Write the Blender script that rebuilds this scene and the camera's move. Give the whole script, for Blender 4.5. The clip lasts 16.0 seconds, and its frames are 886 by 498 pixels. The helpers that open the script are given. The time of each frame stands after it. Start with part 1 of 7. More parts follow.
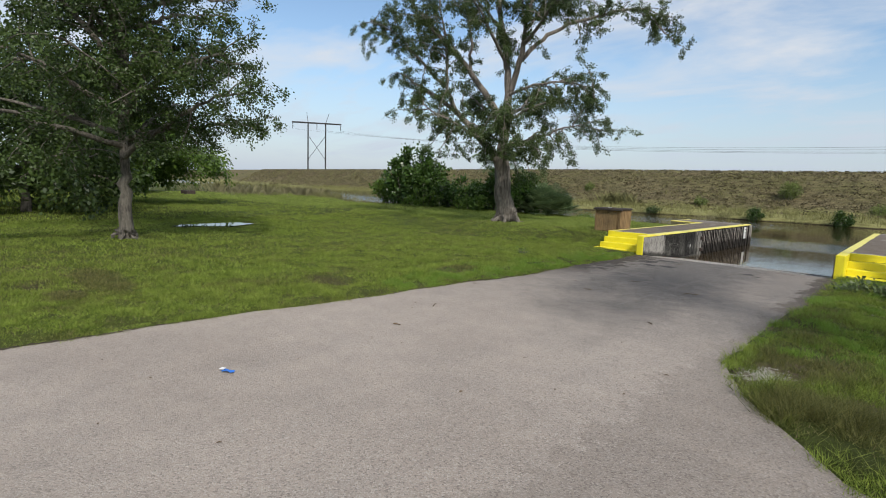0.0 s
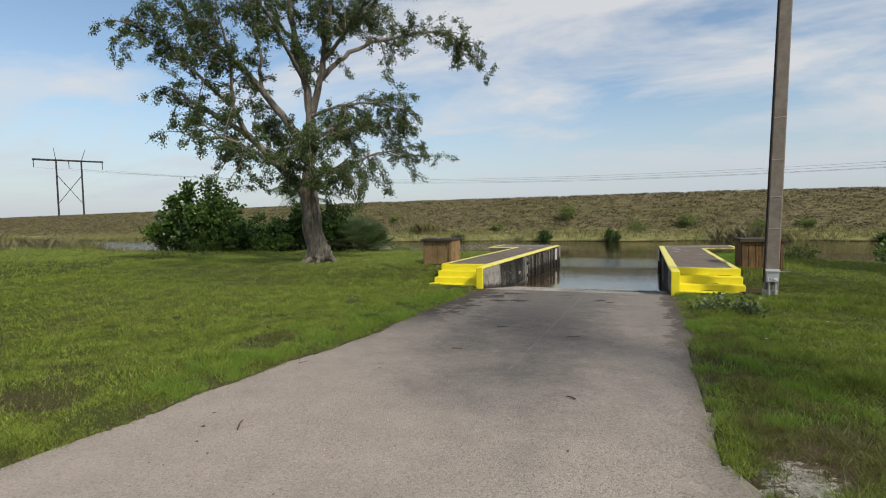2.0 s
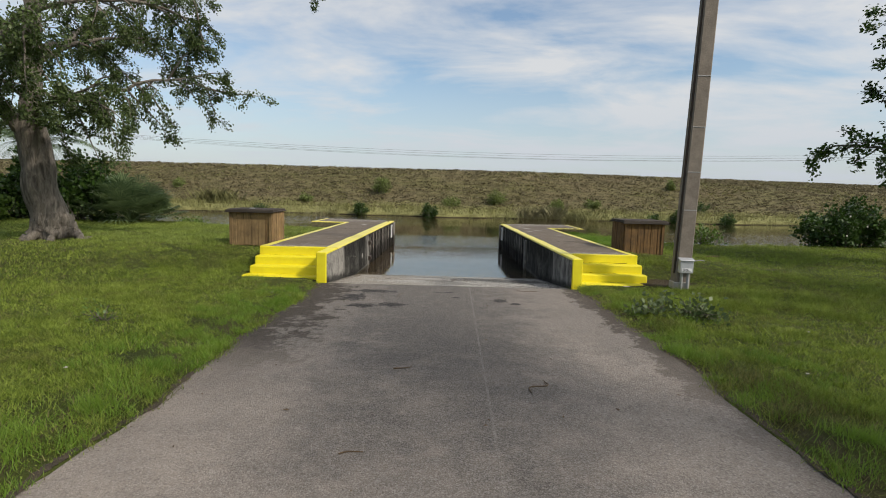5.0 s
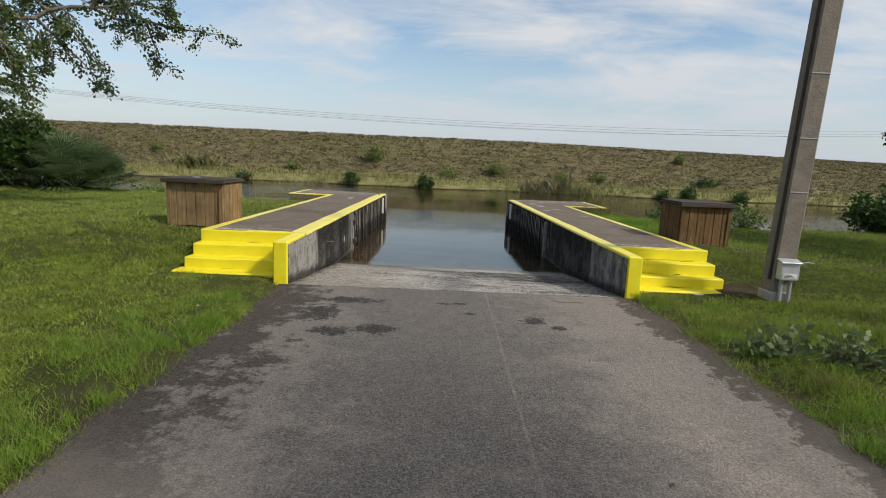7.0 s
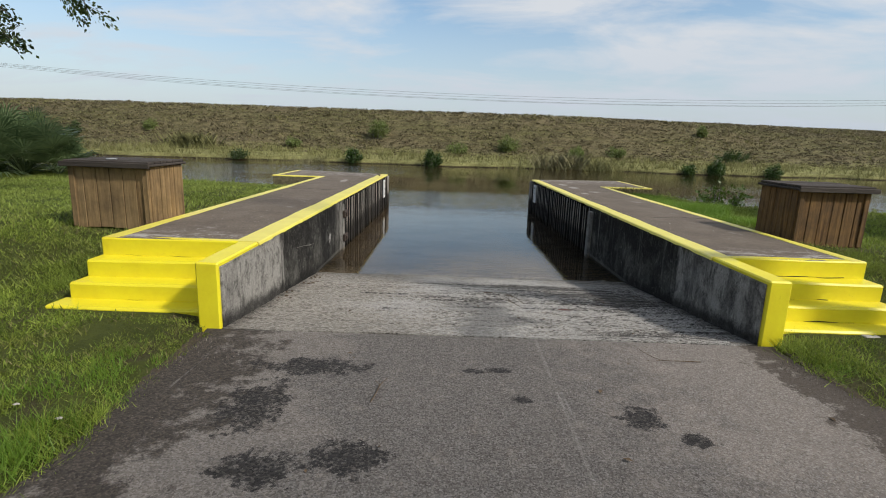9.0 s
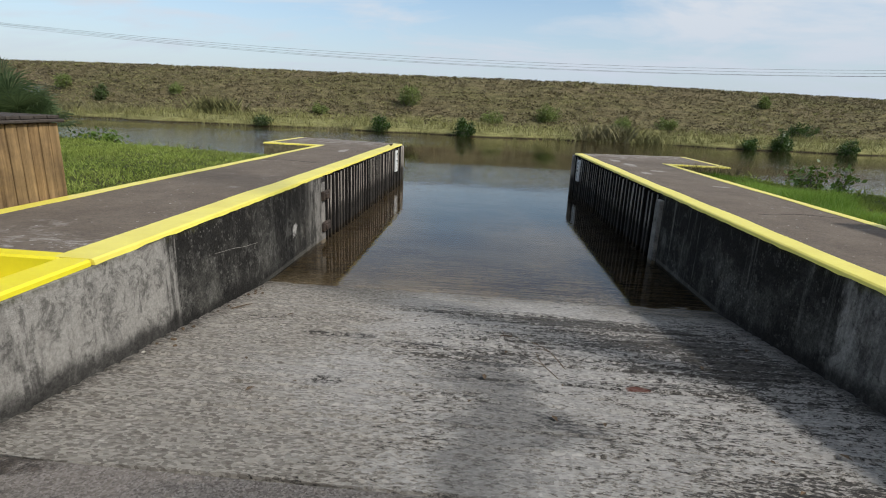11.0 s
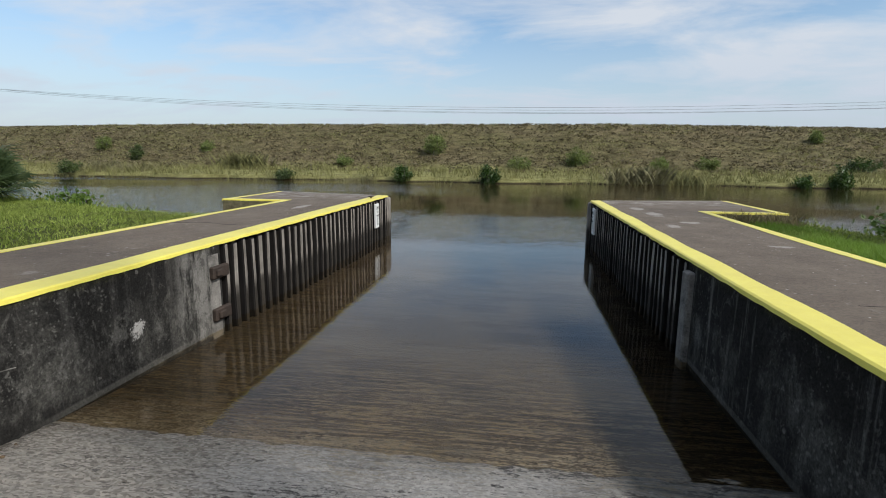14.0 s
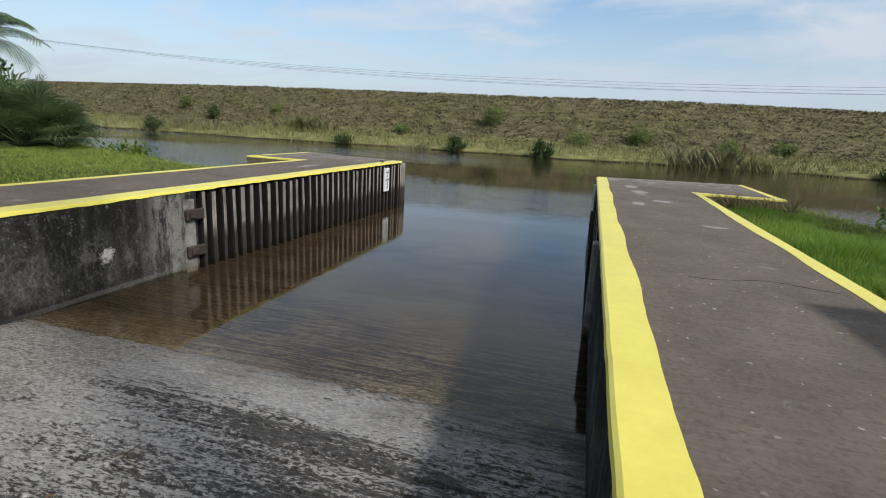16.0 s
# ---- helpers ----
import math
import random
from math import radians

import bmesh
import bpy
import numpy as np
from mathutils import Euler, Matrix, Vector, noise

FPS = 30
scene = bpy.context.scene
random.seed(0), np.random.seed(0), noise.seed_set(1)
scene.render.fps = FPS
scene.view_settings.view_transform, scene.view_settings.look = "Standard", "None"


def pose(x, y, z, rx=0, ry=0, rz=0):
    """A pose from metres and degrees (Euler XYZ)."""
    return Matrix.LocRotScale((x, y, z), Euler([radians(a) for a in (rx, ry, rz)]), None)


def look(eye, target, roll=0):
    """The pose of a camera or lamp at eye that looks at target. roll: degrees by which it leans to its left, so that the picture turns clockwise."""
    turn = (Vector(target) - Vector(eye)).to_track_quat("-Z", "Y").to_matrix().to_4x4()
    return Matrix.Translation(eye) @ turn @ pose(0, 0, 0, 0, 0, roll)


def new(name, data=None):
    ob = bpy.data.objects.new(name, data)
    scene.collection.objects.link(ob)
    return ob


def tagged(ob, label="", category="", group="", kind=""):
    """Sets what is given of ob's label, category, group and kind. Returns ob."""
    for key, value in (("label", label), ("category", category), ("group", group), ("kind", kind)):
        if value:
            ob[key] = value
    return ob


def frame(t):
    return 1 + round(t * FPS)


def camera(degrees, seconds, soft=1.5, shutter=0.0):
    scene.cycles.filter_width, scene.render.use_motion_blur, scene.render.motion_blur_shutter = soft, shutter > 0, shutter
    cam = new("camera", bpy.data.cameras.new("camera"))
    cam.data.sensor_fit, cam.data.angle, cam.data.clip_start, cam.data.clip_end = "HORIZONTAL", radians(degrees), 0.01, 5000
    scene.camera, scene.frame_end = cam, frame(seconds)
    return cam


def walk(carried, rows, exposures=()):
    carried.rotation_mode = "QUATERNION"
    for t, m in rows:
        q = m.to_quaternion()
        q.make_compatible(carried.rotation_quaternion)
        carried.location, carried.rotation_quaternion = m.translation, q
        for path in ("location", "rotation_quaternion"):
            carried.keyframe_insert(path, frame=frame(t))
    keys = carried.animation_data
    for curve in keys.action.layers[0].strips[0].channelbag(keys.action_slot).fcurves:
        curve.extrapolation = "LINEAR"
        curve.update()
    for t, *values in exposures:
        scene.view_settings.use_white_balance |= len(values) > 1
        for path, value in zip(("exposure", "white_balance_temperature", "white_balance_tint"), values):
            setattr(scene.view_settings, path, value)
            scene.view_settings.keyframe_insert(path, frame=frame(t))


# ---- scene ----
cam = camera(81.8, 16.0, soft=1.0)
METRES, EYE, TILT, LEAN, TURN = 17.045, 1.5, 0.0, 0.0, 43.2
PATH = [
    (0, (-0.116, 0.256, 1.675), (-1.489, 1.689, 1.423), 2.1),
    (0.5, (-0.626, 0.696, 1.639), (-1.998, 2.134, 1.415), 1.3),
    (1, (-1.111, 1.096, 1.595), (-2.441, 2.575, 1.389), 0.3),
    (1.5, (-1.517, 1.549, 1.576), (-2.625, 3.205, 1.414), -0.3),
    (2, (-1.934, 2.098, 1.613), (-2.686, 3.948, 1.504), -1.0),
    (2.5, (-2.338, 2.501, 1.601), (-2.818, 4.44, 1.514), -1.5),
    (3, (-2.724, 2.969, 1.6), (-3.071, 4.936, 1.503), -0.6),
    (3.5, (-3.066, 3.462, 1.584), (-3.309, 5.444, 1.475), -0.1),
    (4, (-3.304, 4.048, 1.569), (-3.455, 6.037, 1.428), 0.2),
    (4.5, (-3.529, 4.602, 1.535), (-3.575, 6.595, 1.373), 0.7),
    (5, (-3.679, 5.238, 1.501), (-3.68, 7.226, 1.29), 1.5),
    (5.2, (-3.727, 5.462, 1.502), (-3.711, 7.448, 1.269), 2.0),
    (7.3, (-3.907, 7.993, 1.472), (-3.878, 9.965, 1.139), 2.8),
    (7.5, (-3.968, 8.237, 1.462), (-3.941, 10.208, 1.122), 3.0),
    (8, (-3.978, 8.804, 1.451), (-3.985, 10.772, 1.094), 2.6),
    (8.5, (-3.982, 9.397, 1.436), (-3.992, 11.359, 1.047), 2.2),
    (9, (-3.956, 9.961, 1.434), (-3.954, 11.918, 1.021), 1.9),
    (9.2, (-3.953, 10.183, 1.418), (-3.973, 12.139, 0.999), 1.9),
    (11.3, (-3.676, 12.394, 1.299), (-3.802, 14.312, 0.745), 2.6),
    (11.5, (-3.677, 12.581, 1.318), (-3.794, 14.494, 0.746), 2.4),
    (12, (-3.606, 13.012, 1.309), (-3.714, 14.922, 0.725), 2.3),
    (12.5, (-3.501, 13.372, 1.303), (-3.755, 15.294, 0.813), 2.1),
    (13, (-3.382, 13.69, 1.264), (-3.756, 15.605, 0.823), 1.2),
    (13.5, (-3.17, 13.907, 1.274), (-3.433, 15.858, 0.921), 0.7),
    (14, (-2.907, 14.028, 1.258), (-3.199, 15.975, 0.905), 0.5),
    (14.5, (-2.529, 14.065, 1.232), (-2.981, 15.972, 0.83), -0.0),
    (15, (-2.17, 14.104, 1.227), (-2.782, 15.955, 0.782), 0.7),
    (15.5, (-1.873, 13.95, 1.236), (-2.481, 15.799, 0.775), 2.0),
    (16, (-1.683, 13.906, 1.247), (-2.215, 15.777, 0.781), 3.1),
]
EXPOSURES = [(0.0, 0.0, 6250, 10), (1.2, -0.05, 6300, 10), (2.0, -0.06, 6600, 10), (5.0, -0.03, 6700, 10), (8.5, -0.03, 6500, 10), (11.5, 0.03, 6250, 10), (14.0, -0.02, 6200, 10), (16.0, -0.02, 6150, 10)]
walk(cam, [(t, look(eye, target, roll)) for t, eye, target, roll in PATH], EXPOSURES)

# ---- sky and sun ----
SUN_WAY = Vector((0.87, -0.49, 0.0)).normalized()
SUN_HEIGHT = radians(41)
world = bpy.data.worlds.new("sky")
scene.world = world
world.use_nodes = True


def build_sky(tree):
    nodes, links = tree.nodes, tree.links
    nodes.clear()
    out = nodes.new("ShaderNodeOutputWorld")
    sky_light = nodes.new("ShaderNodeBackground")
    sky = nodes.new("ShaderNodeTexSky")
    sky.sky_type, sky.sun_disc = "NISHITA", False
    sky.sun_elevation, sky.sun_rotation = SUN_HEIGHT, math.atan2(SUN_WAY.x, SUN_WAY.y)
    sky.air_density, sky.dust_density, sky.ozone_density = 1.2, 0.8, 2.0
    coord = nodes.new("ShaderNodeTexCoord")
    split = nodes.new("ShaderNodeSeparateXYZ")
    links.new(coord.outputs["Generated"], split.inputs[0])
    # flatten the dome into a cloud layer: direction over height
    up = nodes.new("ShaderNodeMath")
    up.operation, up.inputs[1].default_value = "ADD", 0.16
    links.new(split.outputs["Z"], up.inputs[0])
    flat = nodes.new("ShaderNodeVectorMath")
    flat.operation = "DIVIDE"
    links.new(coord.outputs["Generated"], flat.inputs[0])
    links.new(up.outputs[0], flat.inputs[1])
    mapped = nodes.new("ShaderNodeMapping")
    mapped.inputs["Scale"].default_value = (0.95, 1.55, 1.0)
    mapped.inputs["Rotation"].default_value = (0, 0, radians(14))
    links.new(flat.outputs[0], mapped.inputs[0])
    cloud = nodes.new("ShaderNodeTexNoise")
    cloud.inputs["Scale"].default_value, cloud.inputs["Detail"].default_value = 1.05, 8
    cloud.inputs["Roughness"].default_value, cloud.inputs["Distortion"].default_value = 0.57, 0.35
    links.new(mapped.outputs[0], cloud.inputs["Vector"])
    ramp = nodes.new("ShaderNodeValToRGB")
    ramp.color_ramp.elements[0].position, ramp.color_ramp.elements[1].position = 0.41, 0.62
    thicker = nodes.new("ShaderNodeMapRange")
    for key, v in (("From Min", 0.06), ("From Max", 0.34), ("To Min", -0.06), ("To Max", 0.06)):
        thicker.inputs[key].default_value = v
    links.new(split.outputs["Z"], thicker.inputs["Value"])
    cover = nodes.new("ShaderNodeMath")
    links.new(cloud.outputs["Fac"], cover.inputs[0])
    links.new(thicker.outputs[0], cover.inputs[1])
    eastward = nodes.new("ShaderNodeMath")
    eastward.operation, eastward.inputs[1].default_value = "MULTIPLY_ADD", 0.085
    links.new(split.outputs["X"], eastward.inputs[0])
    links.new(cover.outputs[0], eastward.inputs[2])
    links.new(eastward.outputs[0], ramp.inputs[0])
    # haze near the horizon
    haze = nodes.new("ShaderNodeMapRange")
    haze.inputs["From Min"].default_value, haze.inputs["From Max"].default_value = 0.0, 0.22
    haze.inputs["To Min"].default_value, haze.inputs["To Max"].default_value = 0.92, 0.0
    links.new(split.outputs["Z"], haze.inputs["Value"])
    part_of = nodes.new("ShaderNodeMath")
    part_of.operation, part_of.inputs[1].default_value = "MULTIPLY", 0.88
    links.new(ramp.outputs[0], part_of.inputs[0])
    mix = nodes.new("ShaderNodeMix")
    mix.data_type = "RGBA"
    mix.inputs["B"].default_value = (6.7, 6.85, 7.05, 1)
    links.new(part_of.outputs[0], mix.inputs["Factor"])
    blue = nodes.new("ShaderNodeVectorMath")
    blue.operation, blue.inputs[1].default_value = "MULTIPLY", (1.27, 1.28, 1.29)
    links.new(sky.outputs[0], blue.inputs[0])
    links.new(blue.outputs[0], mix.inputs["A"])
    veil = nodes.new("ShaderNodeMix")
    veil.data_type = "RGBA"
    veil.inputs["B"].default_value = (4.7, 5.35, 6.3, 1)
    links.new(haze.outputs[0], veil.inputs["Factor"])
    links.new(mix.outputs["Result"], veil.inputs["A"])
    links.new(veil.outputs["Result"], sky_light.inputs["Color"])
    sky_light.inputs["Strength"].default_value = 0.11
    links.new(sky_light.outputs[0], out.inputs[0])


build_sky(world.node_tree)
sun = new("sun", bpy.data.lights.new("sun", "SUN"))
sun.data.energy, sun.data.angle, sun.data.color = 3.6, radians(5.0), (1.0, 0.94, 0.86)
sun.matrix_world = look(SUN_WAY * 40 + Vector((0, 0, 40 * math.tan(SUN_HEIGHT))), (0, 0, 0))


# ---- materials ----
def new_material(name):
    mat = bpy.data.materials.new(name)
    mat.use_nodes = True
    nt = mat.node_tree
    return mat, nt, nt.nodes["Principled BSDF"]


def place_of(nt, scale=(1, 1, 1), by_object=False):
    """World position (or the object's own), scaled."""
    if by_object:
        src = nt.nodes.new("ShaderNodeTexCoord").outputs["Object"]
    else:
        src = nt.nodes.new("ShaderNodeNewGeometry").outputs["Position"]
    m = nt.nodes.new("ShaderNodeMapping")
    m.inputs["Scale"].default_value = scale
    nt.links.new(src, m.inputs[0])
    return m.outputs[0]


def noise_of(nt, vec, scale, detail=4, rough=0.55, lo=0.3, hi=0.7, distortion=0.0):
    n = nt.nodes.new("ShaderNodeTexNoise")
    n.inputs["Scale"].default_value, n.inputs["Detail"].default_value = scale, detail
    n.inputs["Roughness"].default_value, n.inputs["Distortion"].default_value = rough, distortion
    nt.links.new(vec, n.inputs["Vector"])
    r = nt.nodes.new("ShaderNodeMapRange")
    r.inputs["From Min"].default_value, r.inputs["From Max"].default_value = lo, hi
    nt.links.new(n.outputs["Fac"], r.inputs["Value"])
    return r.outputs[0]


def mixed(nt, fac, a, b):
    """Colour a to b by fac; each may be a socket or a colour."""
    m = nt.nodes.new("ShaderNodeMix")
    m.data_type = "RGBA"
    for key, v in (("Factor", fac), ("A", a), ("B", b)):
        if isinstance(v, bpy.types.NodeSocket):
            nt.links.new(v, m.inputs[key])
        elif key == "Factor":
            m.inputs[key].default_value = v
        else:
            m.inputs[key].default_value = (*v, 1)
    return m.outputs["Result"]


def calc(nt, op, a, b=0.0, clamp=False):
    m = nt.nodes.new("ShaderNodeMath")
    m.operation, m.use_clamp = op, clamp
    for i, v in ((0, a), (1, b)):
        if isinstance(v, bpy.types.NodeSocket):
            nt.links.new(v, m.inputs[i])
        else:
            m.inputs[i].default_value = v
    return m.outputs[0]


def ranged(nt, v, lo, hi, a=0.0, b=1.0, smooth=True):
    r = nt.nodes.new("ShaderNodeMapRange")
    if smooth:
        r.interpolation_type = "SMOOTHSTEP"
    for key, x in (("From Min", lo), ("From Max", hi), ("To Min", a), ("To Max", b)):
        r.inputs[key].default_value = x
    nt.links.new(v, r.inputs["Value"])
    return r.outputs[0]


def axes(nt):
    s = nt.nodes.new("ShaderNodeSeparateXYZ")
    nt.links.new(nt.nodes.new("ShaderNodeNewGeometry").outputs["Position"], s.inputs[0])
    return s.outputs


def bumped(nt, bsdf, height, strength=0.3, distance=0.02):
    b = nt.nodes.new("ShaderNodeBump")
    b.inputs["Strength"].default_value, b.inputs["Distance"].default_value = strength, distance
    nt.links.new(height, b.inputs["Height"])
    nt.links.new(b.outputs[0], bsdf.inputs["Normal"])


def blob(nt, xyz, cx, cy, rx, ry, edge, soft=0.35, ragged=1.2):
    """1 inside an oval spot on the ground, ragged by the edge noise."""
    dx = calc(nt, "DIVIDE", calc(nt, "SUBTRACT", xyz["X"], cx), rx)
    dy = calc(nt, "DIVIDE", calc(nt, "SUBTRACT", xyz["Y"], cy), ry)
    d = calc(nt, "ADD", calc(nt, "MULTIPLY", dx, dx), calc(nt, "MULTIPLY", dy, dy))
    d = calc(nt, "ADD", d, calc(nt, "MULTIPLY", calc(nt, "SUBTRACT", edge, 0.5), ragged))
    return ranged(nt, d, 1.0 + soft, 1.0 - soft)


def grit_of(nt, vec, scale):
    """Stones of random shade: 0 to 1 a cell."""
    v = nt.nodes.new("ShaderNodeTexVoronoi")
    v.inputs["Scale"].default_value = scale
    nt.links.new(vec, v.inputs["Vector"])
    c = nt.nodes.new("ShaderNodeSeparateColor")
    nt.links.new(v.outputs["Color"], c.inputs[0])
    return c.outputs[0], v.outputs["Distance"]


def road_material():
    mat, nt, bsdf = new_material("weathered_road")
    p = place_of(nt)
    xyz = axes(nt)
    grit, gap = grit_of(nt, p, 88)
    small, _ = grit_of(nt, p, 130)
    rough = noise_of(nt, p, 34, 6, 0.8, 0.34, 0.66)
    broad = noise_of(nt, p, 0.5, 6, 0.62, 0.32, 0.68)
    mid = noise_of(nt, p, 1.9, 8, 0.72, 0.36, 0.66)
    ragged = noise_of(nt, p, 5.5, 9, 0.82, 0.30, 0.70)
    # worn pale surface, warm where it is thickest
    col = mixed(nt, broad, (0.365, 0.306, 0.254), (0.465, 0.396, 0.332))
    col = mixed(nt, calc(nt, "MULTIPLY", mid, 0.42), col, (0.235, 0.207, 0.182))
    col = mixed(nt, calc(nt, "MULTIPLY", ranged(nt, small, 0.60, 0.95), ranged(nt, calc(nt, "ADD", xyz["X"], broad), -3.6, -1.2, 0.30, 0.46)), col, (0.60, 0.55, 0.49))
    col = mixed(nt, calc(nt, "MULTIPLY", ranged(nt, grit, 0.72, 0.97), ranged(nt, calc(nt, "ADD", xyz["X"], broad), -3.6, -1.2, 0.34, 0.52)), col, (0.125, 0.105, 0.090))
    col = mixed(nt, calc(nt, "MULTIPLY", rough, 0.16), col, (0.17, 0.146, 0.124))
    pit = noise_of(nt, p, 17, 6, 0.8, 0.64, 0.69)
    col = mixed(nt, calc(nt, "MULTIPLY", pit, 0.45), col, (0.07, 0.06, 0.052))
    # bare dark aggregate: stones of many shades in black binder
    stones = mixed(nt, grit, (0.024, 0.019, 0.015), (0.118, 0.096, 0.076))
    stones = mixed(nt, ranged(nt, gap, 0.30, 0.55, 0.0, 0.5), stones, (0.028, 0.024, 0.020))
    # lane greyed towards the ramp: tree shade put into the colour over bare aggregate
    wander = calc(nt, "MULTIPLY", calc(nt, "SUBTRACT", broad, 0.5), 3.6)
    toward = ranged(nt, calc(nt, "ADD", xyz["Y"], wander), 4.8, 9.4)
    across = ranged(nt, calc(nt, "ABSOLUTE", calc(nt, "ADD", xyz["X"], 3.6)), 1.7, 0.3)
    worn = calc(nt, "ADD", calc(nt, "MULTIPLY", across, 0.42), calc(nt, "ADD", calc(nt, "MULTIPLY", ragged, 0.42), calc(nt, "MULTIPLY", mid, 0.22)))
    dark = calc(nt, "MULTIPLY", toward, ranged(nt, worn, 0.15, 0.85, 0.30, 0.90))
    close = ranged(nt, calc(nt, "ADD", xyz["Y"], calc(nt, "MULTIPLY", mid, 1.2)), 9.4, 11.2, 0.0, 0.88)
    close = calc(nt, "MULTIPLY", close, ranged(nt, calc(nt, "ADD", xyz["X"], calc(nt, "MULTIPLY", ragged, 0.5)), -3.3, -2.2, 1.0, 0.62))
    dark = calc(nt, "MAXIMUM", dark, calc(nt, "MULTIPLY", close, ranged(nt, ragged, 0.05, 0.45, 0.62, 1.0)))
    grey = mixed(nt, small, (0.034, 0.032, 0.030), (0.225, 0.212, 0.198))
    col = mixed(nt, dark, col, mixed(nt, calc(nt, "MULTIPLY", rough, 0.5), grey, stones))
    # crumbling edges where the surface is gone
    west = calc(nt, "ADD", xyz["X"], calc(nt, "MULTIPLY", calc(nt, "ADD", calc(nt, "MULTIPLY", ragged, 0.55), calc(nt, "MULTIPLY", mid, 0.6)), 1.25))
    # a band of the old pale surface left beside the crumbling edge
    band = calc(nt, "MULTIPLY", ranged(nt, west, -4.66, -4.40), ranged(nt, west, -3.75, -4.15))
    band = calc(nt, "MULTIPLY", band, calc(nt, "MULTIPLY", ranged(nt, xyz["Y"], 9.2, 10.2), ranged(nt, ragged, 0.25, 0.6, 0.35, 1.0)))
    col = mixed(nt, calc(nt, "MULTIPLY", band, 0.42), col, mixed(nt, small, (0.21, 0.18, 0.152), (0.34, 0.30, 0.26)))
    rim = calc(nt, "MULTIPLY", ranged(nt, west, -4.34, -4.64), ranged(nt, xyz["Y"], 8.4, 10.8))
    col = mixed(nt, calc(nt, "MULTIPLY", rim, 0.92), col, stones)
    east = calc(nt, "SUBTRACT", xyz["X"], calc(nt, "MULTIPLY", calc(nt, "ADD", calc(nt, "MULTIPLY", ragged, 0.5), calc(nt, "MULTIPLY", mid, 0.5)), 0.8))
    rim_east = calc(nt, "MULTIPLY", ranged(nt, east, -2.10, -2.02), ranged(nt, xyz["Y"], 7.0, 11.5, 0.25, 1.0))
    col = mixed(nt, calc(nt, "MULTIPLY", rim_east, 0.85), col, mixed(nt, 0.3, stones, (0.085, 0.064, 0.046)))
    # oil and damp, torn into speckle
    torn = noise_of(nt, p, 6.5, 10, 0.84, 0.27, 0.73)
    damp = blob(nt, xyz, -4.38, 12.05, 0.17, 0.13, torn, 0.2, 6.5)
    for sx, sy, ra, rb in ((-4.73, 11.95, 0.17, 0.11), (-3.57, 13.03, 0.07, 0.04), (-3.46, 12.65, 0.06, 0.045), (-3.72, 13.00, 0.06, 0.03), (-2.84, 12.50, 0.13, 0.11), (-2.62, 12.28, 0.08, 0.07), (-4.75, 13.0, 0.30, 0.12), (-4.95, 12.5, 0.16, 0.24)):
        damp = calc(nt, "MAXIMUM", damp, blob(nt, xyz, sx, sy, ra, rb, torn, 0.2, 6.5))
    damp = calc(nt, "MULTIPLY", damp, ranged(nt, grit, 0.95, 0.6, 0.6, 1.0))
    col = mixed(nt, calc(nt, "MULTIPLY", damp, 0.97), col, mixed(nt, grit, (0.007, 0.006, 0.006), (0.044, 0.039, 0.035)))
    seam = ranged(nt, calc(nt, "ABSOLUTE", calc(nt, "ADD", calc(nt, "ADD", xyz["X"], 3.46), calc(nt, "MULTIPLY", xyz["Y"], -0.0165))), 0.016, 0.003)
    seam = calc(nt, "MULTIPLY", seam, calc(nt, "MULTIPLY", ranged(nt, xyz["Y"], 6.4, 7.6), ranged(nt, ragged, 0.3, 0.7, 0.1, 1.0)))
    col = mixed(nt, calc(nt, "MULTIPLY", seam, 0.24), col, (0.46, 0.43, 0.39))
    scratch = calc(nt, "MULTIPLY", noise_of(nt, place_of(nt, (9, 0.22, 1)), 2.6, 4, 0.7, 0.655, 0.69), ranged(nt, xyz["Y"], 7, 9))
    col = mixed(nt, calc(nt, "MULTIPLY", calc(nt, "MULTIPLY", scratch, ragged), 0.3), col, (0.44, 0.42, 0.40))
    nt.links.new(col, bsdf.inputs["Base Color"])
    nt.links.new(ranged(nt, damp, 0, 1, 0.93, 0.78), bsdf.inputs["Roughness"])
    bsdf.inputs["Specular IOR Level"].default_value = 0.3
    bumped(nt, bsdf, calc(nt, "SUBTRACT", rough, gap), 0.8, 0.006)
    return mat


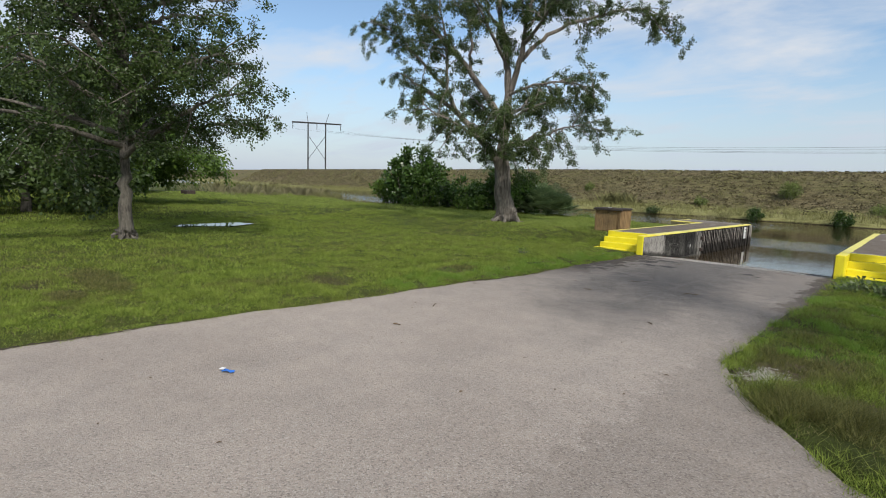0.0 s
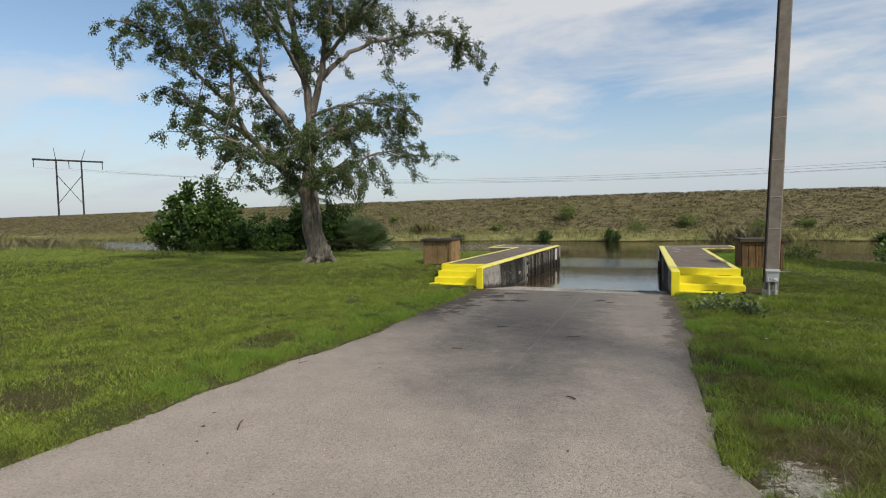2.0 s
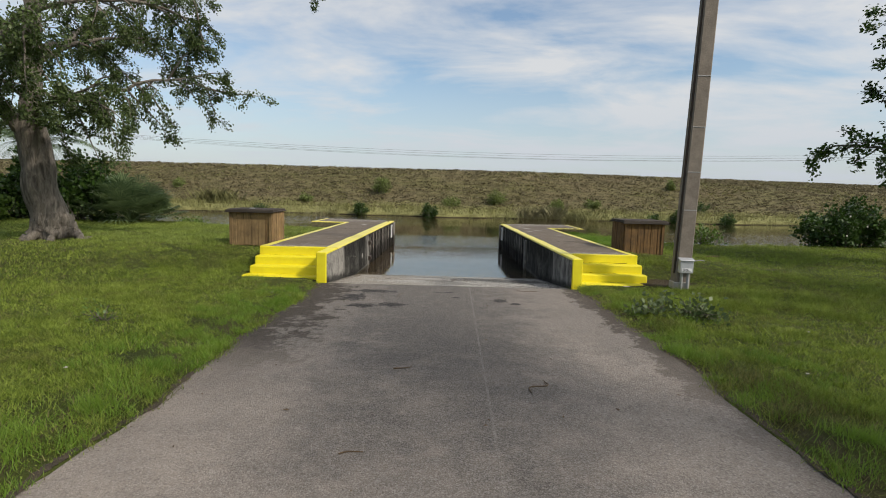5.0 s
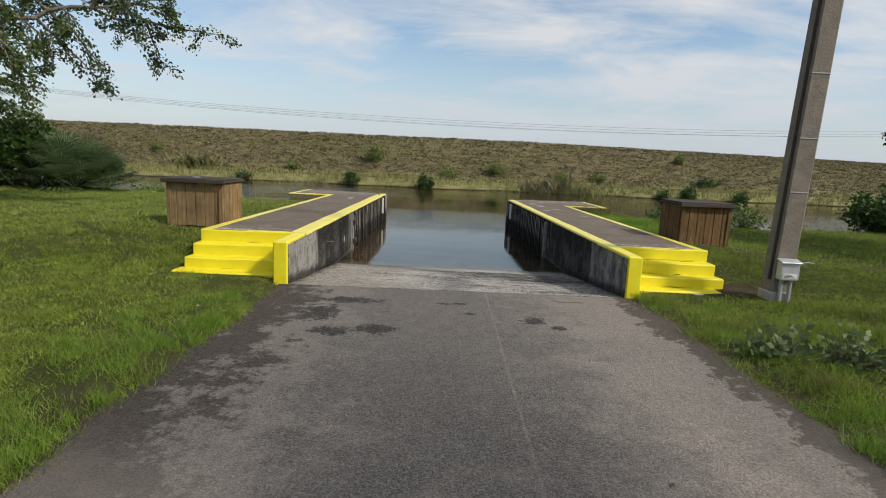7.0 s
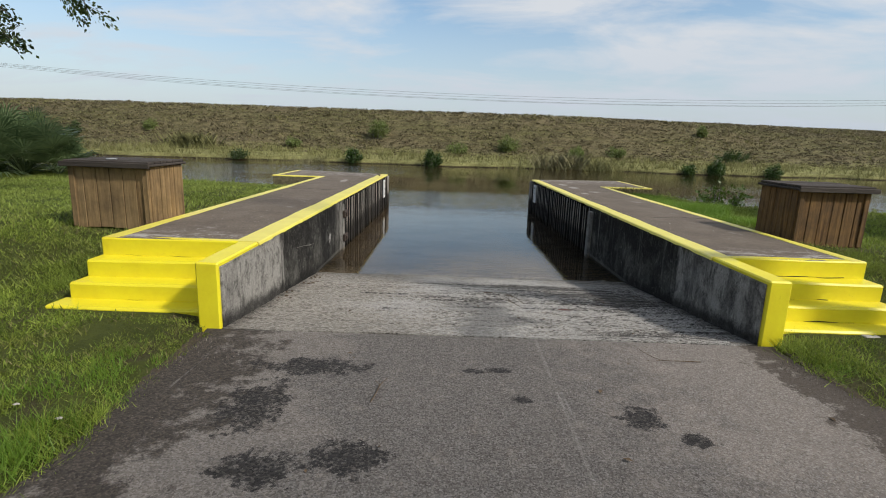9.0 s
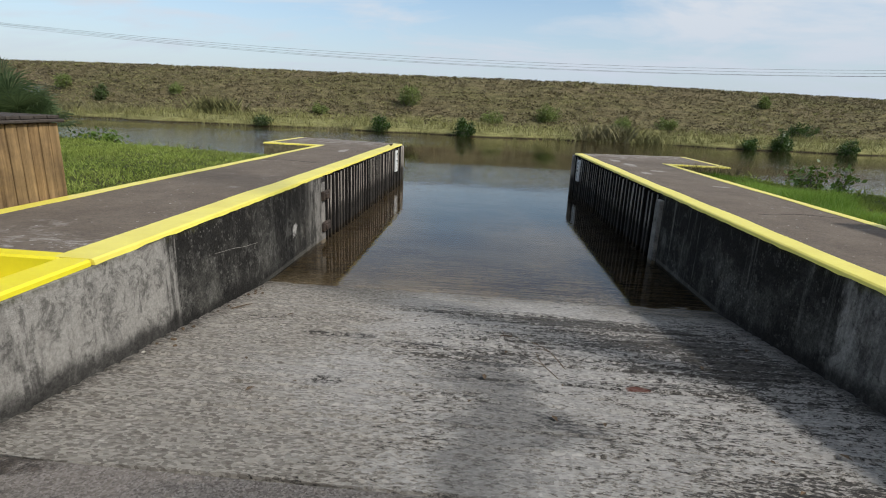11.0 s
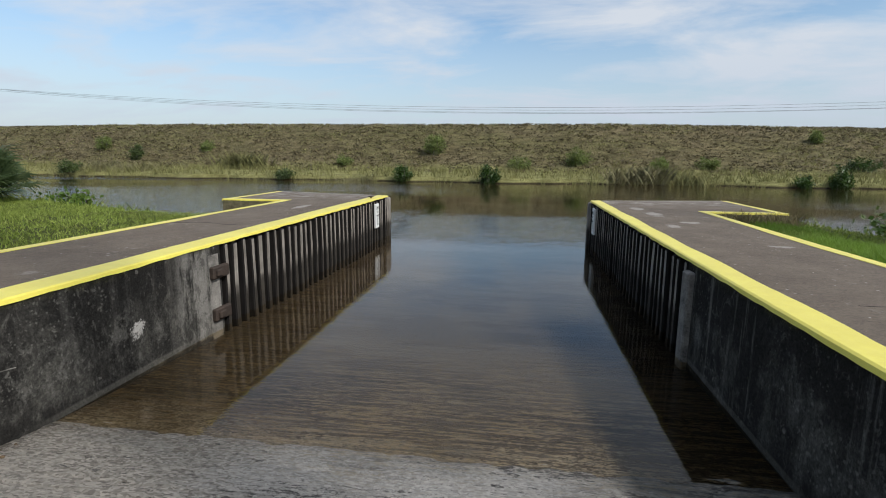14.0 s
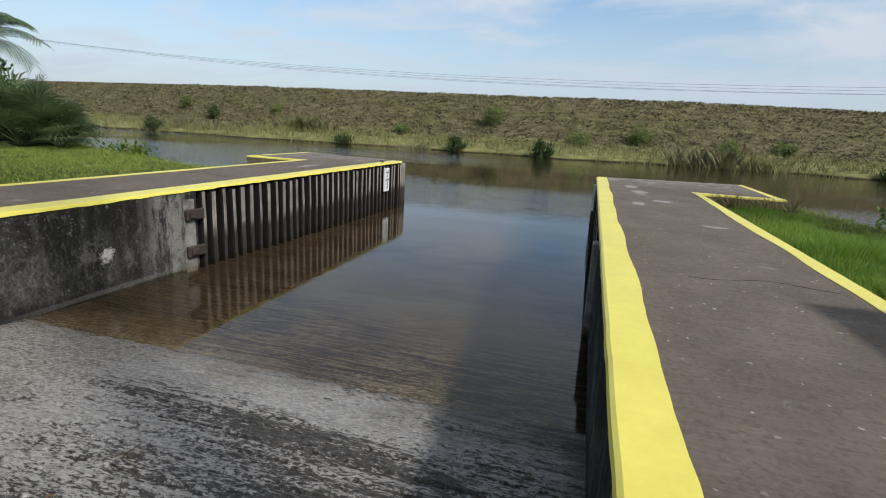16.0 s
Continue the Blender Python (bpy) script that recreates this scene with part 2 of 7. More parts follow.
def ramp_material():
    mat, nt, bsdf = new_material("grooved_ramp_concrete")
    p = place_of(nt)
    xyz = axes(nt)
    crumb = calc(nt, "ADD", calc(nt, "MULTIPLY", noise_of(nt, place_of(nt, (0.85, 2.0, 1)), 16, 8, 0.80, 0.42, 0.58), 0.5), calc(nt, "MULTIPLY", noise_of(nt, place_of(nt, (0.75, 1.7, 1)), 46, 5, 0.75, 0.42, 0.58), 0.5))
    line = noise_of(nt, place_of(nt, (0.16, 3.0, 1)), 13, 5, 0.75, 0.36, 0.64)
    broad_line = noise_of(nt, place_of(nt, (0.14, 1.6, 1)), 2.6, 7, 0.75, 0.38, 0.62)
    grit, _ = grit_of(nt, place_of(nt, (0.8, 1.5, 1)), 60)
    patch = noise_of(nt, place_of(nt, (0.8, 1.1, 1)), 1.1, 7, 0.68, 0.38, 0.62)
    # sandy speckled concrete, crumbs of white crust on it
    col = mixed(nt, grit, (0.205, 0.182, 0.150), (0.560, 0.515, 0.445))
    col = mixed(nt, ranged(nt, crumb, 0.30, 0.05, 0.0, 0.36), col, (0.075, 0.066, 0.054))

    def strip(y0, y1, x0, x1, soft):
        """A band across the slab, with ragged ends."""
        yy = calc(nt, "ADD", xyz["Y"], calc(nt, "ADD", calc(nt, "MULTIPLY", xyz["X"], 0.03), calc(nt, "MULTIPLY", calc(nt, "SUBTRACT", line, 0.5), 0.16)))
        xx = calc(nt, "ADD", xyz["X"], calc(nt, "MULTIPLY", calc(nt, "SUBTRACT", patch, 0.5), 1.2))
        along = calc(nt, "MULTIPLY", ranged(nt, xx, x0 - 0.3, x0 + 0.3), ranged(nt, xx, x1 + 0.3, x1 - 0.3))
        return calc(nt, "MULTIPLY", along, calc(nt, "MULTIPLY", ranged(nt, yy, y0 - soft, y0 + soft), ranged(nt, yy, y1 + soft, y1 - soft)))

    low = calc(nt, "ADD", calc(nt, "MULTIPLY", patch, 0.55), calc(nt, "MULTIPLY", broad_line, 0.45))
    low = calc(nt, "ADD", low, calc(nt, "MULTIPLY", strip(15.98, 16.26, -4.3, -2.2, 0.06), 0.60))
    low = calc(nt, "ADD", low, calc(nt, "MULTIPLY", strip(14.95, 15.60, -4.5, -3.3, 0.20), 0.20))
    low = calc(nt, "SUBTRACT", low, calc(nt, "MULTIPLY", strip(15.66, 15.83, -4.1, -2.2, 0.05), 0.36))
    low = calc(nt, "SUBTRACT", low, calc(nt, "MULTIPLY", strip(15.2, 15.6, -3.1, -1.5, 0.15), 0.22))
    crust = ranged(nt, calc(nt, "ADD", crumb, calc(nt, "MULTIPLY", low, 0.62)), 0.72, 0.81)
    crust = calc(nt, "MULTIPLY", crust, ranged(nt, calc(nt, "ADD", xyz["X"], calc(nt, "MULTIPLY", patch, 0.8)), -4.4, -3.5, 0.15, 1.0))
    col = mixed(nt, calc(nt, "MULTIPLY", crust, 0.9), col, mixed(nt, grit, (0.40, 0.38, 0.35), (0.66, 0.635, 0.59)))
    # black growth in the pits and grooves, thicker to the east and down the slope
    cover = calc(nt, "ADD", ranged(nt, xyz["Y"], 13.7, 15.4, 0.10, 0.28), ranged(nt, xyz["X"], -5.0, -3.6, -0.22, 0.12))
    cover = calc(nt, "ADD", cover, ranged(nt, xyz["X"], -2.9, -1.7, 0.0, 0.10))
    cover = calc(nt, "SUBTRACT", calc(nt, "ADD", cover, 0.30), calc(nt, "MULTIPLY", low, 0.60))
    pits = calc(nt, "ADD", calc(nt, "MULTIPLY", crumb, 0.72), calc(nt, "MULTIPLY", line, 0.28))
    cover = calc(nt, "ADD", cover, calc(nt, "MULTIPLY", ranged(nt, xyz["X"], -4.6, -3.6), 0.07))
    soil = ranged(nt, calc(nt, "SUBTRACT", cover, pits), -0.012, 0.022)
    col = mixed(nt, calc(nt, "MULTIPLY", soil, 0.92), col, mixed(nt, grit, (0.018, 0.016, 0.014), (0.105, 0.096, 0.083)))
    # single dark scabs, a rust spot and a darker trail down the middle
    torn = noise_of(nt, place_of(nt, (1, 1.6, 1)), 7.0, 9, 0.82, 0.22, 0.78)
    scab = blob(nt, xyz, -4.56, 15.18, 0.22, 0.05, torn, 0.3, 4.0)
    for sx, sy, ra, rb in ((-4.44, 14.47, 0.09, 0.05), (-3.97, 15.09, 0.16, 0.03), (-3.55, 14.85, 0.20, 0.04), (-2.9, 14.66, 0.30, 0.04), (-3.27, 14.2, 0.10, 0.06)):
        scab = calc(nt, "MAXIMUM", scab, blob(nt, xyz, sx, sy, ra, rb, torn, 0.3, 4.0))
    scab = calc(nt, "MULTIPLY", scab, ranged(nt, pits, 0.62, 0.40, 0.15, 0.9))
    col = mixed(nt, scab, col, (0.022, 0.020, 0.018))
    col = mixed(nt, calc(nt, "MULTIPLY", blob(nt, xyz, -2.77, 14.65, 0.06, 0.035, torn, 0.3, 2.0), 0.8), col, (0.16, 0.045, 0.025))
    trail = calc(nt, "MULTIPLY", ranged(nt, calc(nt, "ABSOLUTE", calc(nt, "ADD", calc(nt, "ADD", xyz["X"], 3.52), calc(nt, "MULTIPLY", calc(nt, "SUBTRACT", patch, 0.5), 0.5))), 0.42, 0.12), ranged(nt, xyz["Y"], 15.2, 14.6))
    col = mixed(nt, calc(nt, "MULTIPLY", trail, 0.5), col, (0.085, 0.085, 0.083))
    edge = ranged(nt, calc(nt, "ADD", calc(nt, "ABSOLUTE", calc(nt, "ADD", xyz["X"], 3.57)), calc(nt, "MULTIPLY", crumb, 0.22)), 2.02, 2.16)
    col = mixed(nt, calc(nt, "MULTIPLY", edge, 0.75), col, (0.035, 0.031, 0.024))
    # darkening of deeper water put into the slab's colour, the streaks showing through
    deep = calc(nt, "ADD", xyz["Y"], calc(nt, "MULTIPLY", calc(nt, "ADD", crumb, patch), 0.5))
    depth_dark = ranged(nt, deep, 17.0, 19.4)
    streaks = ranged(nt, calc(nt, "ADD", calc(nt, "MULTIPLY", line, 0.5), calc(nt, "MULTIPLY", crumb, 0.5)), 0.50, 0.64)
    sunken = mixed(nt, streaks, (0.011, 0.008, 0.004), (0.230, 0.185, 0.110))
    sunken = mixed(nt, depth_dark, sunken, mixed(nt, patch, (0.012, 0.008, 0.004), (0.036, 0.025, 0.013)))
    # browner and darker towards the west wall
    west_brown = ranged(nt, calc(nt, "ADD", xyz["X"], calc(nt, "MULTIPLY", patch, 0.7)), -3.6, -4.5, 0.0, 0.8)
    sunken = mixed(nt, west_brown, sunken, mixed(nt, streaks, (0.012, 0.008, 0.003), (0.085, 0.060, 0.024)))
    col = mixed(nt, ranged(nt, deep, 16.5, 17.4, 0, 0.95), col, sunken)
    nt.links.new(col, bsdf.inputs["Base Color"])
    # a film of water lies on the lowest dry metre
    film = calc(nt, "MULTIPLY", ranged(nt, calc(nt, "ADD", xyz["Y"], calc(nt, "MULTIPLY", patch, 0.9)), 15.0, 16.0), ranged(nt, low, 0.35, 0.65, 0.4, 1.0))
    film = calc(nt, "MAXIMUM", film, calc(nt, "MULTIPLY", trail, 0.6))
    nt.links.new(calc(nt, "SUBTRACT", ranged(nt, soil, 0, 1, 0.92, 0.62), calc(nt, "MULTIPLY", film, 0.32)), bsdf.inputs["Roughness"])
    nt.links.new(ranged(nt, film, 0, 1, 0.3, 0.55), bsdf.inputs["Specular IOR Level"])
    bumped(nt, bsdf, calc(nt, "ADD", calc(nt, "MULTIPLY", grit, 0.4), calc(nt, "SUBTRACT", crumb, soil)), 1.0, 0.012)
    return mat


def ground_material():
    mat, nt, bsdf = new_material("lawn_and_bank_soil")
    p = place_of(nt)
    xyz = axes(nt)
    fine = noise_of(nt, p, 30, 4, 0.7, 0.3, 0.7)
    mid = noise_of(nt, p, 1.3, 5, 0.62, 0.32, 0.68)
    broad = noise_of(nt, p, 0.16, 4, 0.55, 0.35, 0.65)
    lawn = mixed(nt, mid, (0.040, 0.050, 0.013), (0.080, 0.092, 0.023))
    lawn = mixed(nt, calc(nt, "MULTIPLY", broad, 0.4), lawn, (0.120, 0.140, 0.030))
    edge = noise_of(nt, p, 1.6, 6, 0.7, 0.25, 0.75)
    bare = calc(nt, "MAXIMUM", blob(nt, xyz, -7.3, 4.6, 0.75, 0.55, edge), blob(nt, xyz, -9.6, 1.4, 1.6, 0.8, edge))
    bare = calc(nt, "MAXIMUM", bare, calc(nt, "MULTIPLY", noise_of(nt, p, 0.75, 6, 0.7, 0.56, 0.72), 0.75))
    lawn = mixed(nt, calc(nt, "MULTIPLY", bare, 0.8), lawn, mixed(nt, fine, (0.055, 0.040, 0.022), (0.13, 0.105, 0.055)))
    lawn = mixed(nt, calc(nt, "MULTIPLY", fine, 0.35), lawn, (0.04, 0.055, 0.012))
    west_rim = ranged(nt, calc(nt, "ABSOLUTE", calc(nt, "ADD", calc(nt, "ADD", xyz["X"], 5.98), calc(nt, "MULTIPLY", calc(nt, "SUBTRACT", mid, 0.5), 0.3))), 0.14, 0.03)
    east_rim = ranged(nt, calc(nt, "ABSOLUTE", calc(nt, "ADD", calc(nt, "ADD", xyz["X"], 1.32), calc(nt, "MULTIPLY", calc(nt, "SUBTRACT", mid, 0.5), 0.3))), 0.16, 0.03)
    rims = calc(nt, "MULTIPLY", calc(nt, "MAXIMUM", west_rim, east_rim), ranged(nt, xyz["Y"], 14.2, 13.6))
    rims = calc(nt, "MAXIMUM", calc(nt, "MULTIPLY", rims, 0.6), blob(nt, xyz, 0.1, 13.9, 0.55, 0.30, edge))
    lawn = mixed(nt, rims, lawn, mixed(nt, fine, (0.035, 0.026, 0.016), (0.105, 0.082, 0.050)))
    lawn = mixed(nt, blob(nt, xyz, -0.85, 5.75, 0.55, 0.75, edge, 0.6, 2.0), lawn, mixed(nt, fine, (0.085, 0.062, 0.036), (0.17, 0.135, 0.085)))
    chalk = noise_of(nt, p, 9.0, 8, 0.82, 0.30, 0.70)
    lawn = mixed(nt, blob(nt, xyz, -1.10, 5.60, 0.17, 0.23, chalk, 0.4, 5.0), lawn, mixed(nt, fine, (0.26, 0.235, 0.185), (0.58, 0.54, 0.46)))
    # far bank: pale grass strip, then the brown scrubby slope
    far = place_of(nt, (0.6, 1.0, 1.6))
    clump = noise_of(nt, far, 1.9, 6, 0.72, 0.36, 0.62)
    big = noise_of(nt, place_of(nt, (0.5, 1, 1)), 0.22, 4, 0.6, 0.36, 0.64)
    strip = mixed(nt, clump, (0.145, 0.138, 0.050), (0.29, 0.28, 0.110))
    slope = mixed(nt, clump, (0.072, 0.058, 0.032), (0.205, 0.168, 0.092))
    slope = mixed(nt, calc(nt, "MULTIPLY", big, 0.6), slope, mixed(nt, clump, (0.075, 0.075, 0.028), (0.16, 0.155, 0.06)))
    bank = mixed(nt, ranged(nt, calc(nt, "ADD", xyz["Z"], calc(nt, "MULTIPLY", big, 0.5)), 0.5, 1.1), strip, slope)
    col = mixed(nt, ranged(nt, xyz["Y"], 37, 41, smooth=False), lawn, bank)
    mud = mixed(nt, clump, (0.020, 0.014, 0.008), (0.045, 0.032, 0.018))
    col = mixed(nt, ranged(nt, xyz["Z"], -0.16, -0.29), col, mud)
    nt.links.new(col, bsdf.inputs["Base Color"])
    bsdf.inputs["Roughness"].default_value = 0.95
    bsdf.inputs["Specular IOR Level"].default_value = 0.15
    bumped(nt, bsdf, calc(nt, "ADD", fine, calc(nt, "MULTIPLY", clump, 2)), 0.7, 0.04)
    return mat


def leaf_material(name, dark, light, gloss=0.45, glow=0.3):
    mat, nt, bsdf = new_material(name)
    geo = nt.nodes.new("ShaderNodeNewGeometry")
    vary = noise_of(nt, place_of(nt), 0.8, 4, 0.6, 0.34, 0.66)
    f = calc(nt, "ADD", calc(nt, "MULTIPLY", geo.outputs["Random Per Island"], 0.5), calc(nt, "MULTIPLY", vary, 0.5))
    col = mixed(nt, f, dark, light)
    nt.links.new(col, bsdf.inputs["Base Color"])
    bsdf.inputs["Roughness"].default_value = gloss
    bsdf.inputs["Specular IOR Level"].default_value = 0.35
    lit = nt.nodes.new("ShaderNodeBsdfTranslucent")
    nt.links.new(col, lit.inputs["Color"])
    mix = nt.nodes.new("ShaderNodeMixShader")
    mix.inputs[0].default_value = glow
    nt.links.new(bsdf.outputs[0], mix.inputs[1])
    nt.links.new(lit.outputs[0], mix.inputs[2])
    nt.links.new(mix.outputs[0], nt.nodes["Material Output"].inputs["Surface"])
    return mat


def lawn_material():
    """Mown blades: green with yellower and browner mottles."""
    mat, nt, bsdf = new_material("grass_blades")
    geo = nt.nodes.new("ShaderNodeNewGeometry")
    p = place_of(nt, (1, 1, 0))
    xyz = axes(nt)
    rand = geo.outputs["Random Per Island"]
    mottle = noise_of(nt, p, 2.3, 8, 0.78, 0.44, 0.58)
    broad = noise_of(nt, p, 0.42, 6, 0.68, 0.38, 0.62)
    edge = noise_of(nt, p, 2.2, 8, 0.78, 0.25, 0.75)
    tired = calc(nt, "MULTIPLY", noise_of(nt, p, 1.1, 9, 0.80, 0.51, 0.62), 0.80)
    for bx, by, rx, ry in ((-7.2, 5.0, 0.55, 0.34), (-9.3, 2.2, 1.2, 0.36), (-8.3, 1.6, 0.4, 0.25), (-6.75, 7.6, 0.30, 0.50), (-0.85, 6.4, 0.45, 0.9), (-0.5, 4.9, 0.6, 0.5), (-1.1, 8.4, 0.3, 1.3)):
        tired = calc(nt, "MAXIMUM", tired, blob(nt, xyz, bx, by, rx, ry, edge, 0.5, 2.2))
    col = mixed(nt, rand, (0.052, 0.090, 0.011), (0.212, 0.284, 0.038))
    mottle = calc(nt, "ADD", calc(nt, "MULTIPLY", mottle, 0.6), calc(nt, "MULTIPLY", noise_of(nt, p, 7.0, 5, 0.7, 0.42, 0.58), 0.4))
    # pale mottling cut on the east lawn: tree shade put into the colour
    mottle = calc(nt, "MULTIPLY", mottle, ranged(nt, xyz["X"], -1.8, -0.6, 1.0, 0.88))
    col = mixed(nt, mottle, col, mixed(nt, rand, (0.138, 0.212, 0.022), (0.450, 0.560, 0.098)))
    col = mixed(nt, calc(nt, "MULTIPLY", broad, 0.32), col, mixed(nt, rand, (0.13, 0.165, 0.025), (0.38, 0.40, 0.085)))
    col = mixed(nt, calc(nt, "MULTIPLY", tired, 0.72), col, mixed(nt, rand, (0.058, 0.048, 0.020), (0.215, 0.180, 0.078)))
    # lawn lightened towards the canal: its stronger sunlight put into the grass colour
    paler = calc(nt, "MULTIPLY", ranged(nt, xyz["Y"], 13.5, 17.5), ranged(nt, xyz["X"], -5.0, -7.0))
    paler = calc(nt, "MULTIPLY", paler, ranged(nt, mottle, 0.0, 0.8, 0.22, 0.5))
    col = mixed(nt, paler, col, mixed(nt, rand, (0.19, 0.26, 0.045), (0.46, 0.54, 0.15)))
    nt.links.new(col, bsdf.inputs["Base Color"])
    bsdf.inputs["Roughness"].default_value = 0.6
    bsdf.inputs["Specular IOR Level"].default_value = 0.3
    lit = nt.nodes.new("ShaderNodeBsdfTranslucent")
    nt.links.new(col, lit.inputs["Color"])
    mix = nt.nodes.new("ShaderNodeMixShader")
    mix.inputs[0].default_value = 0.4
    nt.links.new(bsdf.outputs[0], mix.inputs[1])
    nt.links.new(lit.outputs[0], mix.inputs[2])
    nt.links.new(mix.outputs[0], nt.nodes["Material Output"].inputs["Surface"])
    return mat


def bark_material(name, dark, light, moss=(0.09, 0.09, 0.06)):
    mat, nt, bsdf = new_material(name)
    furrow = noise_of(nt, place_of(nt, (1, 1, 0.22)), 14, 6, 0.7, 0.35, 0.65, 0.5)
    spot = noise_of(nt, place_of(nt), 2.2, 5, 0.65, 0.42, 0.66)
    col = mixed(nt, furrow, dark, light)
    col = mixed(nt, calc(nt, "MULTIPLY", spot, 0.45), col, moss)
    nt.links.new(col, bsdf.inputs["Base Color"])
    bsdf.inputs["Roughness"].default_value = 0.92
    bumped(nt, bsdf, furrow, 0.9, 0.03)
    return mat


def wood_material(name, dark, light, grain=(1, 1, 0.06), stain=(0.03, 0.026, 0.022), stained=0.5, pale=None, tide=None):
    """Weathered boards: grain along z, and each board its own shade."""
    mat, nt, bsdf = new_material(name)
    info = nt.nodes.new("ShaderNodeObjectInfo")
    line = noise_of(nt, place_of(nt, grain), 26, 5, 0.7, 0.32, 0.68, 0.3)
    spot = noise_of(nt, place_of(nt), 3.5, 6, 0.7, 0.4, 0.68)
    col = mixed(nt, line, dark, light)
    shade = ranged(nt, info.outputs["Random"], 0, 1, 0.0, 0.45, smooth=False)
    col = mixed(nt, shade, col, pale or dark)
    col = mixed(nt, calc(nt, "MULTIPLY", spot, stained), col, stain)
    if tide is not None:
        # black algae up to the flood line
        level = calc(nt, "ADD", axes(nt)["Z"], calc(nt, "MULTIPLY", calc(nt, "SUBTRACT", spot, line), 0.10))
        col = mixed(nt, ranged(nt, level, tide + 0.09, tide - 0.09, 0.0, 0.9), col, (0.016, 0.013, 0.009))
    nt.links.new(col, bsdf.inputs["Base Color"])
    bsdf.inputs["Roughness"].default_value = 0.82
    bsdf.inputs["Specular IOR Level"].default_value = 0.2
    bumped(nt, bsdf, line, 0.55, 0.006)
    return mat


def wall_material():
    """Old concrete with black lichen, pale flakes and a cleaner painted-over end."""
    mat, nt, bsdf = new_material("lichen_black_concrete")
    p = place_of(nt)
    xyz = axes(nt)
    drip = noise_of(nt, place_of(nt, (2.2, 2.2, 0.22)), 3.4, 8, 0.74, 0.38, 0.62)
    smear = noise_of(nt, place_of(nt, (1, 1, 0.55)), 2.6, 10, 0.78, 0.41, 0.66)
    flake = noise_of(nt, place_of(nt, (1, 1, 0.8)), 6.0, 10, 0.82, 0.535, 0.58)
    where = noise_of(nt, p, 1.5, 5, 0.65, 0.42, 0.60)
    fine = noise_of(nt, p, 55, 7, 0.8, 0.32, 0.68)
    grit, _ = grit_of(nt, p, 75)
    pale = mixed(nt, fine, (0.21, 0.198, 0.176), (0.43, 0.41, 0.372))
    black = mixed(nt, fine, (0.006, 0.0058, 0.0055), (0.030, 0.028, 0.025))
    grey = mixed(nt, fine, (0.045, 0.044, 0.038), (0.190, 0.183, 0.160))
    # grey bloom low on the wall, black above
    low = ranged(nt, xyz["Z"], 0.45, 0.0, 0.30, 1.0)
    col = mixed(nt, calc(nt, "MULTIPLY", smear, low), black, grey)
    col = mixed(nt, calc(nt, "MULTIPLY", calc(nt, "MULTIPLY", flake, where), ranged(nt, xyz["X"], -4.0, -3.0, 0.45, 0.2)), col, mixed(nt, fine, (0.10, 0.097, 0.085), (0.26, 0.25, 0.225)))
    # black crust in broad ragged fields, thickest under the lip
    field = calc(nt, "ADD", noise_of(nt, place_of(nt, (1, 1, 0.8)), 1.7, 9, 0.76, 0.36, 0.64), ranged(nt, xyz["Z"], -0.05, 0.42, -0.15, 0.35))
    col = mixed(nt, ranged(nt, field, 0.42, 0.78, 0.0, 0.85), col, black)
    bloom = calc(nt, "MULTIPLY", ranged(nt, calc(nt, "ABSOLUTE", calc(nt, "ADD", xyz["Y"], -17.85)), 0.36, 0.08), ranged(nt, xyz["X"], -4.0, -5.0))
    bloom = calc(nt, "MULTIPLY", bloom, ranged(nt, calc(nt, "ADD", drip, calc(nt, "MULTIPLY", smear, 0.6)), 0.35, 0.95))
    col = mixed(nt, calc(nt, "MULTIPLY", bloom, 0.6), col, pale)
    # the landward end is pale with dark runs
    join = calc(nt, "ADD", xyz["Y"], calc(nt, "ADD", calc(nt, "MULTIPLY", calc(nt, "SUBTRACT", fine, 0.5), 0.06), calc(nt, "MULTIPLY", drip, 0.22)))
    paler = ranged(nt, join, 15.22, 15.10)
    # dark runs strengthened on the east wall, its shade put into the colour
    east = ranged(nt, xyz["X"], -3.0, -2.0, 0.0, 0.18)
    runs = calc(nt, "ADD", calc(nt, "ADD", calc(nt, "MULTIPLY", drip, 0.40), calc(nt, "MULTIPLY", smear, 0.55)), east)
    clean = mixed(nt, ranged(nt, runs, 0.30, 0.82, 0.0, 0.80), pale, mixed(nt, fine, (0.03, 0.028, 0.026), (0.10, 0.095, 0.088)))
    col = mixed(nt, paler, col, clean)
    # a few pale runs farther out
    far_run = calc(nt, "MULTIPLY", noise_of(nt, place_of(nt, (3, 3, 0.18)), 2.1, 6, 0.7, 0.55, 0.64), ranged(nt, xyz["Y"], 18.9, 17.9))
    col = mixed(nt, calc(nt, "MULTIPLY", far_run, ranged(nt, xyz["X"], -4.5, -3.0, 0.22, 0.8)), col, mixed(nt, fine, (0.085, 0.082, 0.074), (0.21, 0.20, 0.18)))
    # round lichens under the lip
    v = nt.nodes.new("ShaderNodeTexVoronoi")
    v.inputs["Scale"].default_value = 8.5
    nt.links.new(p, v.inputs["Vector"])
    dots = ranged(nt, calc(nt, "ADD", v.outputs["Distance"], calc(nt, "MULTIPLY", fine, 0.10)), 0.24, 0.19)
    dots = calc(nt, "MULTIPLY", dots, noise_of(nt, p, 2.3, 3, 0.6, 0.54, 0.58))
    col = mixed(nt, calc(nt, "MULTIPLY", dots, 0.55), col, (0.27, 0.26, 0.235))
    specks = calc(nt, "MULTIPLY", ranged(nt, grit, 0.93, 0.97), where)
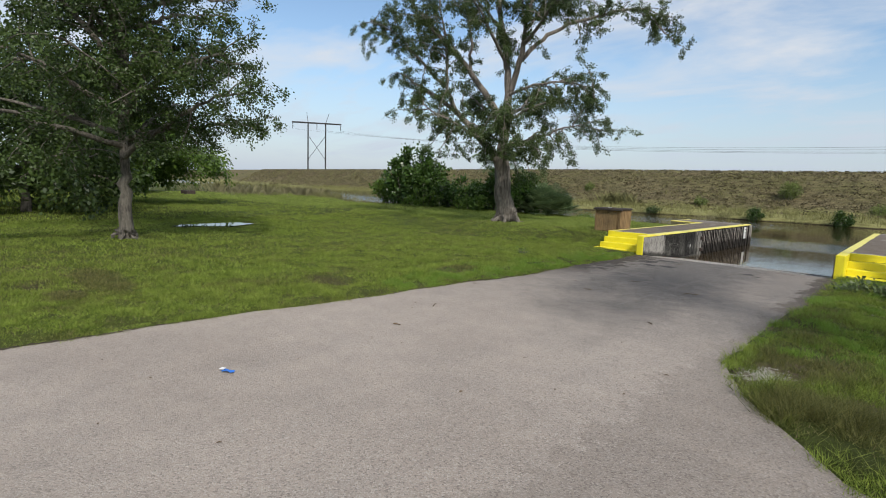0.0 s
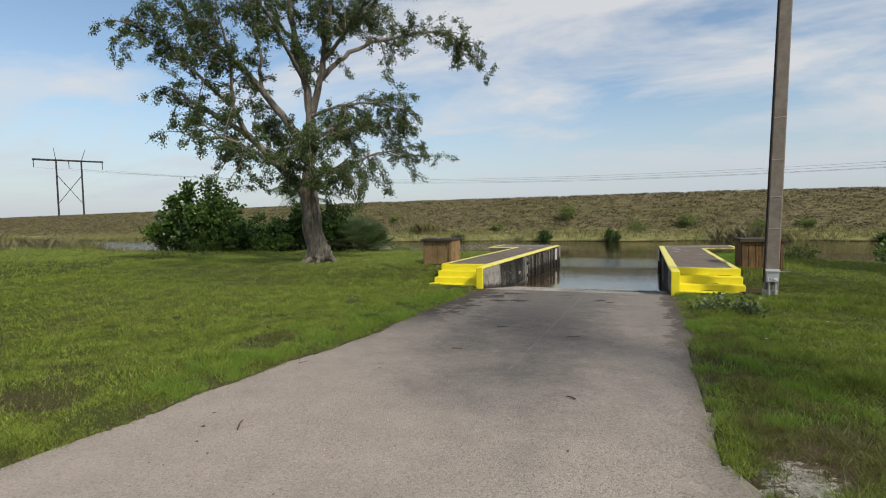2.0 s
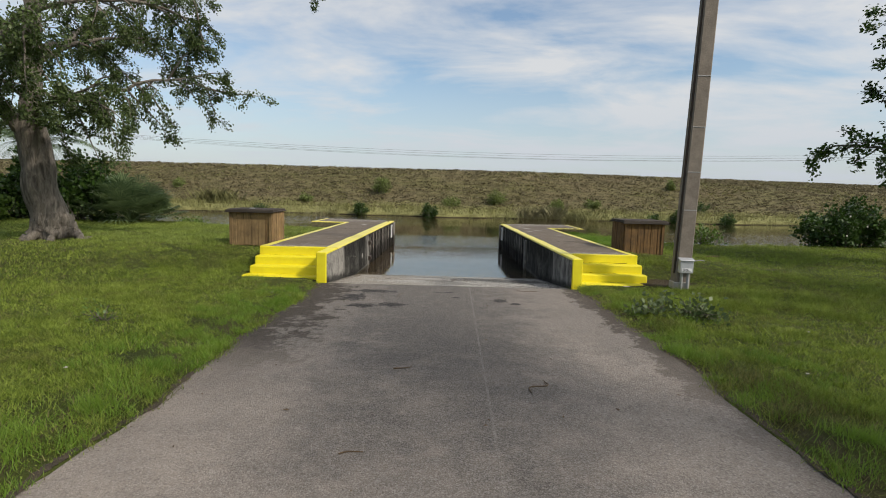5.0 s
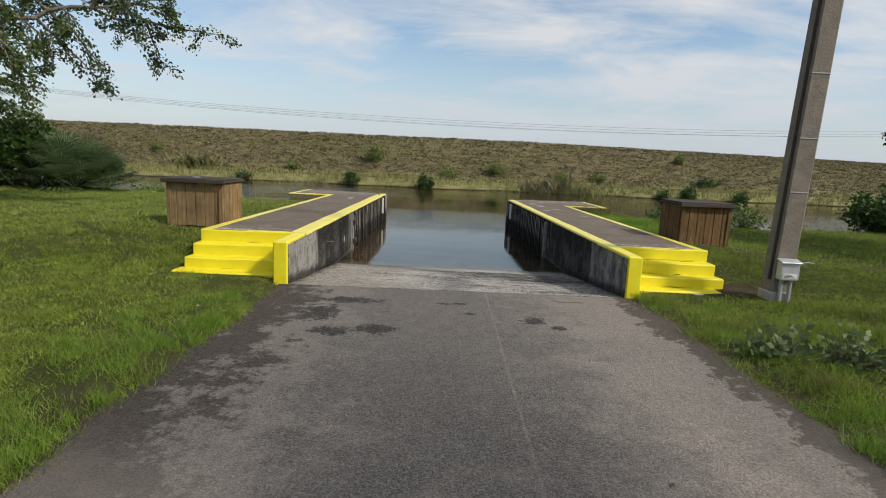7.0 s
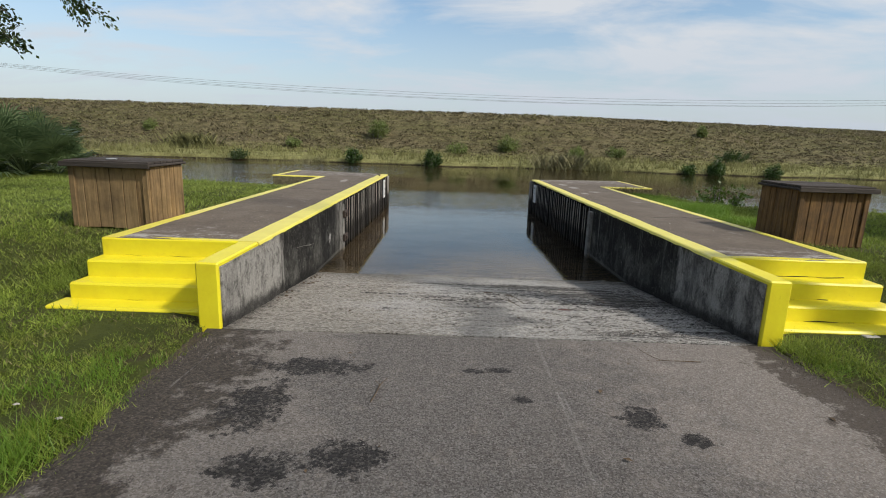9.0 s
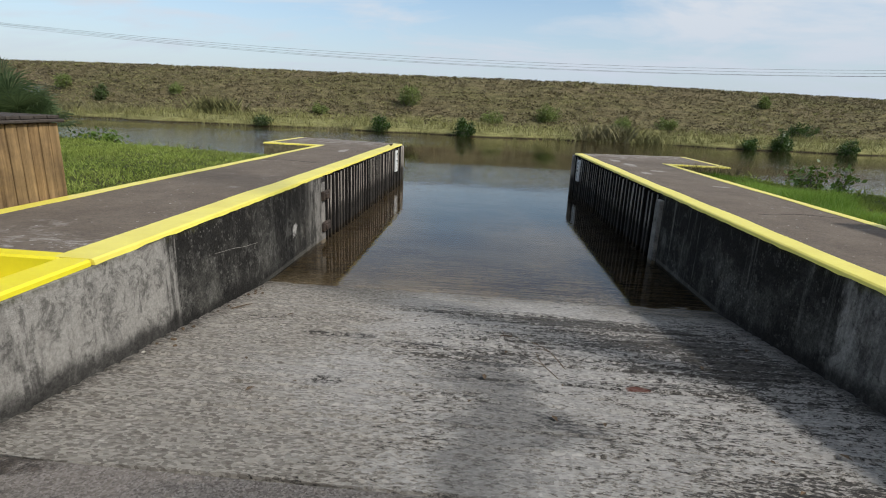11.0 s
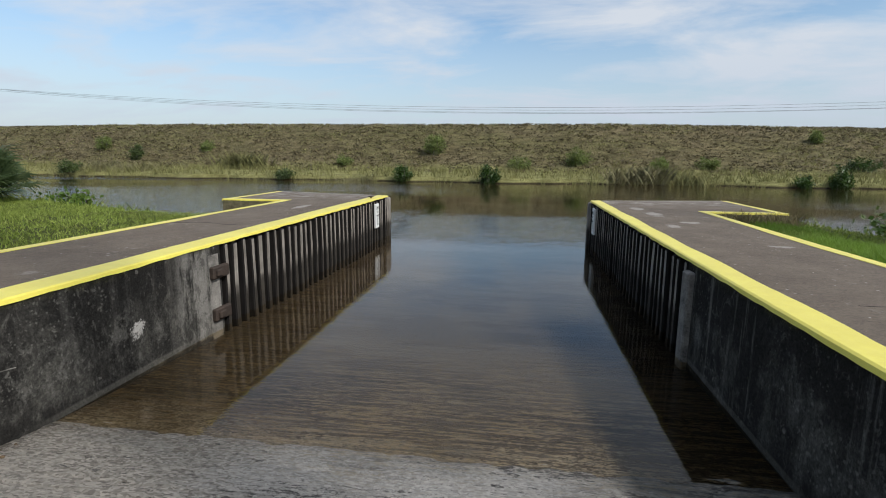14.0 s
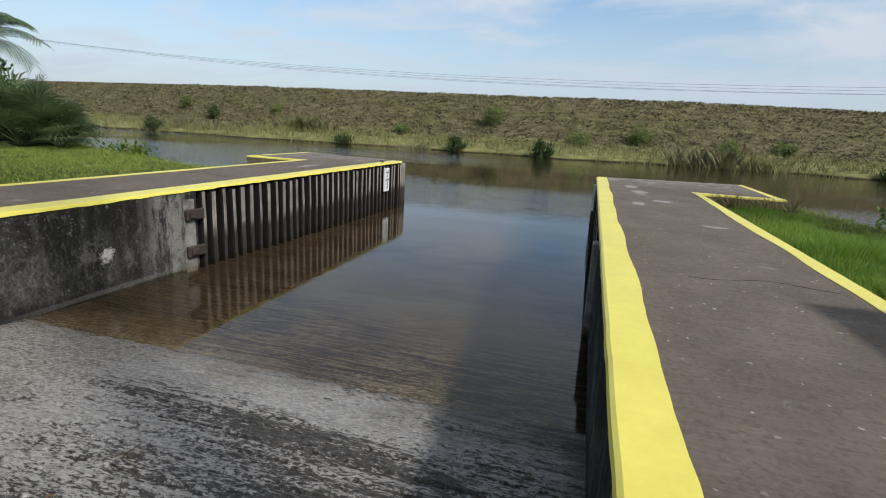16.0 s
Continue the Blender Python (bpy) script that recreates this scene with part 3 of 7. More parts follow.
    col = mixed(nt, calc(nt, "MULTIPLY", specks, 0.30), col, (0.30, 0.29, 0.26))
    # black band along the foot, parallel to the ramp
    foot = ranged(nt, calc(nt, "ADD", calc(nt, "ADD", xyz["Z"], calc(nt, "MULTIPLY", xyz["Y"], 0.105)), calc(nt, "MULTIPLY", smear, 0.09)), 1.60, 1.50)
    col = mixed(nt, calc(nt, "MULTIPLY", foot, 0.85), col, black)
    # moss creeping down from the painted lip
    moss = calc(nt, "MULTIPLY", ranged(nt, calc(nt, "ADD", xyz["Z"], calc(nt, "MULTIPLY", flake, 0.03)), 0.43, 0.475), noise_of(nt, p, 4.0, 6, 0.75, 0.44, 0.60))
    col = mixed(nt, calc(nt, "MULTIPLY", moss, 0.7), col, mixed(nt, fine, (0.030, 0.034, 0.010), (0.120, 0.115, 0.040)))
    # marbling of lighter and darker lichen, a hand's breadth across
    marble = noise_of(nt, place_of(nt, (1, 1, 0.75)), 9.0, 9, 0.80, 0.40, 0.62, 0.6)
    col = mixed(nt, calc(nt, "MULTIPLY", ranged(nt, marble, 0.5, 0.0), 0.55), col, black)
    col = mixed(nt, calc(nt, "MULTIPLY", ranged(nt, marble, 0.72, 1.0), 0.28), col, mixed(nt, fine, (0.12, 0.115, 0.10), (0.30, 0.285, 0.255)))
    # pale rim just above the water
    rim = calc(nt, "MULTIPLY", ranged(nt, calc(nt, "ABSOLUTE", calc(nt, "ADD", xyz["Z"], 0.28)), 0.03, 0.012), ranged(nt, xyz["Y"], 16.2, 16.6))
    col = mixed(nt, calc(nt, "MULTIPLY", rim, 0.35), col, mixed(nt, fine, (0.10, 0.095, 0.08), (0.24, 0.23, 0.20)))
    # one scar of bare mortar on the west wall
    edge = noise_of(nt, p, 13, 9, 0.85, 0.22, 0.78)
    dy = calc(nt, "DIVIDE", calc(nt, "SUBTRACT", xyz["Y"], 17.15), 0.09)
    dz = calc(nt, "DIVIDE", calc(nt, "SUBTRACT", xyz["Z"], 0.03), 0.085)
    d = calc(nt, "ADD", calc(nt, "ADD", calc(nt, "MULTIPLY", dy, dy), calc(nt, "MULTIPLY", dz, dz)), calc(nt, "MULTIPLY", edge, 3.4))
    west = ranged(nt, xyz["X"], -5.0, -5.4)
    col = mixed(nt, calc(nt, "MULTIPLY", ranged(nt, d, 2.3, 1.9), west), col, mixed(nt, fine, (0.36, 0.34, 0.31), (0.58, 0.56, 0.52)))
    nt.links.new(col, bsdf.inputs["Base Color"])
    bsdf.inputs["Roughness"].default_value = 0.9
    bsdf.inputs["Specular IOR Level"].default_value = 0.12
    bumped(nt, bsdf, calc(nt, "ADD", fine, calc(nt, "MULTIPLY", flake, 0.6)), 0.6, 0.006)
    return mat


def deck_material():
    mat, nt, bsdf = new_material("worn_deck_concrete")
    p = place_of(nt)
    xyz = axes(nt)
    grit, _ = grit_of(nt, p, 70)
    fine = noise_of(nt, p, 40, 8, 0.8, 0.33, 0.67)
    brush = noise_of(nt, place_of(nt, (0.12, 2.4, 1)), 26, 5, 0.75, 0.36, 0.64)
    mid = noise_of(nt, place_of(nt, (1.0, 0.9, 1)), 1.8, 9, 0.74, 0.38, 0.62)
    col = mixed(nt, mid, (0.112, 0.086, 0.063), (0.185, 0.149, 0.113))
    col = mixed(nt, calc(nt, "MULTIPLY", brush, 0.45), col, (0.066, 0.052, 0.039))
    col = mixed(nt, calc(nt, "MULTIPLY", fine, 0.30), col, (0.27, 0.23, 0.19))
    col = mixed(nt, calc(nt, "MULTIPLY", ranged(nt, grit, 0.6, 1.0), 0.35), col, (0.060, 0.050, 0.042))
    col = mixed(nt, calc(nt, "MULTIPLY", ranged(nt, grit, 0.994, 0.999), 0.6), col, (0.50, 0.47, 0.43))
    patchy = noise_of(nt, place_of(nt, (0.8, 2.0, 1)), 4.0, 9, 0.8, 0.50, 0.57)
    ends = calc(nt, "MAXIMUM", ranged(nt, xyz["Y"], 15.0, 14.5), ranged(nt, xyz["Y"], 22.4, 23.6, 0, 0.75))
    scuffs = calc(nt, "MULTIPLY", noise_of(nt, p, 2.1, 9, 0.78, 0.60, 0.66), 0.35)
    col = mixed(nt, calc(nt, "MAXIMUM", calc(nt, "MULTIPLY", patchy, ends), scuffs), col, mixed(nt, fine, (0.30, 0.275, 0.245), (0.50, 0.47, 0.43)))
    torn = noise_of(nt, p, 7.0, 9, 0.82, 0.25, 0.75)
    worn = blob(nt, xyz, -1.05, 21.5, 0.10, 0.30, torn, 0.3, 4.0)
    for sx, sy, ra, rb in ((-1.12, 22.3, 0.10, 0.20), (-0.85, 20.6, 0.10, 0.10), (-1.15, 20.2, 0.07, 0.14), (-0.6, 18.9, 0.10, 0.05), (-6.2, 21.4, 0.07, 0.30), (-5.95, 14.25, 0.22, 0.12), (-6.5, 14.35, 0.20, 0.08)):
        worn = calc(nt, "MAXIMUM", worn, blob(nt, xyz, sx, sy, ra, rb, torn, 0.3, 4.0))
    col = mixed(nt, calc(nt, "MULTIPLY", worn, 0.65), col, mixed(nt, fine, (0.27, 0.25, 0.22), (0.50, 0.47, 0.43)))
    nt.links.new(col, bsdf.inputs["Base Color"])
    bsdf.inputs["Roughness"].default_value = 0.9
    bsdf.inputs["Specular IOR Level"].default_value = 0.3
    bumped(nt, bsdf, calc(nt, "ADD", fine, brush), 0.6, 0.004)
    return mat


def paint_material(name, bright, dull):
    mat, nt, bsdf = new_material(name)
    p = place_of(nt)
    fine = noise_of(nt, p, 45, 6, 0.78, 0.3, 0.7)
    mid = noise_of(nt, p, 3.0, 7, 0.72, 0.38, 0.70)
    chip = noise_of(nt, p, 11, 9, 0.82, 0.66, 0.675)
    col = mixed(nt, mid, bright, dull)
    col = mixed(nt, calc(nt, "MULTIPLY", fine, 0.08), col, (0.50, 0.40, 0.05))
    col = mixed(nt, calc(nt, "MULTIPLY", chip, 0.7), col, (0.10, 0.085, 0.045))
    nt.links.new(col, bsdf.inputs["Base Color"])
    bsdf.inputs["Roughness"].default_value = 0.42
    bumped(nt, bsdf, calc(nt, "ADD", calc(nt, "MULTIPLY", fine, 0.2), calc(nt, "MULTIPLY", mid, 3)), 0.16, 0.004)
    return mat


def water_material():
    mat, nt, bsdf = new_material("dark_canal_water")
    near = noise_of(nt, place_of(nt, (0.8, 2.8, 1)), 3.0, 3, 0.5, 0.0, 1.0, 0.3)
    slow = noise_of(nt, place_of(nt, (0.5, 1.4, 1)), 0.8, 2, 0.5, 0.0, 1.0)
    xyz = axes(nt)
    west = ranged(nt, xyz["X"], -4.0, -11.0, 0.30, 1.6)
    wind = calc(nt, "MULTIPLY", noise_of(nt, place_of(nt, (0.2, 0.7, 1)), 0.25, 3, 0.5, 0.36, 0.60),
                calc(nt, "MULTIPLY", ranged(nt, xyz["Y"], 21.0, 25, 0.10, 1.0), west))
    lap = calc(nt, "MULTIPLY", ranged(nt, xyz["Y"], 22.5, 24.5), ranged(nt, xyz["Y"], 29.0, 26.0))
    wind = calc(nt, "MAXIMUM", wind, calc(nt, "MULTIPLY", lap, 0.8))
    h = calc(nt, "ADD", calc(nt, "MULTIPLY", near, wind), calc(nt, "ADD", calc(nt, "MULTIPLY", slow, 0.08), calc(nt, "MULTIPLY", noise_of(nt, place_of(nt, (1.0, 2.2, 1)), 9.0, 3, 0.5, 0.0, 1.0), 0.035)))
    bsdf.inputs["Base Color"].default_value = (0.60, 0.47, 0.27, 1)
    bsdf.inputs["Roughness"].default_value = 0.015
    bsdf.inputs["IOR"].default_value = 1.333
    bsdf.inputs["Transmission Weight"].default_value = 1.0
    bumped(nt, bsdf, h, 0.40, 0.06)
    return mat


def plain_material(name, a, b, rough=0.6, metal=0.0, scale=8.0, bump=0.15, by_object=False):
    mat, nt, bsdf = new_material(name)
    p = place_of(nt, by_object=by_object)
    n = noise_of(nt, p, scale, 5, 0.65, 0.3, 0.7)
    f = noise_of(nt, p, scale * 9, 3, 0.6, 0.3, 0.7)
    col = mixed(nt, calc(nt, "ADD", calc(nt, "MULTIPLY", n, 0.7), calc(nt, "MULTIPLY", f, 0.3)), a, b)
    nt.links.new(col, bsdf.inputs["Base Color"])
    bsdf.inputs["Roughness"].default_value, bsdf.inputs["Metallic"].default_value = rough, metal
    bumped(nt, bsdf, f, bump, 0.004)
    return mat


ROAD, RAMP, GROUND = road_material(), ramp_material(), ground_material()
WALL, DECK, YELLOW, WATER = wall_material(), deck_material(), paint_material("yellow_safety_paint", (0.82, 0.72, 0.020), (0.73, 0.61, 0.018)), water_material()
FADED = paint_material("faded_yellow_paint", (0.80, 0.71, 0.115), (0.70, 0.60, 0.090))
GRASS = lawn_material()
SEDGE = leaf_material("bank_grass", (0.130, 0.130, 0.045), (0.33, 0.32, 0.125), 0.7, 0.3)
SCRUB = leaf_material("dry_scrub", (0.052, 0.044, 0.024), (0.268, 0.228, 0.130), 0.85, 0.2)
BRIGHT_GRASS = leaf_material("rank_grass_blades", (0.105, 0.205, 0.018), (0.270, 0.400, 0.060), 0.5, 0.4)
DRY_GRASS = leaf_material("straw_blades", (0.150, 0.125, 0.055), (0.330, 0.280, 0.140), 0.8, 0.3)
OAK_LEAF = leaf_material("oak_leaves", (0.020, 0.040, 0.009), (0.078, 0.120, 0.026), 0.45, 0.22)
TREE_LEAF = leaf_material("grey_green_leaves", (0.028, 0.052, 0.014), (0.115, 0.160, 0.048), 0.45, 0.25)
BUSH_LEAF = leaf_material("broad_dark_leaves", (0.022, 0.052, 0.010), (0.075, 0.135, 0.024), 0.35, 0.2)
BRIGHT_LEAF = leaf_material("fresh_leaves", (0.060, 0.120, 0.018), (0.140, 0.215, 0.035), 0.45, 0.3)
PALM_LEAF = leaf_material("palm_fronds", (0.045, 0.088, 0.036), (0.230, 0.300, 0.130), 0.4, 0.4)
SLOPE_LEAF = leaf_material("pale_feathery_leaves", (0.110, 0.150, 0.040), (0.250, 0.300, 0.090), 0.6, 0.35)
WEED_LEAF = leaf_material("pale_backed_weed_leaves", (0.035, 0.070, 0.018), (0.200, 0.245, 0.110), 0.5, 0.3)
REED = leaf_material("reed_stems", (0.170, 0.155, 0.075), (0.340, 0.315, 0.165), 0.7, 0.35)
BARK = bark_material("grey_bark", (0.078, 0.066, 0.054), (0.320, 0.278, 0.230), (0.14, 0.125, 0.095))
DARK_BARK = bark_material("dark_bark", (0.050, 0.044, 0.035), (0.235, 0.208, 0.168), (0.15, 0.14, 0.105))
BOX_WOOD = wood_material("weathered_box_boards", (0.105, 0.062, 0.026), (0.360, 0.235, 0.110), stained=0.5, pale=(0.340, 0.245, 0.125))
# darker copy of the box boards: the east box's shade put into the colour
SHADED_BOX_WOOD = wood_material("shade_dark_box_boards", (0.060, 0.032, 0.013), (0.260, 0.150, 0.058), stained=0.55, pale=(0.170, 0.105, 0.045))
LID_WOOD = wood_material("dark_lid_boards", (0.040, 0.033, 0.028), (0.105, 0.088, 0.075), grain=(0.06, 1, 1), stained=0.4)
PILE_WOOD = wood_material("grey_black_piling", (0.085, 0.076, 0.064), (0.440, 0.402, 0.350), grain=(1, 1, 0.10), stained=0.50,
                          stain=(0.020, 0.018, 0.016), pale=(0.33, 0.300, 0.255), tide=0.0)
# timber flanks near black: the shade between timbers put into their colour
PILE_SIDE = wood_material("gap_shade_timber", (0.006, 0.0055, 0.005), (0.024, 0.021, 0.018), grain=(1, 1, 0.10), stained=0.6, stain=(0.007, 0.006, 0.006))
POLE_MAT = plain_material("weathered_concrete_pole", (0.130, 0.108, 0.086), (0.265, 0.228, 0.186), 0.9, 0, 5, 0.5)
CONCRETE = plain_material("pale_concrete", (0.30, 0.28, 0.25), (0.45, 0.42, 0.38), 0.9)
STEEL = plain_material("grey_enclosure", (0.40, 0.41, 0.42), (0.52, 0.53, 0.54), 0.45, 0.3)
PIPE = plain_material("grey_conduit", (0.30, 0.31, 0.31), (0.42, 0.42, 0.42), 0.5, 0.2)
RUST = plain_material("dark_rusted_iron", (0.030, 0.024, 0.020), (0.085, 0.060, 0.045), 0.75, 0.4)
WHITE = plain_material("white_sign_face", (0.70, 0.70, 0.68), (0.82, 0.82, 0.80), 0.5, 0, 3)
BLACK = plain_material("black_sign_paint", (0.02, 0.02, 0.02), (0.04, 0.04, 0.04), 0.6)
BLUE = plain_material("blue_foil", (0.02, 0.10, 0.42), (0.05, 0.20, 0.60), 0.35)
PYLON = plain_material("dark_steel_frame", (0.018, 0.017, 0.017), (0.035, 0.033, 0.032), 0.7)
LIME = plain_material("white_limestone", (0.28, 0.25, 0.20), (0.55, 0.52, 0.45), 0.95, 0, 14, 0.6)
LITTER = plain_material("dead_leaf", (0.045, 0.030, 0.018), (0.17, 0.11, 0.055), 0.8)
PALE_WALL = plain_material("streaked_pale_concrete", (0.035, 0.033, 0.030), (0.33, 0.31, 0.275), 0.9, 0, 8, 0.5)
MOSSY = plain_material("mossy_concrete", (0.045, 0.040, 0.020), (0.235, 0.205, 0.115), 0.95, 0, 14, 0.6)
# near black for cracks, and as painted shade behind the timbers
GAP = plain_material("crack_and_gap_shade", (0.006, 0.005, 0.005), (0.014, 0.012, 0.011), 0.95)
SOIL = plain_material("crumbly_dark_soil", (0.022, 0.016, 0.010), (0.115, 0.085, 0.052), 0.95, 0, 30, 0.9)


# ---- mesh helpers ----
def mesh_of(name, verts, faces, material, smooth=False):
    me = bpy.data.meshes.new(name)
    verts = np.asarray(verts, dtype=np.float32).reshape(-1, 3)
    if isinstance(faces, np.ndarray):
        n, k = faces.shape
        me.vertices.add(len(verts))
        me.vertices.foreach_set("co", verts.ravel())
        me.loops.add(n * k)
        me.loops.foreach_set("vertex_index", faces.astype(np.int32).ravel())
        me.polygons.add(n)
        me.polygons.foreach_set("loop_start", np.arange(0, n * k, k, dtype=np.int32))
        me.update(calc_edges=True)
    else:
        me.from_pydata([tuple(map(float, v)) for v in verts], [], faces)
    me.materials.append(material)
    if smooth:
        me.polygons.foreach_set("use_smooth", [True] * len(me.polygons))
    return me


def part(name, bm, material, parent, label="", at=None, smooth=False):
    """Links a bmesh (or a mesh) as one mesh object under a thing or a part."""
    if isinstance(bm, bmesh.types.BMesh):
        me = bpy.data.meshes.new(name)
        bm.to_mesh(me)
        bm.free()
        me.materials.append(material)
        if smooth:
            me.polygons.foreach_set("use_smooth", [True] * len(me.polygons))
    else:
        me = bm
    ob = new(name, me)
    ob.parent = parent
    if at is not None:
        ob.matrix_basis = at
    return tagged(ob, label)


def thing(name, at, label, category, group="", kind=""):
    ob = new(name)
    ob.matrix_basis = at
    ob.empty_display_size = 0.2
    return tagged(ob, label, category, group, kind)


def block(x0, y0, z0, x1, y1, z1, bevel=0.008, wobble=0.0, cuts=0, seed=0):
    """A box between two corners with worn, slightly uneven edges."""
    bm = bmesh.new()
    bmesh.ops.create_cube(bm, size=1)
    bmesh.ops.scale(bm, vec=(abs(x1 - x0), abs(y1 - y0), abs(z1 - z0)), verts=bm.verts)
    bmesh.ops.translate(bm, vec=((x0 + x1) / 2, (y0 + y1) / 2, (z0 + z1) / 2), verts=bm.verts)
    if cuts:
        long_edges = [e for e in bm.edges if e.calc_length() > 0.6 * max(abs(x1 - x0), abs(y1 - y0))]
        bmesh.ops.subdivide_edges(bm, edges=long_edges, cuts=cuts, use_grid_fill=True)
    if bevel:
        sharp = [e for e in bm.edges if len(e.link_faces) == 2 and e.calc_face_angle(0) > 0.5]
        bmesh.ops.bevel(bm, geom=sharp, offset=bevel, segments=1, affect="EDGES", profile=0.5)
    if wobble:
        for v in bm.verts:
            v.co += noise.noise_vector(v.co * 2.3 + Vector((seed, 0, 0))) * wobble
    return bm


def joined(*bms):
    out = bmesh.new()
    for b in bms:
        me = bpy.data.meshes.new("piece")
        b.to_mesh(me)
        b.free()
        out.from_mesh(me)
        bpy.data.meshes.remove(me)
    return out


def prism(points, z0, z1, bevel=0.0):
    """A flat outline pulled up from z0 to z1."""
    bm = bmesh.new()
    low = [bm.verts.new((x, y, z0)) for x, y in points]
    high = [bm.verts.new((x, y, z1)) for x, y in points]
    n = len(points)
    bm.faces.new(low[::-1])
    bm.faces.new(high)
    for i in range(n):
        bm.faces.new((low[i], low[(i + 1) % n], high[(i + 1) % n], high[i]))
    bmesh.ops.recalc_face_normals(bm, faces=bm.faces)
    if bevel:
        bmesh.ops.bevel(bm, geom=[e for e in bm.edges if e.calc_face_angle(0) > 0.5], offset=bevel, segments=1, affect="EDGES")
    return bm


class Shape:
    """Collects tubes and leaves into one large mesh."""

    def __init__(self):
        self.v, self.f, self.n = [], [], 0

    def tube(self, pts, radii, sides=6):
        pts = np.asarray(pts, dtype=float)
        ang = np.arange(sides) * 2 * np.pi / sides
        rings = []
        for i, p in enumerate(pts):
            d = pts[min(i + 1, len(pts) - 1)] - pts[max(i - 1, 0)]
            d = d / (np.linalg.norm(d) + 1e-9)
            a = np.cross(d, (0.31, 0.95, 0.11) if abs(d[1]) < 0.9 else (1.0, 0, 0))
            a = a / (np.linalg.norm(a) + 1e-9)
            b = np.cross(d, a)
            rings.append(p + radii[i] * (np.outer(np.cos(ang), a) + np.outer(np.sin(ang), b)))
        base = self.n
        self.v.append(np.concatenate(rings))
        k = np.arange(sides)
        for i in range(len(pts) - 1):
            r0, r1 = base + i * sides, base + (i + 1) * sides
            self.f.append(np.stack([r0 + k, r0 + (k + 1) % sides, r1 + (k + 1) % sides, r1 + k], 1))
        self.n += len(pts) * sides

    def leaves(self, where, along, size, rng, slim=0.45, lift=0.0):
        """Diamond leaves folded along the midrib, one at each point."""
        where = np.asarray(where, dtype=float)
        m = len(where)
        along = np.asarray(along, dtype=float) + rng.normal(0, 0.55, (m, 3))
        along[:, 2] += lift
        along /= np.linalg.norm(along, axis=1)[:, None] + 1e-9
        side = np.cross(along, rng.normal(0, 1, (m, 3)))
        side /= np.linalg.norm(side, axis=1)[:, None] + 1e-9
        s = (size * rng.uniform(0.6, 1.3, m))[:, None]
        q = np.stack([where, where + along * s * 0.5 + side * s * slim, where + along * s, where + along * s * 0.5 - side * s * slim], 1)
        self.v.append(q.reshape(-1, 3))
        self.f.append(np.arange(self.n, self.n + 4 * m).reshape(m, 4))
        self.n += 4 * m

    def mesh(self, name, material, smooth=False):
        return mesh_of(name, np.concatenate(self.v), np.concatenate(self.f), material, smooth)


# ---- the lie of the land ----
WATER_Z = -0.30
JOINT_Y, RAMP_FALL = 13.6, 0.105
LEFT_X, RIGHT_X = -5.605, -1.54


def step_up(v, a, b):
    t = np.clip((v - a) / (b - a), 0, 1)
    return t * t * (3 - 2 * t)


def south_shore(x):
    west = np.interp(x, [-2521.0, -70.0, -46.0, -38.0, -32.5, -29.0, -26.0, -21.0, -15.7, -13.7, -11.0, -9.0, -8.0], [279.9, 34.0, 30.5, 26.6, 23.6, 24.6, 27.4, 28.6, 26.0, 24.4, 23.2, 22.2, 21.8]) + 0.15 * np.sin(x * 0.9)
    east = np.interp(x, [-3.5, 1.2, 2.2, 5.4, 12.0, 2500.0], [24.3, 24.2, 22.9, 22.8, 23.8, 170.0]) + 0.12 * np.sin(x * 0.9)
    return np.where(x < -3.5, west, east)


def crest(x):
    return 60.0 + 0.14 * np.maximum(0, -35 - x) + 0.25 * np.maximum(0, x - 5)


def far_shore(x):
    return 46.4 + 0.14 * np.maximum(0, -35 - x)


def rolling(x, y, k):
    return np.sin(x * 0.9 * k + 1.3 * np.sin(y * 0.7 * k)) * np.cos(y * 1.1 * k + np.sin(x * 0.5 * k))


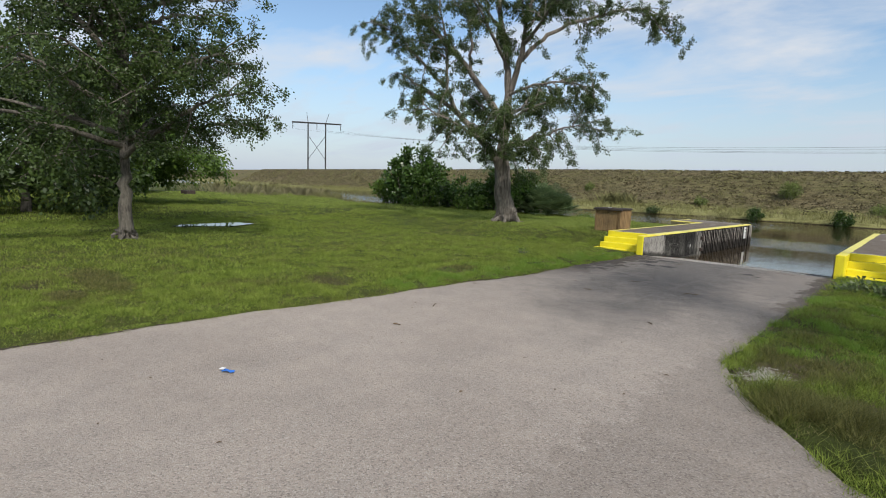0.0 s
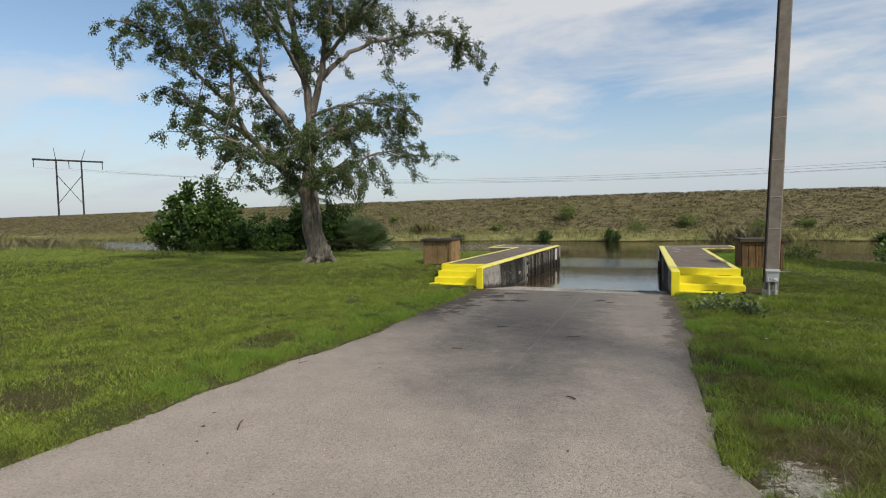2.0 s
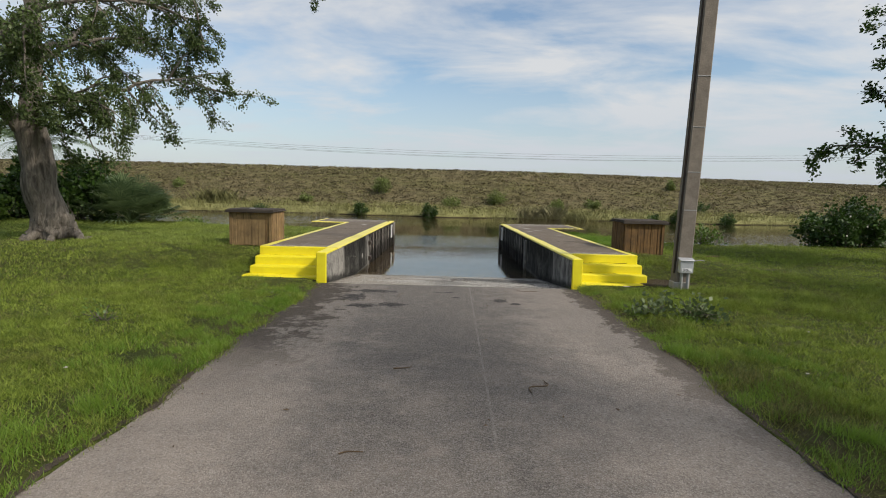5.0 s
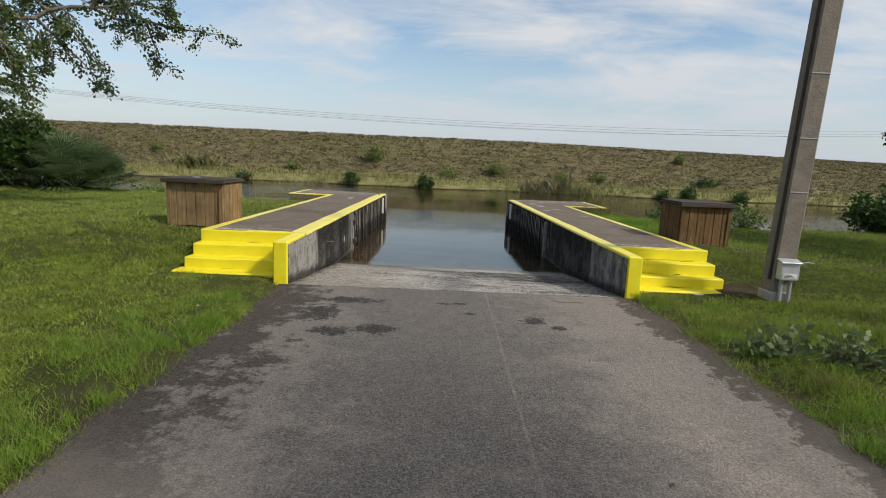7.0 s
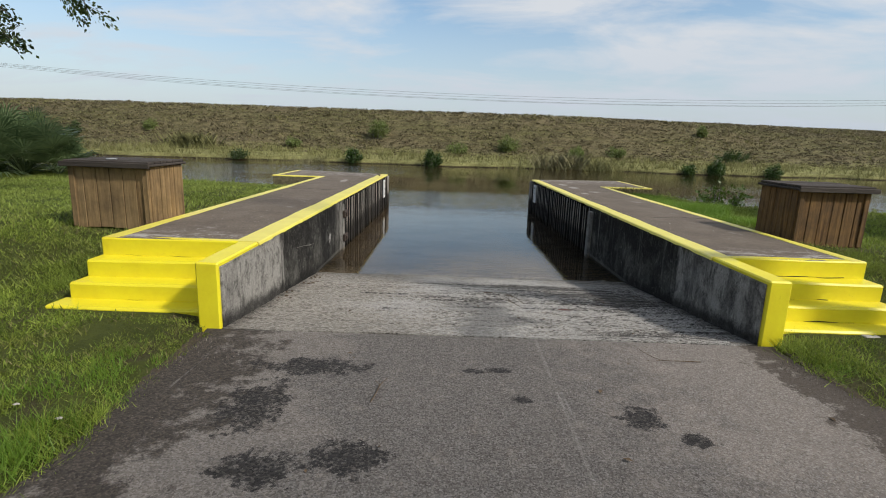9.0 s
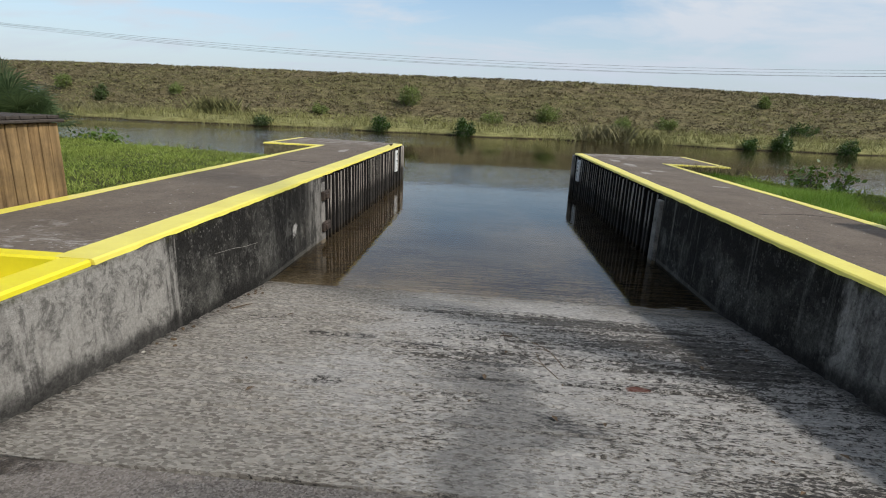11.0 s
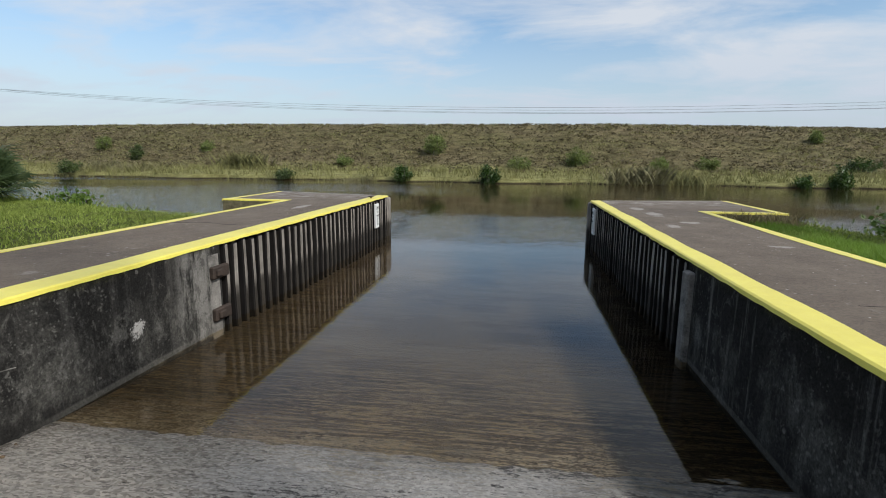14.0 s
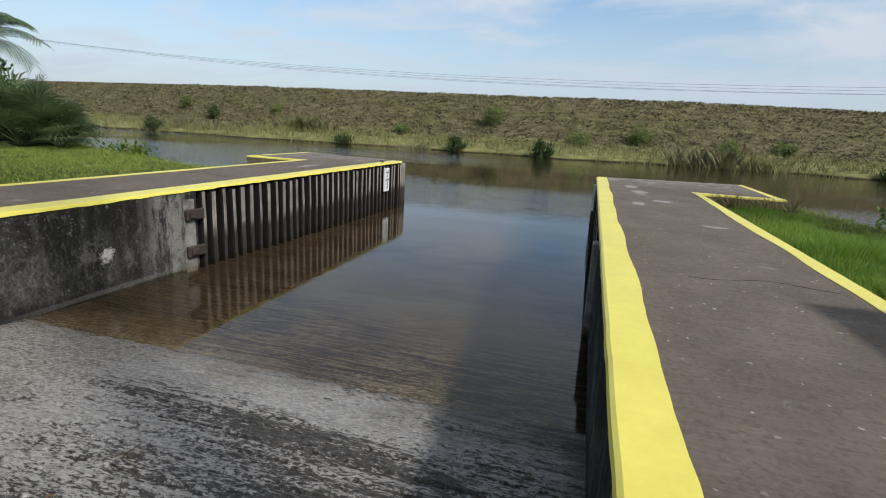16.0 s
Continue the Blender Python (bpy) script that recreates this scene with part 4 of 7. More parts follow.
def height(x, y):
    """The ground's height in metres, for arrays."""
    x, y = np.asarray(x, float), np.asarray(y, float)
    left = 0.035 + (0.35 * np.exp(-((x + 7.2) / 3.2) ** 2) + 0.21 * step_up(-x, 5.9, 13)) * step_up(y, 13.9 - 1.5 * step_up(-x, 7.4, 10.0), 15.7)
    left = left - 0.19 * step_up(-x, 22, 31) * step_up(y, 8, 16)
    left = left + 0.05 * step_up(-x, 7, 20) + 0.03 * rolling(x, y, 0.35)  * step_up(-x, 6.2, 9)
    right = 0.04 + 0.05 * step_up(y, 10, 13.5) * step_up(x, -0.6, 0.2) + 0.30 * np.exp(-((x - 0.2) / 2.2) ** 2) * step_up(y, 13.9, 15.7)
    right = right - 0.05 * step_up(y, 18.5, 21.2) * (1 - step_up(x, 2.0, 4.0))
    right = right + 0.02 * rolling(x, y, 0.5) * step_up(x, -1, 2)
    lawn = np.where(x < -3.5, left, right)
    on_road = (left_edge(y) + 0.05 < x) & (x < right_edge(y) - 0.05) & (y < JOINT_Y + 0.6)
    beside = np.minimum(np.abs(x - left_edge(y)), np.abs(x - right_edge(y)))
    lawn = np.where(y < JOINT_Y + 0.6, lawn - 0.035 * (1 - step_up(beside, 0.0, 0.35)), lawn)
    lawn = np.where(on_road, -0.09, lawn)
    # canal bed
    away = y - south_shore(x)
    z = lawn + (-0.55 - lawn) * step_up(away, -0.9, 0.5)
    z = z - 1.3 * step_up(away, 0.3, 3.5)
    in_cut = ((x > -5.72) & (x < -1.42) & (y > JOINT_Y + 0.05)) | ((x > -6.35) & (x < -0.75) & (y > 14.15))
    z = np.where(in_cut, np.minimum(z, -0.42 - RAMP_FALL * (y - JOINT_Y)), z)
    # far bank and levee
    c = crest(x)
    wander = 0.5 * np.sin(x * 0.31) + 0.35 * np.sin(x * 0.83 + 1) + 0.2 * np.sin(x * 2.1)
    shore = far_shore(x)
    up = y - shore - wander
    bank = -1.7 + 1.2 * step_up(up, -3.5, -0.1) + 0.48 * step_up(up, -0.1, 0.5) + 0.25 * step_up(up, 0.3, 4.0)
    foot = shore + 4.6
    rise = np.clip((y - foot) / (c - foot), 0, 1)
    bank = bank + 3.87 * (rise - 0.3 * np.sin(2 * np.pi * rise) / (2 * np.pi)) + 0.07 * rolling(x, y, 1.1) * (rise > 0) * (rise < 1)
    bank = bank - 2.6 * step_up(y, c + 5, c + 20)
    return np.where(y > shore - 6, np.maximum(bank, -1.7), z)


def left_edge(y):
    y = np.asarray(y, float)
    return -5.68 - 0.24 * step_up(-y, -9.5, -5.0) - 0.33 * step_up(-y, -5.5, -0.5) + 0.035 * np.sin(y * 1.7) + 0.02 * np.sin(y * 5.3)


def right_edge(y):
    y = np.asarray(y, float)
    e = -1.42 - 0.05 * step_up(-y, -10.0, -7.5) + 0.02 * np.sin(y * 2.1) + 0.015 * np.sin(y * 6.1)
    turn = np.clip((5.9 - y) / 2.0, 0, 1)
    return e + 1.2 * turn ** 1.4 + 40 * step_up(-y, -3.85, -2.6)


def lines(stops):
    out = [stops[0][0]]
    for (a, _), (b, n) in zip(stops, stops[1:]):
        out += list(np.linspace(a, b, n + 1)[1:])
    return np.array(out)


def build_ground():
    gx = lines([(-2500, 0), (-400, 8), (-120, 28), (-40, 80), (-16, 60), (-6.6, 38), (-5.5, 22), (-1.7, 14), (-0.9, 16), (6, 28), (16, 25), (60, 60), (150, 30), (400, 10), (2500, 8)])
    gy = lines([(-2500, 0), (-300, 6), (-40, 12), (-6, 30), (15, 84), (30, 45), (46, 20), (72, 62), (130, 29), (400, 10), (2500, 8)])
    X, Y = np.meshgrid(gx, gy)
    Z = height(X, Y)
    nx, ny = len(gx), len(gy)
    i, j = np.meshgrid(np.arange(nx - 1), np.arange(ny - 1))
    a = (j * nx + i).ravel()
    faces = np.stack([a, a + 1, a + nx + 1, a + nx], 1)
    me = mesh_of("ground", np.stack([X, Y, Z], -1).reshape(-1, 3), faces, GROUND, True)
    tagged(new("ground", me), "mown green lawn, canal bed and scrubby levee bank", "ground", kind="structure")


def build_road():
    ys = np.concatenate([np.linspace(-14, 2.0, 17), np.linspace(2.25, JOINT_Y - 0.006, 60)])
    cols = 27
    verts, faces = [], []
    for y in ys:
        a, b = float(left_edge(y)), min(float(right_edge(y)), 22.0)
        for k in range(cols):
            f = k / (cols - 1)
            x = a + (b - a) * min(max((k - 1) / (cols - 3), 0.0), 1.0)
            rim = k in (0, cols - 1)
            x += 0.012 * ((k == 0) - (k == cols - 1)) * -1
            drop = -0.09 if rim else 0.0
            verts.append((x, y, 0.005 + drop + 0.006 * math.sin(x * 1.3) * math.cos(y * 0.8) - 0.008 * step_up(y, 12.5, 13.6)))
    for r in range(len(ys) - 1):
        for k in range(cols - 1):
            a = r * cols + k
            faces.append((a, a + 1, a + cols + 1, a + cols))
    tagged(new("road", mesh_of("road", verts, faces, ROAD)), "weathered pale grey asphalt road, stained and shade-darkened towards the ramp", "road", kind="structure")


def build_ramp():
    """A sloping concrete slab with cross grooves cut into it."""
    x0, x1 = LEFT_X + 0.004, RIGHT_X - 0.004
    rng = np.random.default_rng(4)
    prof = [(JOINT_Y + 0.012, 0.0), (JOINT_Y + 0.25, 0.0)]
    y = JOINT_Y + 0.3
    while y < 20.5:
        w, d = rng.uniform(0.04, 0.09), rng.uniform(0.007, 0.014) * (1.0 if y < 16.0 else 0.3)
        prof += [(y, 0), (y + 0.012, -d), (y + w * 0.5, -d), (y + w * 0.5 + 0.012, 0)]
        y += w + rng.uniform(0.03, 0.09)
    prof += [(34.0, 0)]
    xs = np.linspace(x0, x1, 120)
    verts, faces = [], []
    for k, (yy, d) in enumerate(prof):
        rough = step_up(yy, 14.0, 14.6) * (1 - step_up(yy, 17.5, 18.5))
        for x in xs:
            wear = 0.5 + 0.5 * noise.noise(Vector((x * 1.3, yy * 1.3, 0)))
            verts.append((x, yy + 0.012 * noise.noise(Vector((x * 2, yy, 5))), -RAMP_FALL * (yy - JOINT_Y) + d * (0.35 + wear) + rough * (0.005 * noise.noise(Vector((x * 2.2, yy * 5.0, 9))) + 0.007 * noise.noise(Vector((x * 9.0, yy * 17.0, 2))))))
    n = len(xs)
    for r in range(len(prof) - 1):
        for k in range(n - 1):
            a = r * n + k
            faces.append((a, a + 1, a + n + 1, a + n))
    base = len(verts)
    verts += [(x0, prof[0][0], -0.3), (x1, prof[0][0], -0.3)]
    faces.append((base, base + 1, n - 1) + tuple(range(n - 2, -1, -1)))
    tagged(new("boat_ramp", mesh_of("boat_ramp", verts, faces, RAMP)), "grooved pale concrete boat ramp sloping down into the water", "boat ramp", kind="structure")


def build_water():
    xs = np.linspace(-700, 700, 15)
    verts = [(x, y, WATER_Z) for y in (14.6, 240.0) for x in xs]
    n = len(xs)
    faces = [(k, k + 1, n + k + 1, n + k) for k in range(n - 1)]
    ob = new("water", mesh_of("water", verts, faces, WATER))
    ob.visible_shadow = False
    tagged(ob, "dark brown still canal water reflecting the sky", "water", kind="structure")


def build_soil_edge(side, edge, y0, y1, wide, seed):
    """A crumbling strip of soil and thatch where the grass meets the road."""
    ys = np.arange(y0, y1, 0.035)
    r = np.random.default_rng(seed)
    e = edge(ys)
    inner = e - side * (0.004 + 0.030 * np.abs(np.sin(ys * 2.3) * np.sin(ys * 5.9 + 1)) + r.uniform(0, 0.022, len(ys)))
    outer = e + side * (wide * (0.6 + 0.5 * np.sin(ys * 1.7 + seed) * np.sin(ys * 4.1)) + r.uniform(0, 0.03, len(ys)))
    mid = 0.5 * (inner + outer)
    verts = np.concatenate([np.stack([inner, ys, np.full(len(ys), 0.008)], 1), np.stack([mid, ys, 0.008 + r.uniform(-0.004, 0.005, len(ys))], 1), np.stack([outer, ys, np.full(len(ys), -0.004)], 1)])
    n = len(ys)
    a = np.arange(n - 1)
    faces = np.concatenate([np.stack([a, a + 1, a + n + 1, a + n], 1), np.stack([a + n, a + n + 1, a + 2 * n + 1, a + 2 * n], 1)])
    tagged(new("soil_edge", mesh_of("soil_edge", verts, faces, SOIL)), "crumbling dark soil along the road's edge", "soil", kind="stuff")


def gravel_material():
    mat, nt, bsdf = new_material("loose_road_stones")
    rand = nt.nodes.new("ShaderNodeNewGeometry").outputs["Random Per Island"]
    col = mixed(nt, rand, (0.022, 0.018, 0.014), (0.150, 0.122, 0.096))
    col = mixed(nt, ranged(nt, rand, 0.90, 0.96), col, (0.34, 0.30, 0.25))
    nt.links.new(mixed(nt, calc(nt, "MULTIPLY", noise_of(nt, place_of(nt), 400, 3), 0.4), col, (0.03, 0.026, 0.022)), bsdf.inputs["Base Color"])
    bsdf.inputs["Roughness"].default_value = 0.9
    return mat


def build_gravel(x, y, size, seed, label):
    """Loose chips, each a low uneven four-sided stone, bedded in the road."""
    r = np.random.default_rng(seed)
    n = len(x)
    turn = r.uniform(0, 2 * np.pi, n)[:, None] + np.arange(4)[None] * (np.pi / 2) + r.uniform(-0.5, 0.5, (n, 4))
    reach = size[:, None] * r.uniform(0.6, 1.2, (n, 4))
    base = 0.005 + 0.006 * np.sin(x * 1.3) * np.cos(y * 0.8) - 0.012
    ring = np.stack([x[:, None] + reach * np.cos(turn), y[:, None] + reach * np.sin(turn), np.repeat(base[:, None], 4, 1)], 2)
    top = np.stack([x + r.normal(0, 0.25, n) * size, y + r.normal(0, 0.25, n) * size, base + 0.011 + size * r.uniform(0.35, 0.8, n)], 1)
    verts = np.concatenate([ring, top[:, None]], 1).reshape(-1, 3)
    at = (np.arange(n) * 5)[:, None]
    faces = np.concatenate([at + np.array([[k, (k + 1) % 4, 4]]) for k in range(4)])
    tagged(new("gravel", mesh_of("gravel", verts, faces, GRAVEL)), label, "gravel", kind="stuff")


def strew_gravel():
    r = np.random.default_rng(61)
    y = r.uniform(8.0, 13.4, 9000)
    x = left_edge(y) + np.abs(r.normal(0, 0.24, 9000)) * (0.6 + 0.5 * np.sin(y * 1.9) * np.sin(y * 0.7 + 1))
    build_gravel(x, y, r.uniform(0.003, 0.008, 9000), 62, "brown loose gravel along the crumbling west edge")
    y = r.uniform(6.6, 13.3, 9000)
    x = right_edge(y) + 0.05 - r.beta(1.2, 1.8, 9000) * (0.26 + 0.07 * np.sin(y * 2.1))
    build_gravel(x, y, r.uniform(0.003, 0.008, 9000), 63, "dark brown loose gravel along the road's east edge")
    y = r.uniform(5.0, 13.3, 1500)
    x = left_edge(y) + 0.3 + r.uniform(0, 1, 1500) * (right_edge(y) - left_edge(y) - 0.5)
    build_gravel(x, y, r.uniform(0.0015, 0.0045, 1500), 64, "single small stones strewn over the road")


GRAVEL = gravel_material()
build_ground()
build_soil_edge(-1, left_edge, 0.4, 13.5, 0.05, 1)
build_soil_edge(1, right_edge, 6.6, 13.5, 0.12, 2)
build_road()
strew_gravel()
build_ramp()
build_water()


# ---- the two docks ----
def letters(word, size):
    """Flat lettering as a mesh, centred on its place."""
    curve = bpy.data.curves.new("lettering", "FONT")
    curve.body, curve.size, curve.align_x, curve.align_y, curve.extrude = word, size, "CENTER", "CENTER", 0.0008
    ob = bpy.data.objects.new("lettering", curve)
    scene.collection.objects.link(ob)
    me = bpy.data.meshes.new_from_object(ob.evaluated_get(bpy.context.evaluated_depsgraph_get()))
    bpy.data.objects.remove(ob)
    me.materials.append(BLACK)
    return me


DECK_Z = 0.50


def build_dock(side, x_face, label):
    """side -1: reaches to the west of the ramp; 1: to the east. u runs outwards from the face."""
    wide = 1.39 if side < 0 else 1.37
    tip = 2.52 if side < 0 else 2.45
    near_wing = 22.40 if side < 0 else 21.98
    end0, end1 = (23.92, 24.55) if side < 0 else (23.70, 24.25)
    band = 0.205 if side < 0 else 0.165
    dock = thing("concrete_dock", pose(x_face, 0, 0), label, "dock", "docks beside the ramp")

    def pt(u, v):
        return (side * u, v)

    def end_at(u):
        return end0 + (end1 - end0) * u / tip

    deck_y = 14.42
    body = [(0.0, deck_y + 0.06), (wide - 0.01, deck_y + 0.06), (wide - 0.01, near_wing), (tip - 0.02, near_wing), (tip - 0.02, end_at(tip)), (0.22, end_at(0.22)), (0.22, 18.2), (0.0, 18.2)]
    part("retaining_wall", prism([pt(*p) for p in body], -2.1, DECK_Z - 0.022), WALL, dock, "lichen-blackened concrete wall")
    front = [(wide - 0.012, near_wing - 0.006), (tip - 0.014, near_wing - 0.006), (tip - 0.014, near_wing + 0.4), (tip - 0.05, near_wing + 0.4), (tip - 0.05, near_wing + 0.01), (wide - 0.012, near_wing + 0.01)]
    part("wing_front", prism([pt(*p) for p in front], -0.3, DECK_Z - 0.026), MOSSY, dock, "mossy olive-brown concrete face")
    deck = [(0.15, deck_y), (wide - 0.12, deck_y), (wide - 0.12, near_wing - 0.02), (wide - 0.1, near_wing + 0.12), (tip - 0.1, near_wing + 0.12),
            (tip - 0.1, end_at(tip) - 0.05), (0.15, end_at(0.15) - 0.05)]
    part("deck", prism([pt(*p) for p in deck], DECK_Z - 0.021, DECK_Z), DECK, dock, "worn grey-brown concrete deck")

    def stripe(points, wander, top=DECK_Z + 0.004, low=DECK_Z - 0.024, seed=0):
        """A painted edge band: two rails of points, the inner one ragged."""
        rng = random.Random(seed)
        bm = bmesh.new()
        rows = []
        (a0, b0), (a1, b1) = points
        count = max(2, int((Vector(a1) - Vector(a0)).length / 0.10))
        for k in range(count + 1):
            f = k / count
            a, b = Vector(a0).lerp(Vector(a1), f), Vector(b0).lerp(Vector(b1), f)
            away = (b - a).normalized()
            jig = (2.2 * wander * noise.noise(Vector((seed * 7.3, k * 0.13, side * 3.1))) + rng.uniform(-0.002, 0.002)) if 0 < k < count else 0
            b = b + away * jig
            a = a + away * rng.uniform(-0.002, 0.002)
            rows.append([bm.verts.new((*a, low - rng.uniform(-0.003, 0.006))), bm.verts.new((*(a + away * 0.006), top - 0.008)), bm.verts.new((*(a + away * 0.02), top)), bm.verts.new((*b, top + 0.0)), bm.verts.new((*b, low))])
        for p, q in zip(rows, rows[1:]):
            for m in range(4):
                bm.faces.new((p[m], q[m], q[m + 1], p[m + 1]))
        bm.faces.new(rows[0])
        bm.faces.new(rows[-1][::-1])
        bmesh.ops.recalc_face_normals(bm, faces=bm.faces)
        return bm

    def rails(a0, b0, a1, b1):
        return ((pt(*a0), pt(*b0)), (pt(*a1), pt(*b1)))

    part("edge_stripe", stripe(rails((-0.012, deck_y), (band, deck_y), (-0.012, end_at(0)), (band, end_at(0.2))), 0.010, seed=1), FADED, dock, "yellow painted edge stripe")
    part("edge_stripe", stripe(rails((wide, deck_y), (wide - 0.13, deck_y), (wide, near_wing), (wide - 0.12, near_wing)), 0.014, seed=2), FADED, dock)
    part("edge_stripe", stripe(rails((wide - 0.12, near_wing), (wide - 0.12, near_wing + 0.13), (tip, near_wing), (tip, near_wing + 0.13)), 0.012, seed=3), FADED, dock)
    part("edge_stripe", stripe(rails((tip, near_wing + 0.13), (tip - 0.12, near_wing + 0.13), (tip, end_at(tip)), (tip - 0.12, end_at(tip))), 0.012, seed=4), FADED, dock)
    part("end_stripe", stripe(rails((0.2, end_at(0.2)), (0.2, end_at(0.2) - 0.06), (tip - 0.1, end_at(tip)), (tip - 0.1, end_at(tip) - 0.06)), 0.01, seed=5), CONCRETE, dock, "pale bare end edge")
    # the front: stair of painted treads beside a painted end post
    x0, x1 = 0.0, side * 0.17
    part("end_post", block(x0, JOINT_Y, -0.45, x1, deck_y, DECK_Z + 0.003, 0.012, 0.003, 3, side), YELLOW, dock, "yellow painted wall end")
    wing_face = block(-side * 0.014, JOINT_Y + 0.03, -0.3, side * 0.01, deck_y + 0.3, DECK_Z - 0.03, 0.004)
    part("wall_face", wing_face, WALL, dock)
    treads = [("top_riser", deck_y - 0.012, deck_y + 0.20, DECK_Z + 0.002, 0.20), ("step", 14.215, deck_y + 0.03, 0.345, 0.18), ("step", 14.005, 14.25, 0.195, 0.18), ("base_pad", 13.80, 14.05, 0.062, 0.45)]
    rng_split = random.Random(31 + side)
    for k, (name, ya, yb, top, deep) in enumerate(treads):
        out = wide + (0.0, 0.02, 0.035, 0.10 if side < 0 else 0.19)[k]
        inner = side * 0.165
        if name == "top_riser":
            bm = block(inner, ya, top - deep, side * out, ya + 0.10, top, 0.012, 0.006, 4, k)
        else:
            bm = block(inner, ya, top - deep, side * out, yb, top, 0.016, 0.010, 4, k + side)
        part(name, bm, YELLOW, dock)
        if k in (0, 1, 2):
            # the paint has split along the foot of the riser
            foot_z = treads[k + 1][3]
            split = Shape()
            us = np.linspace(0.20 + 0.30 * rng_split.random(), out - 0.1 - 0.4 * rng_split.random(), 12)
            split.tube(np.stack([side * us, np.full(12, ya + 0.004), foot_z + 0.004 + 0.004 * np.sin(us * 17 + k)], 1), 0.002 + 0.004 * np.abs(np.sin(us * 7 + k)), 4)
            part("paint_split", split.mesh("paint_split", GAP), None, dock)
    # upright timbers along the outer half of the face
    rng = random.Random(7 + side)
    meshes = []
    for k in range(5):
        w = 0.070 + 0.022 * rng.random()
        bm = block(-0.055, -w / 2, -1.3, 0.055, w / 2, 0.455 + 0.005 * k, 0.012)
        bmesh.ops.subdivide_edges(bm, edges=[e for e in bm.edges if e.calc_length() > 1], cuts=4)
        for v in bm.verts:
            v.co += noise.noise_vector(v.co * 2.2 + Vector((k * 9, 0, 0))) * 0.012
        me = bpy.data.meshes.new("timber")
        bm.to_mesh(me)
        bm.free()
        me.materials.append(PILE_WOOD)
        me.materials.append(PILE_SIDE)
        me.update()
        # faces turned along the wall take the colour with the painted shade
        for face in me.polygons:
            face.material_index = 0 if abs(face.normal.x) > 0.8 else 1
        meshes.append(me)
    v = 18.30
    while v < end0 - 0.02:
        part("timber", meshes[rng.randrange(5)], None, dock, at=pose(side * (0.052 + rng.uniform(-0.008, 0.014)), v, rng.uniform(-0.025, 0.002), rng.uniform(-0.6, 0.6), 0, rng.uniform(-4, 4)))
        v += 0.165 + rng.uniform(-0.010, 0.010)
    # black blocks added behind the timbers as shade in their gaps
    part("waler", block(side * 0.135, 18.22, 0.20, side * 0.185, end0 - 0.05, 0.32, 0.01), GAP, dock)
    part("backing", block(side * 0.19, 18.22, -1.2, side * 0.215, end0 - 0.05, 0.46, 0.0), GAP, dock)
    part("corner_post", block(-side * 0.035, end0 - 0.03, -1.4, side * 0.16, end0 + 0.15, 0.46, 0.02, 0.01), PILE_WOOD, dock)
    if side > 0:
        part("wide_plank", block(-side * 0.045, 18.04, -1.2, side * 0.02, 18.19, 0.41, 0.012, 0.008), PALE_WALL, dock)
    else:
        for z in (0.24, -0.14):
            part("bracket", joined(block(-0.0, 18.02, z - 0.055, 0.05, 18.26, z + 0.055, 0.01), block(0.0, 18.05, z - 0.03, 0.075, 18.14, z + 0.03, 0.008)), RUST, dock, "rusted iron bracket")
        part("pilaster", block(-0.02, 18.02, -0.75, 0.008, 18.17, 0.40, 0.006, 0.006), PALE_WALL, dock)
    # depth board
    board = part("depth_board", block(-side * 0.036, 22.98, -0.03, side * 0.0, 23.20, 0.41, 0.006), WHITE, dock, "white depth board with black marks")
    for word, z, size in (("END", 0.335, 0.075), ("OF", 0.265, 0.060), ("RAMP", 0.19, 0.062)):
        part("lettering", letters(word, size), None, board, at=pose(-side * 0.0385, 23.09, z, 90, 0, 90 * (-side)))
    arrow = prism([(-0.012, 0.0), (0.012, 0.0), (0.012, 0.11), (0.03, 0.11), (0.0, 0.15), (-0.03, 0.11), (-0.012, 0.11)], -0.001, 0.001)
    part("arrow", arrow, BLACK, board, at=pose(-side * 0.0385, 23.09, 0.155, 90, 0, 90 * (-side)) @ pose(0, 0, 0, 0, 0, 180))
    if side < 0:
        scar = Shape()
        ys = np.linspace(15.57, 16.27, 16)
        scar.tube(np.stack([np.full(16, 0.0015), ys, 0.215 - 0.145 * (ys - 15.57) + 0.003 * np.sin(ys * 14)], 1), np.linspace(0.0016, 0.003, 16), 4)
        part("scratch", scar.mesh("scratch", PALE_WALL), None, dock, "long pale scratch in the black wall")
    crack = Shape()
    ya = 16.98 if side > 0 else 19.3
    us = np.linspace(0.45, wide - 0.2, 14)
    crack.tube(np.stack([side * us, ya + 0.05 * np.sin(us * 9) + 0.03 * us, np.full(14, DECK_Z - 0.0005)], 1), [0.0025] * 14, 4)
    part("crack", crack.mesh("crack", GAP), None, dock, "thin dark crack across the deck")
    if side > 0:
        part("base_slab", block(side * 0.9, 13.72, -0.3, side * 1.80, 14.12, 0.045, 0.02, 0.012, 3), CONCRETE, dock, "rough pale concrete under the lowest step")
    part("cleat", joined(block(side * 0.10, 23.2, DECK_Z, side * 0.13, 23.23, DECK_Z + 0.03, 0.004), block(side * 0.08, 23.15, DECK_Z + 0.025, side * 0.15, 23.28, DECK_Z + 0.04, 0.004)), RUST, dock) if side < 0 else None
    # the two faces draw together slightly towards the canal
    moved = set()
